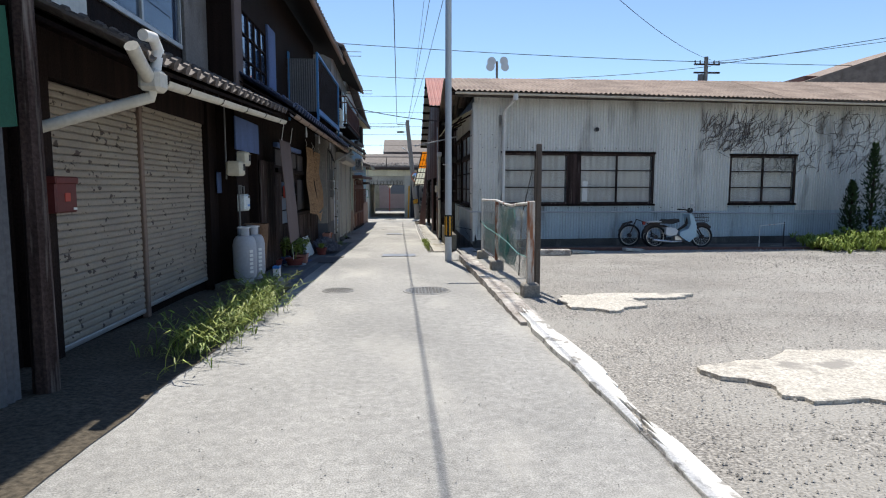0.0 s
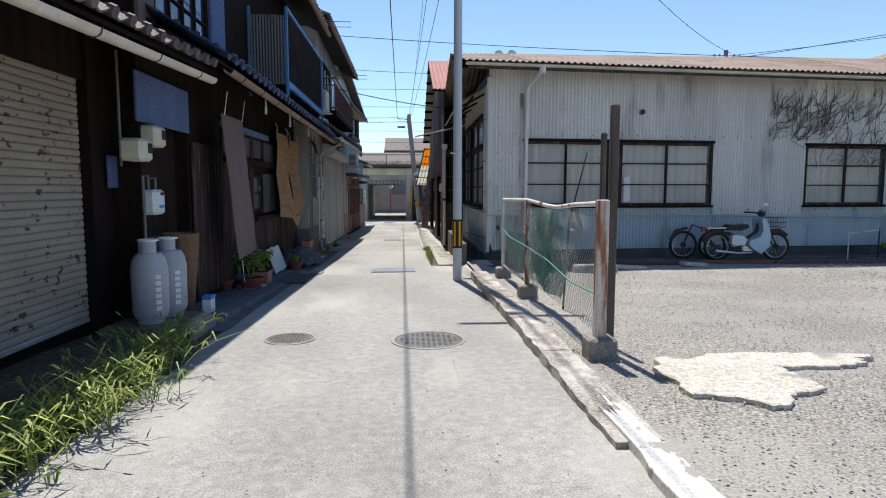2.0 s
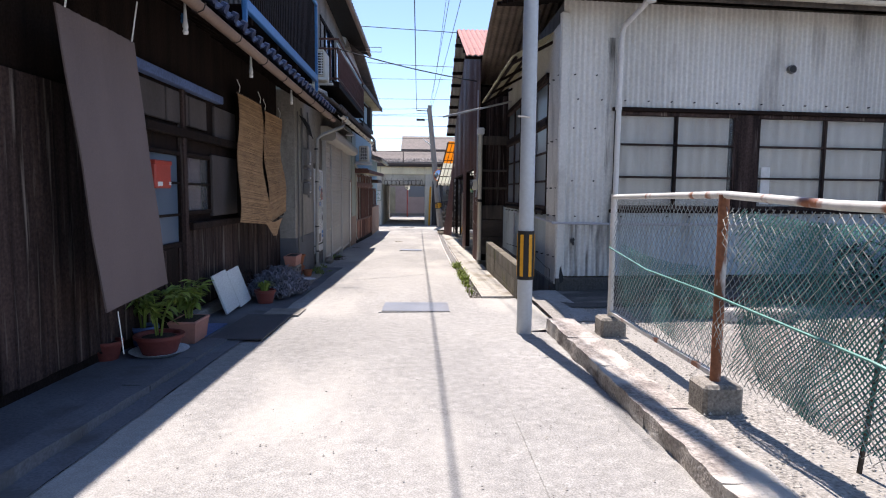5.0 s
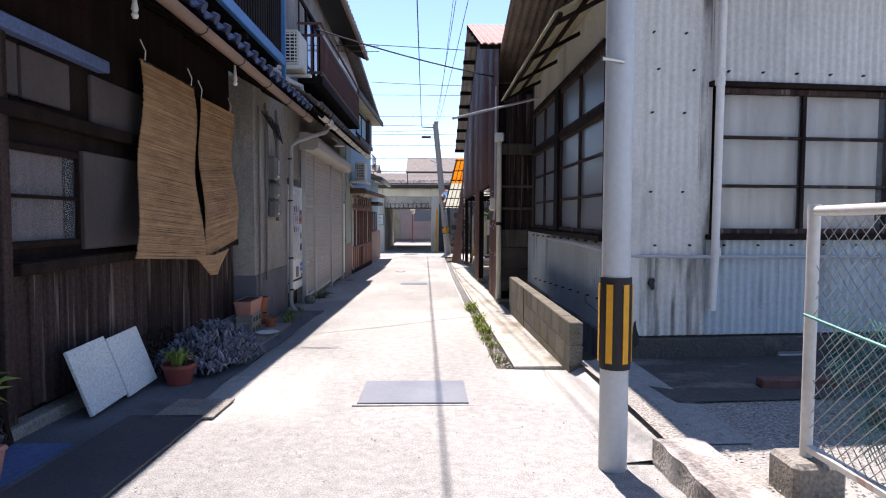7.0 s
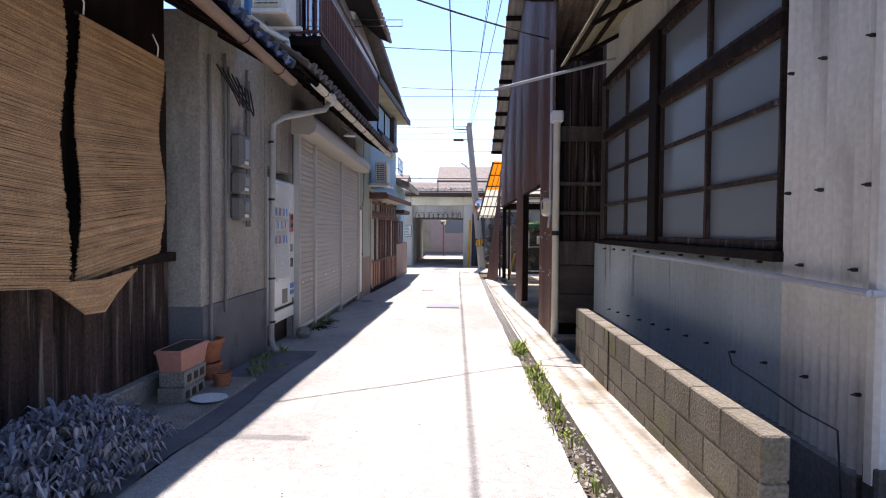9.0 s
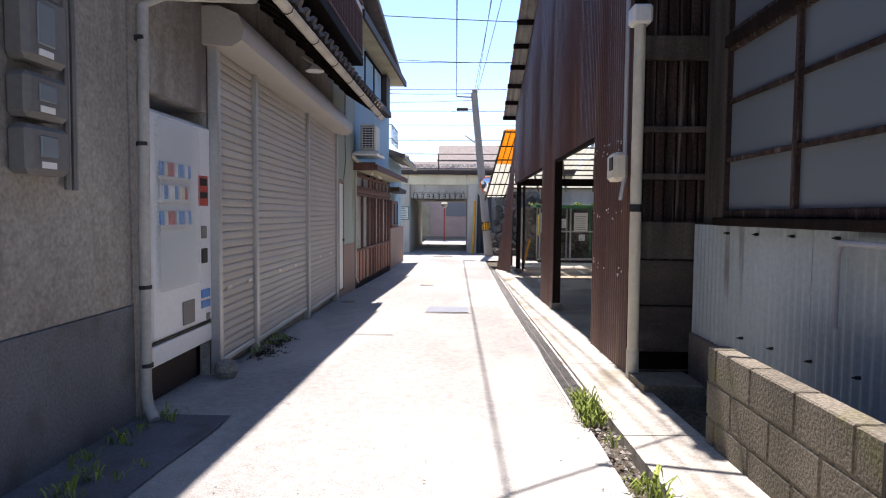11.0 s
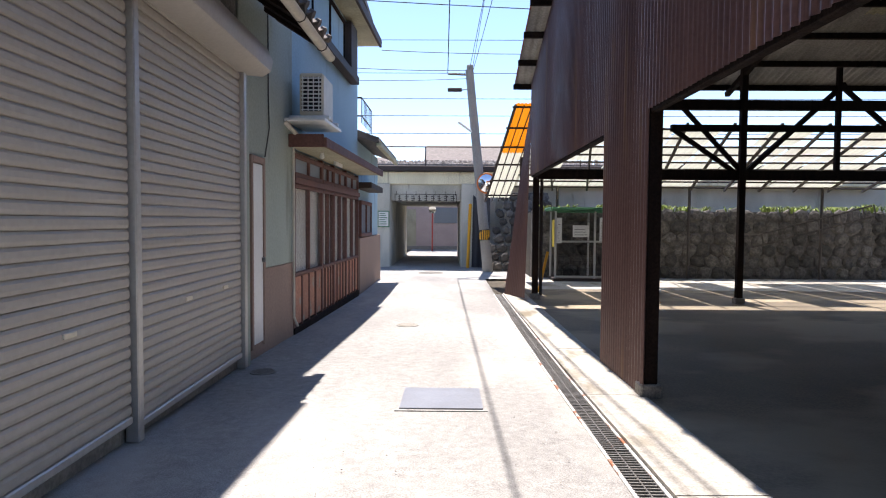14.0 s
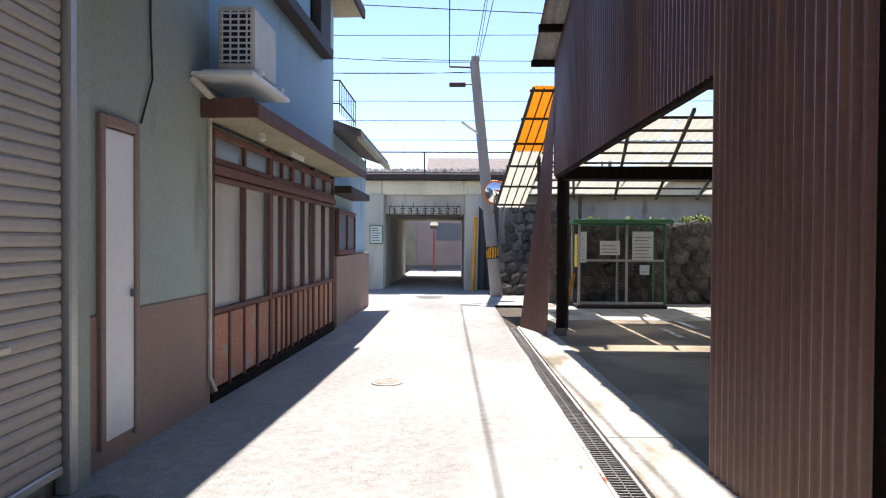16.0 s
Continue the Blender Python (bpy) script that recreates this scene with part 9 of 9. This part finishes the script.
wire("far wire over the warehouse", (29.8, 59, 13.0), (75, 40, 19.5), 0.5, 0.03)
wire("far wire over the warehouse", (29.8, 59, 13.3), (70, 30, 16.5), 0.8, 0.025)
wire("far wire over the warehouse", (29.8, 59, 12.9), (-5, 62, 12.2), 0.8, 0.025)
wire("far wire over the warehouse", (29.8, 59, 13.5), (3.0, 25, 14.0), 1.2, 0.02)
fp = thing("utility_pole", "distant grey utility pole behind the warehouse", "utility pole", at=(29.8, 60, -0.8))
part("shaft", tube(geo(), [(29.8, 60, -0.8), (29.8, 60, 14.0)], 0.2, 8), "conpole", fp)
for z in (13.2, 12.4):
    part("crossarm", cbox(geo(), 28.6, 31.2, 59.9, 60.1, z, z + 0.15), "steel_dark", fp)
for x in (28.7, 29.2, 30.6, 31.1):
    part("insulator", tube(geo(), [(x, 60, 13.35), (x, 60, 13.65)], 0.07, 6), "grey_case", fp)
part("transformer", tube(geo(), [(29.3, 60, 11.5), (29.3, 60, 12.3)], 0.28, 10), "grey_case", fp)
sp = thing("loudspeaker_pole", "public loudspeakers on a pole behind the roof", "loudspeaker", at=(9.0, 60, -0.8))
part("shaft", tube(geo(), [(9, 60, -0.8), (9, 60, 13.3)], 0.12, 8), "conpole", sp)
for x, z, s in ((8.5, 12.7, -1), (9.5, 12.7, 1), (8.6, 13.2, -1), (9.4, 13.25, 1)):
    part("horn", tube(geo(), [(x, 60.2, z), (x + s * 0.1, 59.9, z), (x + s * 0.2, 59.5, z)], [0.1, 0.2, 0.42], 14), "white", sp)
for x0, x1, h in ((-60, -14, 5.5), (-12, -6, 6.5), (8, 18, 4.5), (16, 30, 6)):
    fh = thing("far_house", "distant house with a tiled roof beyond the railway", "house", "distant houses", at=((x0 + x1) / 2, 75, 0))
    part("wall", cbox(geo(), x0, x1, 72, 80, -0.8, h - 1.5), "plaster_dark", fh)
    part("roof", prism(geo(), [(71.2, h - 1.6), (71.2, h - 1.4), (76, h), (81, h - 1.4), (81, h - 1.6)], "x", x0 - 0.5, x1 + 0.5), "tile", fh)
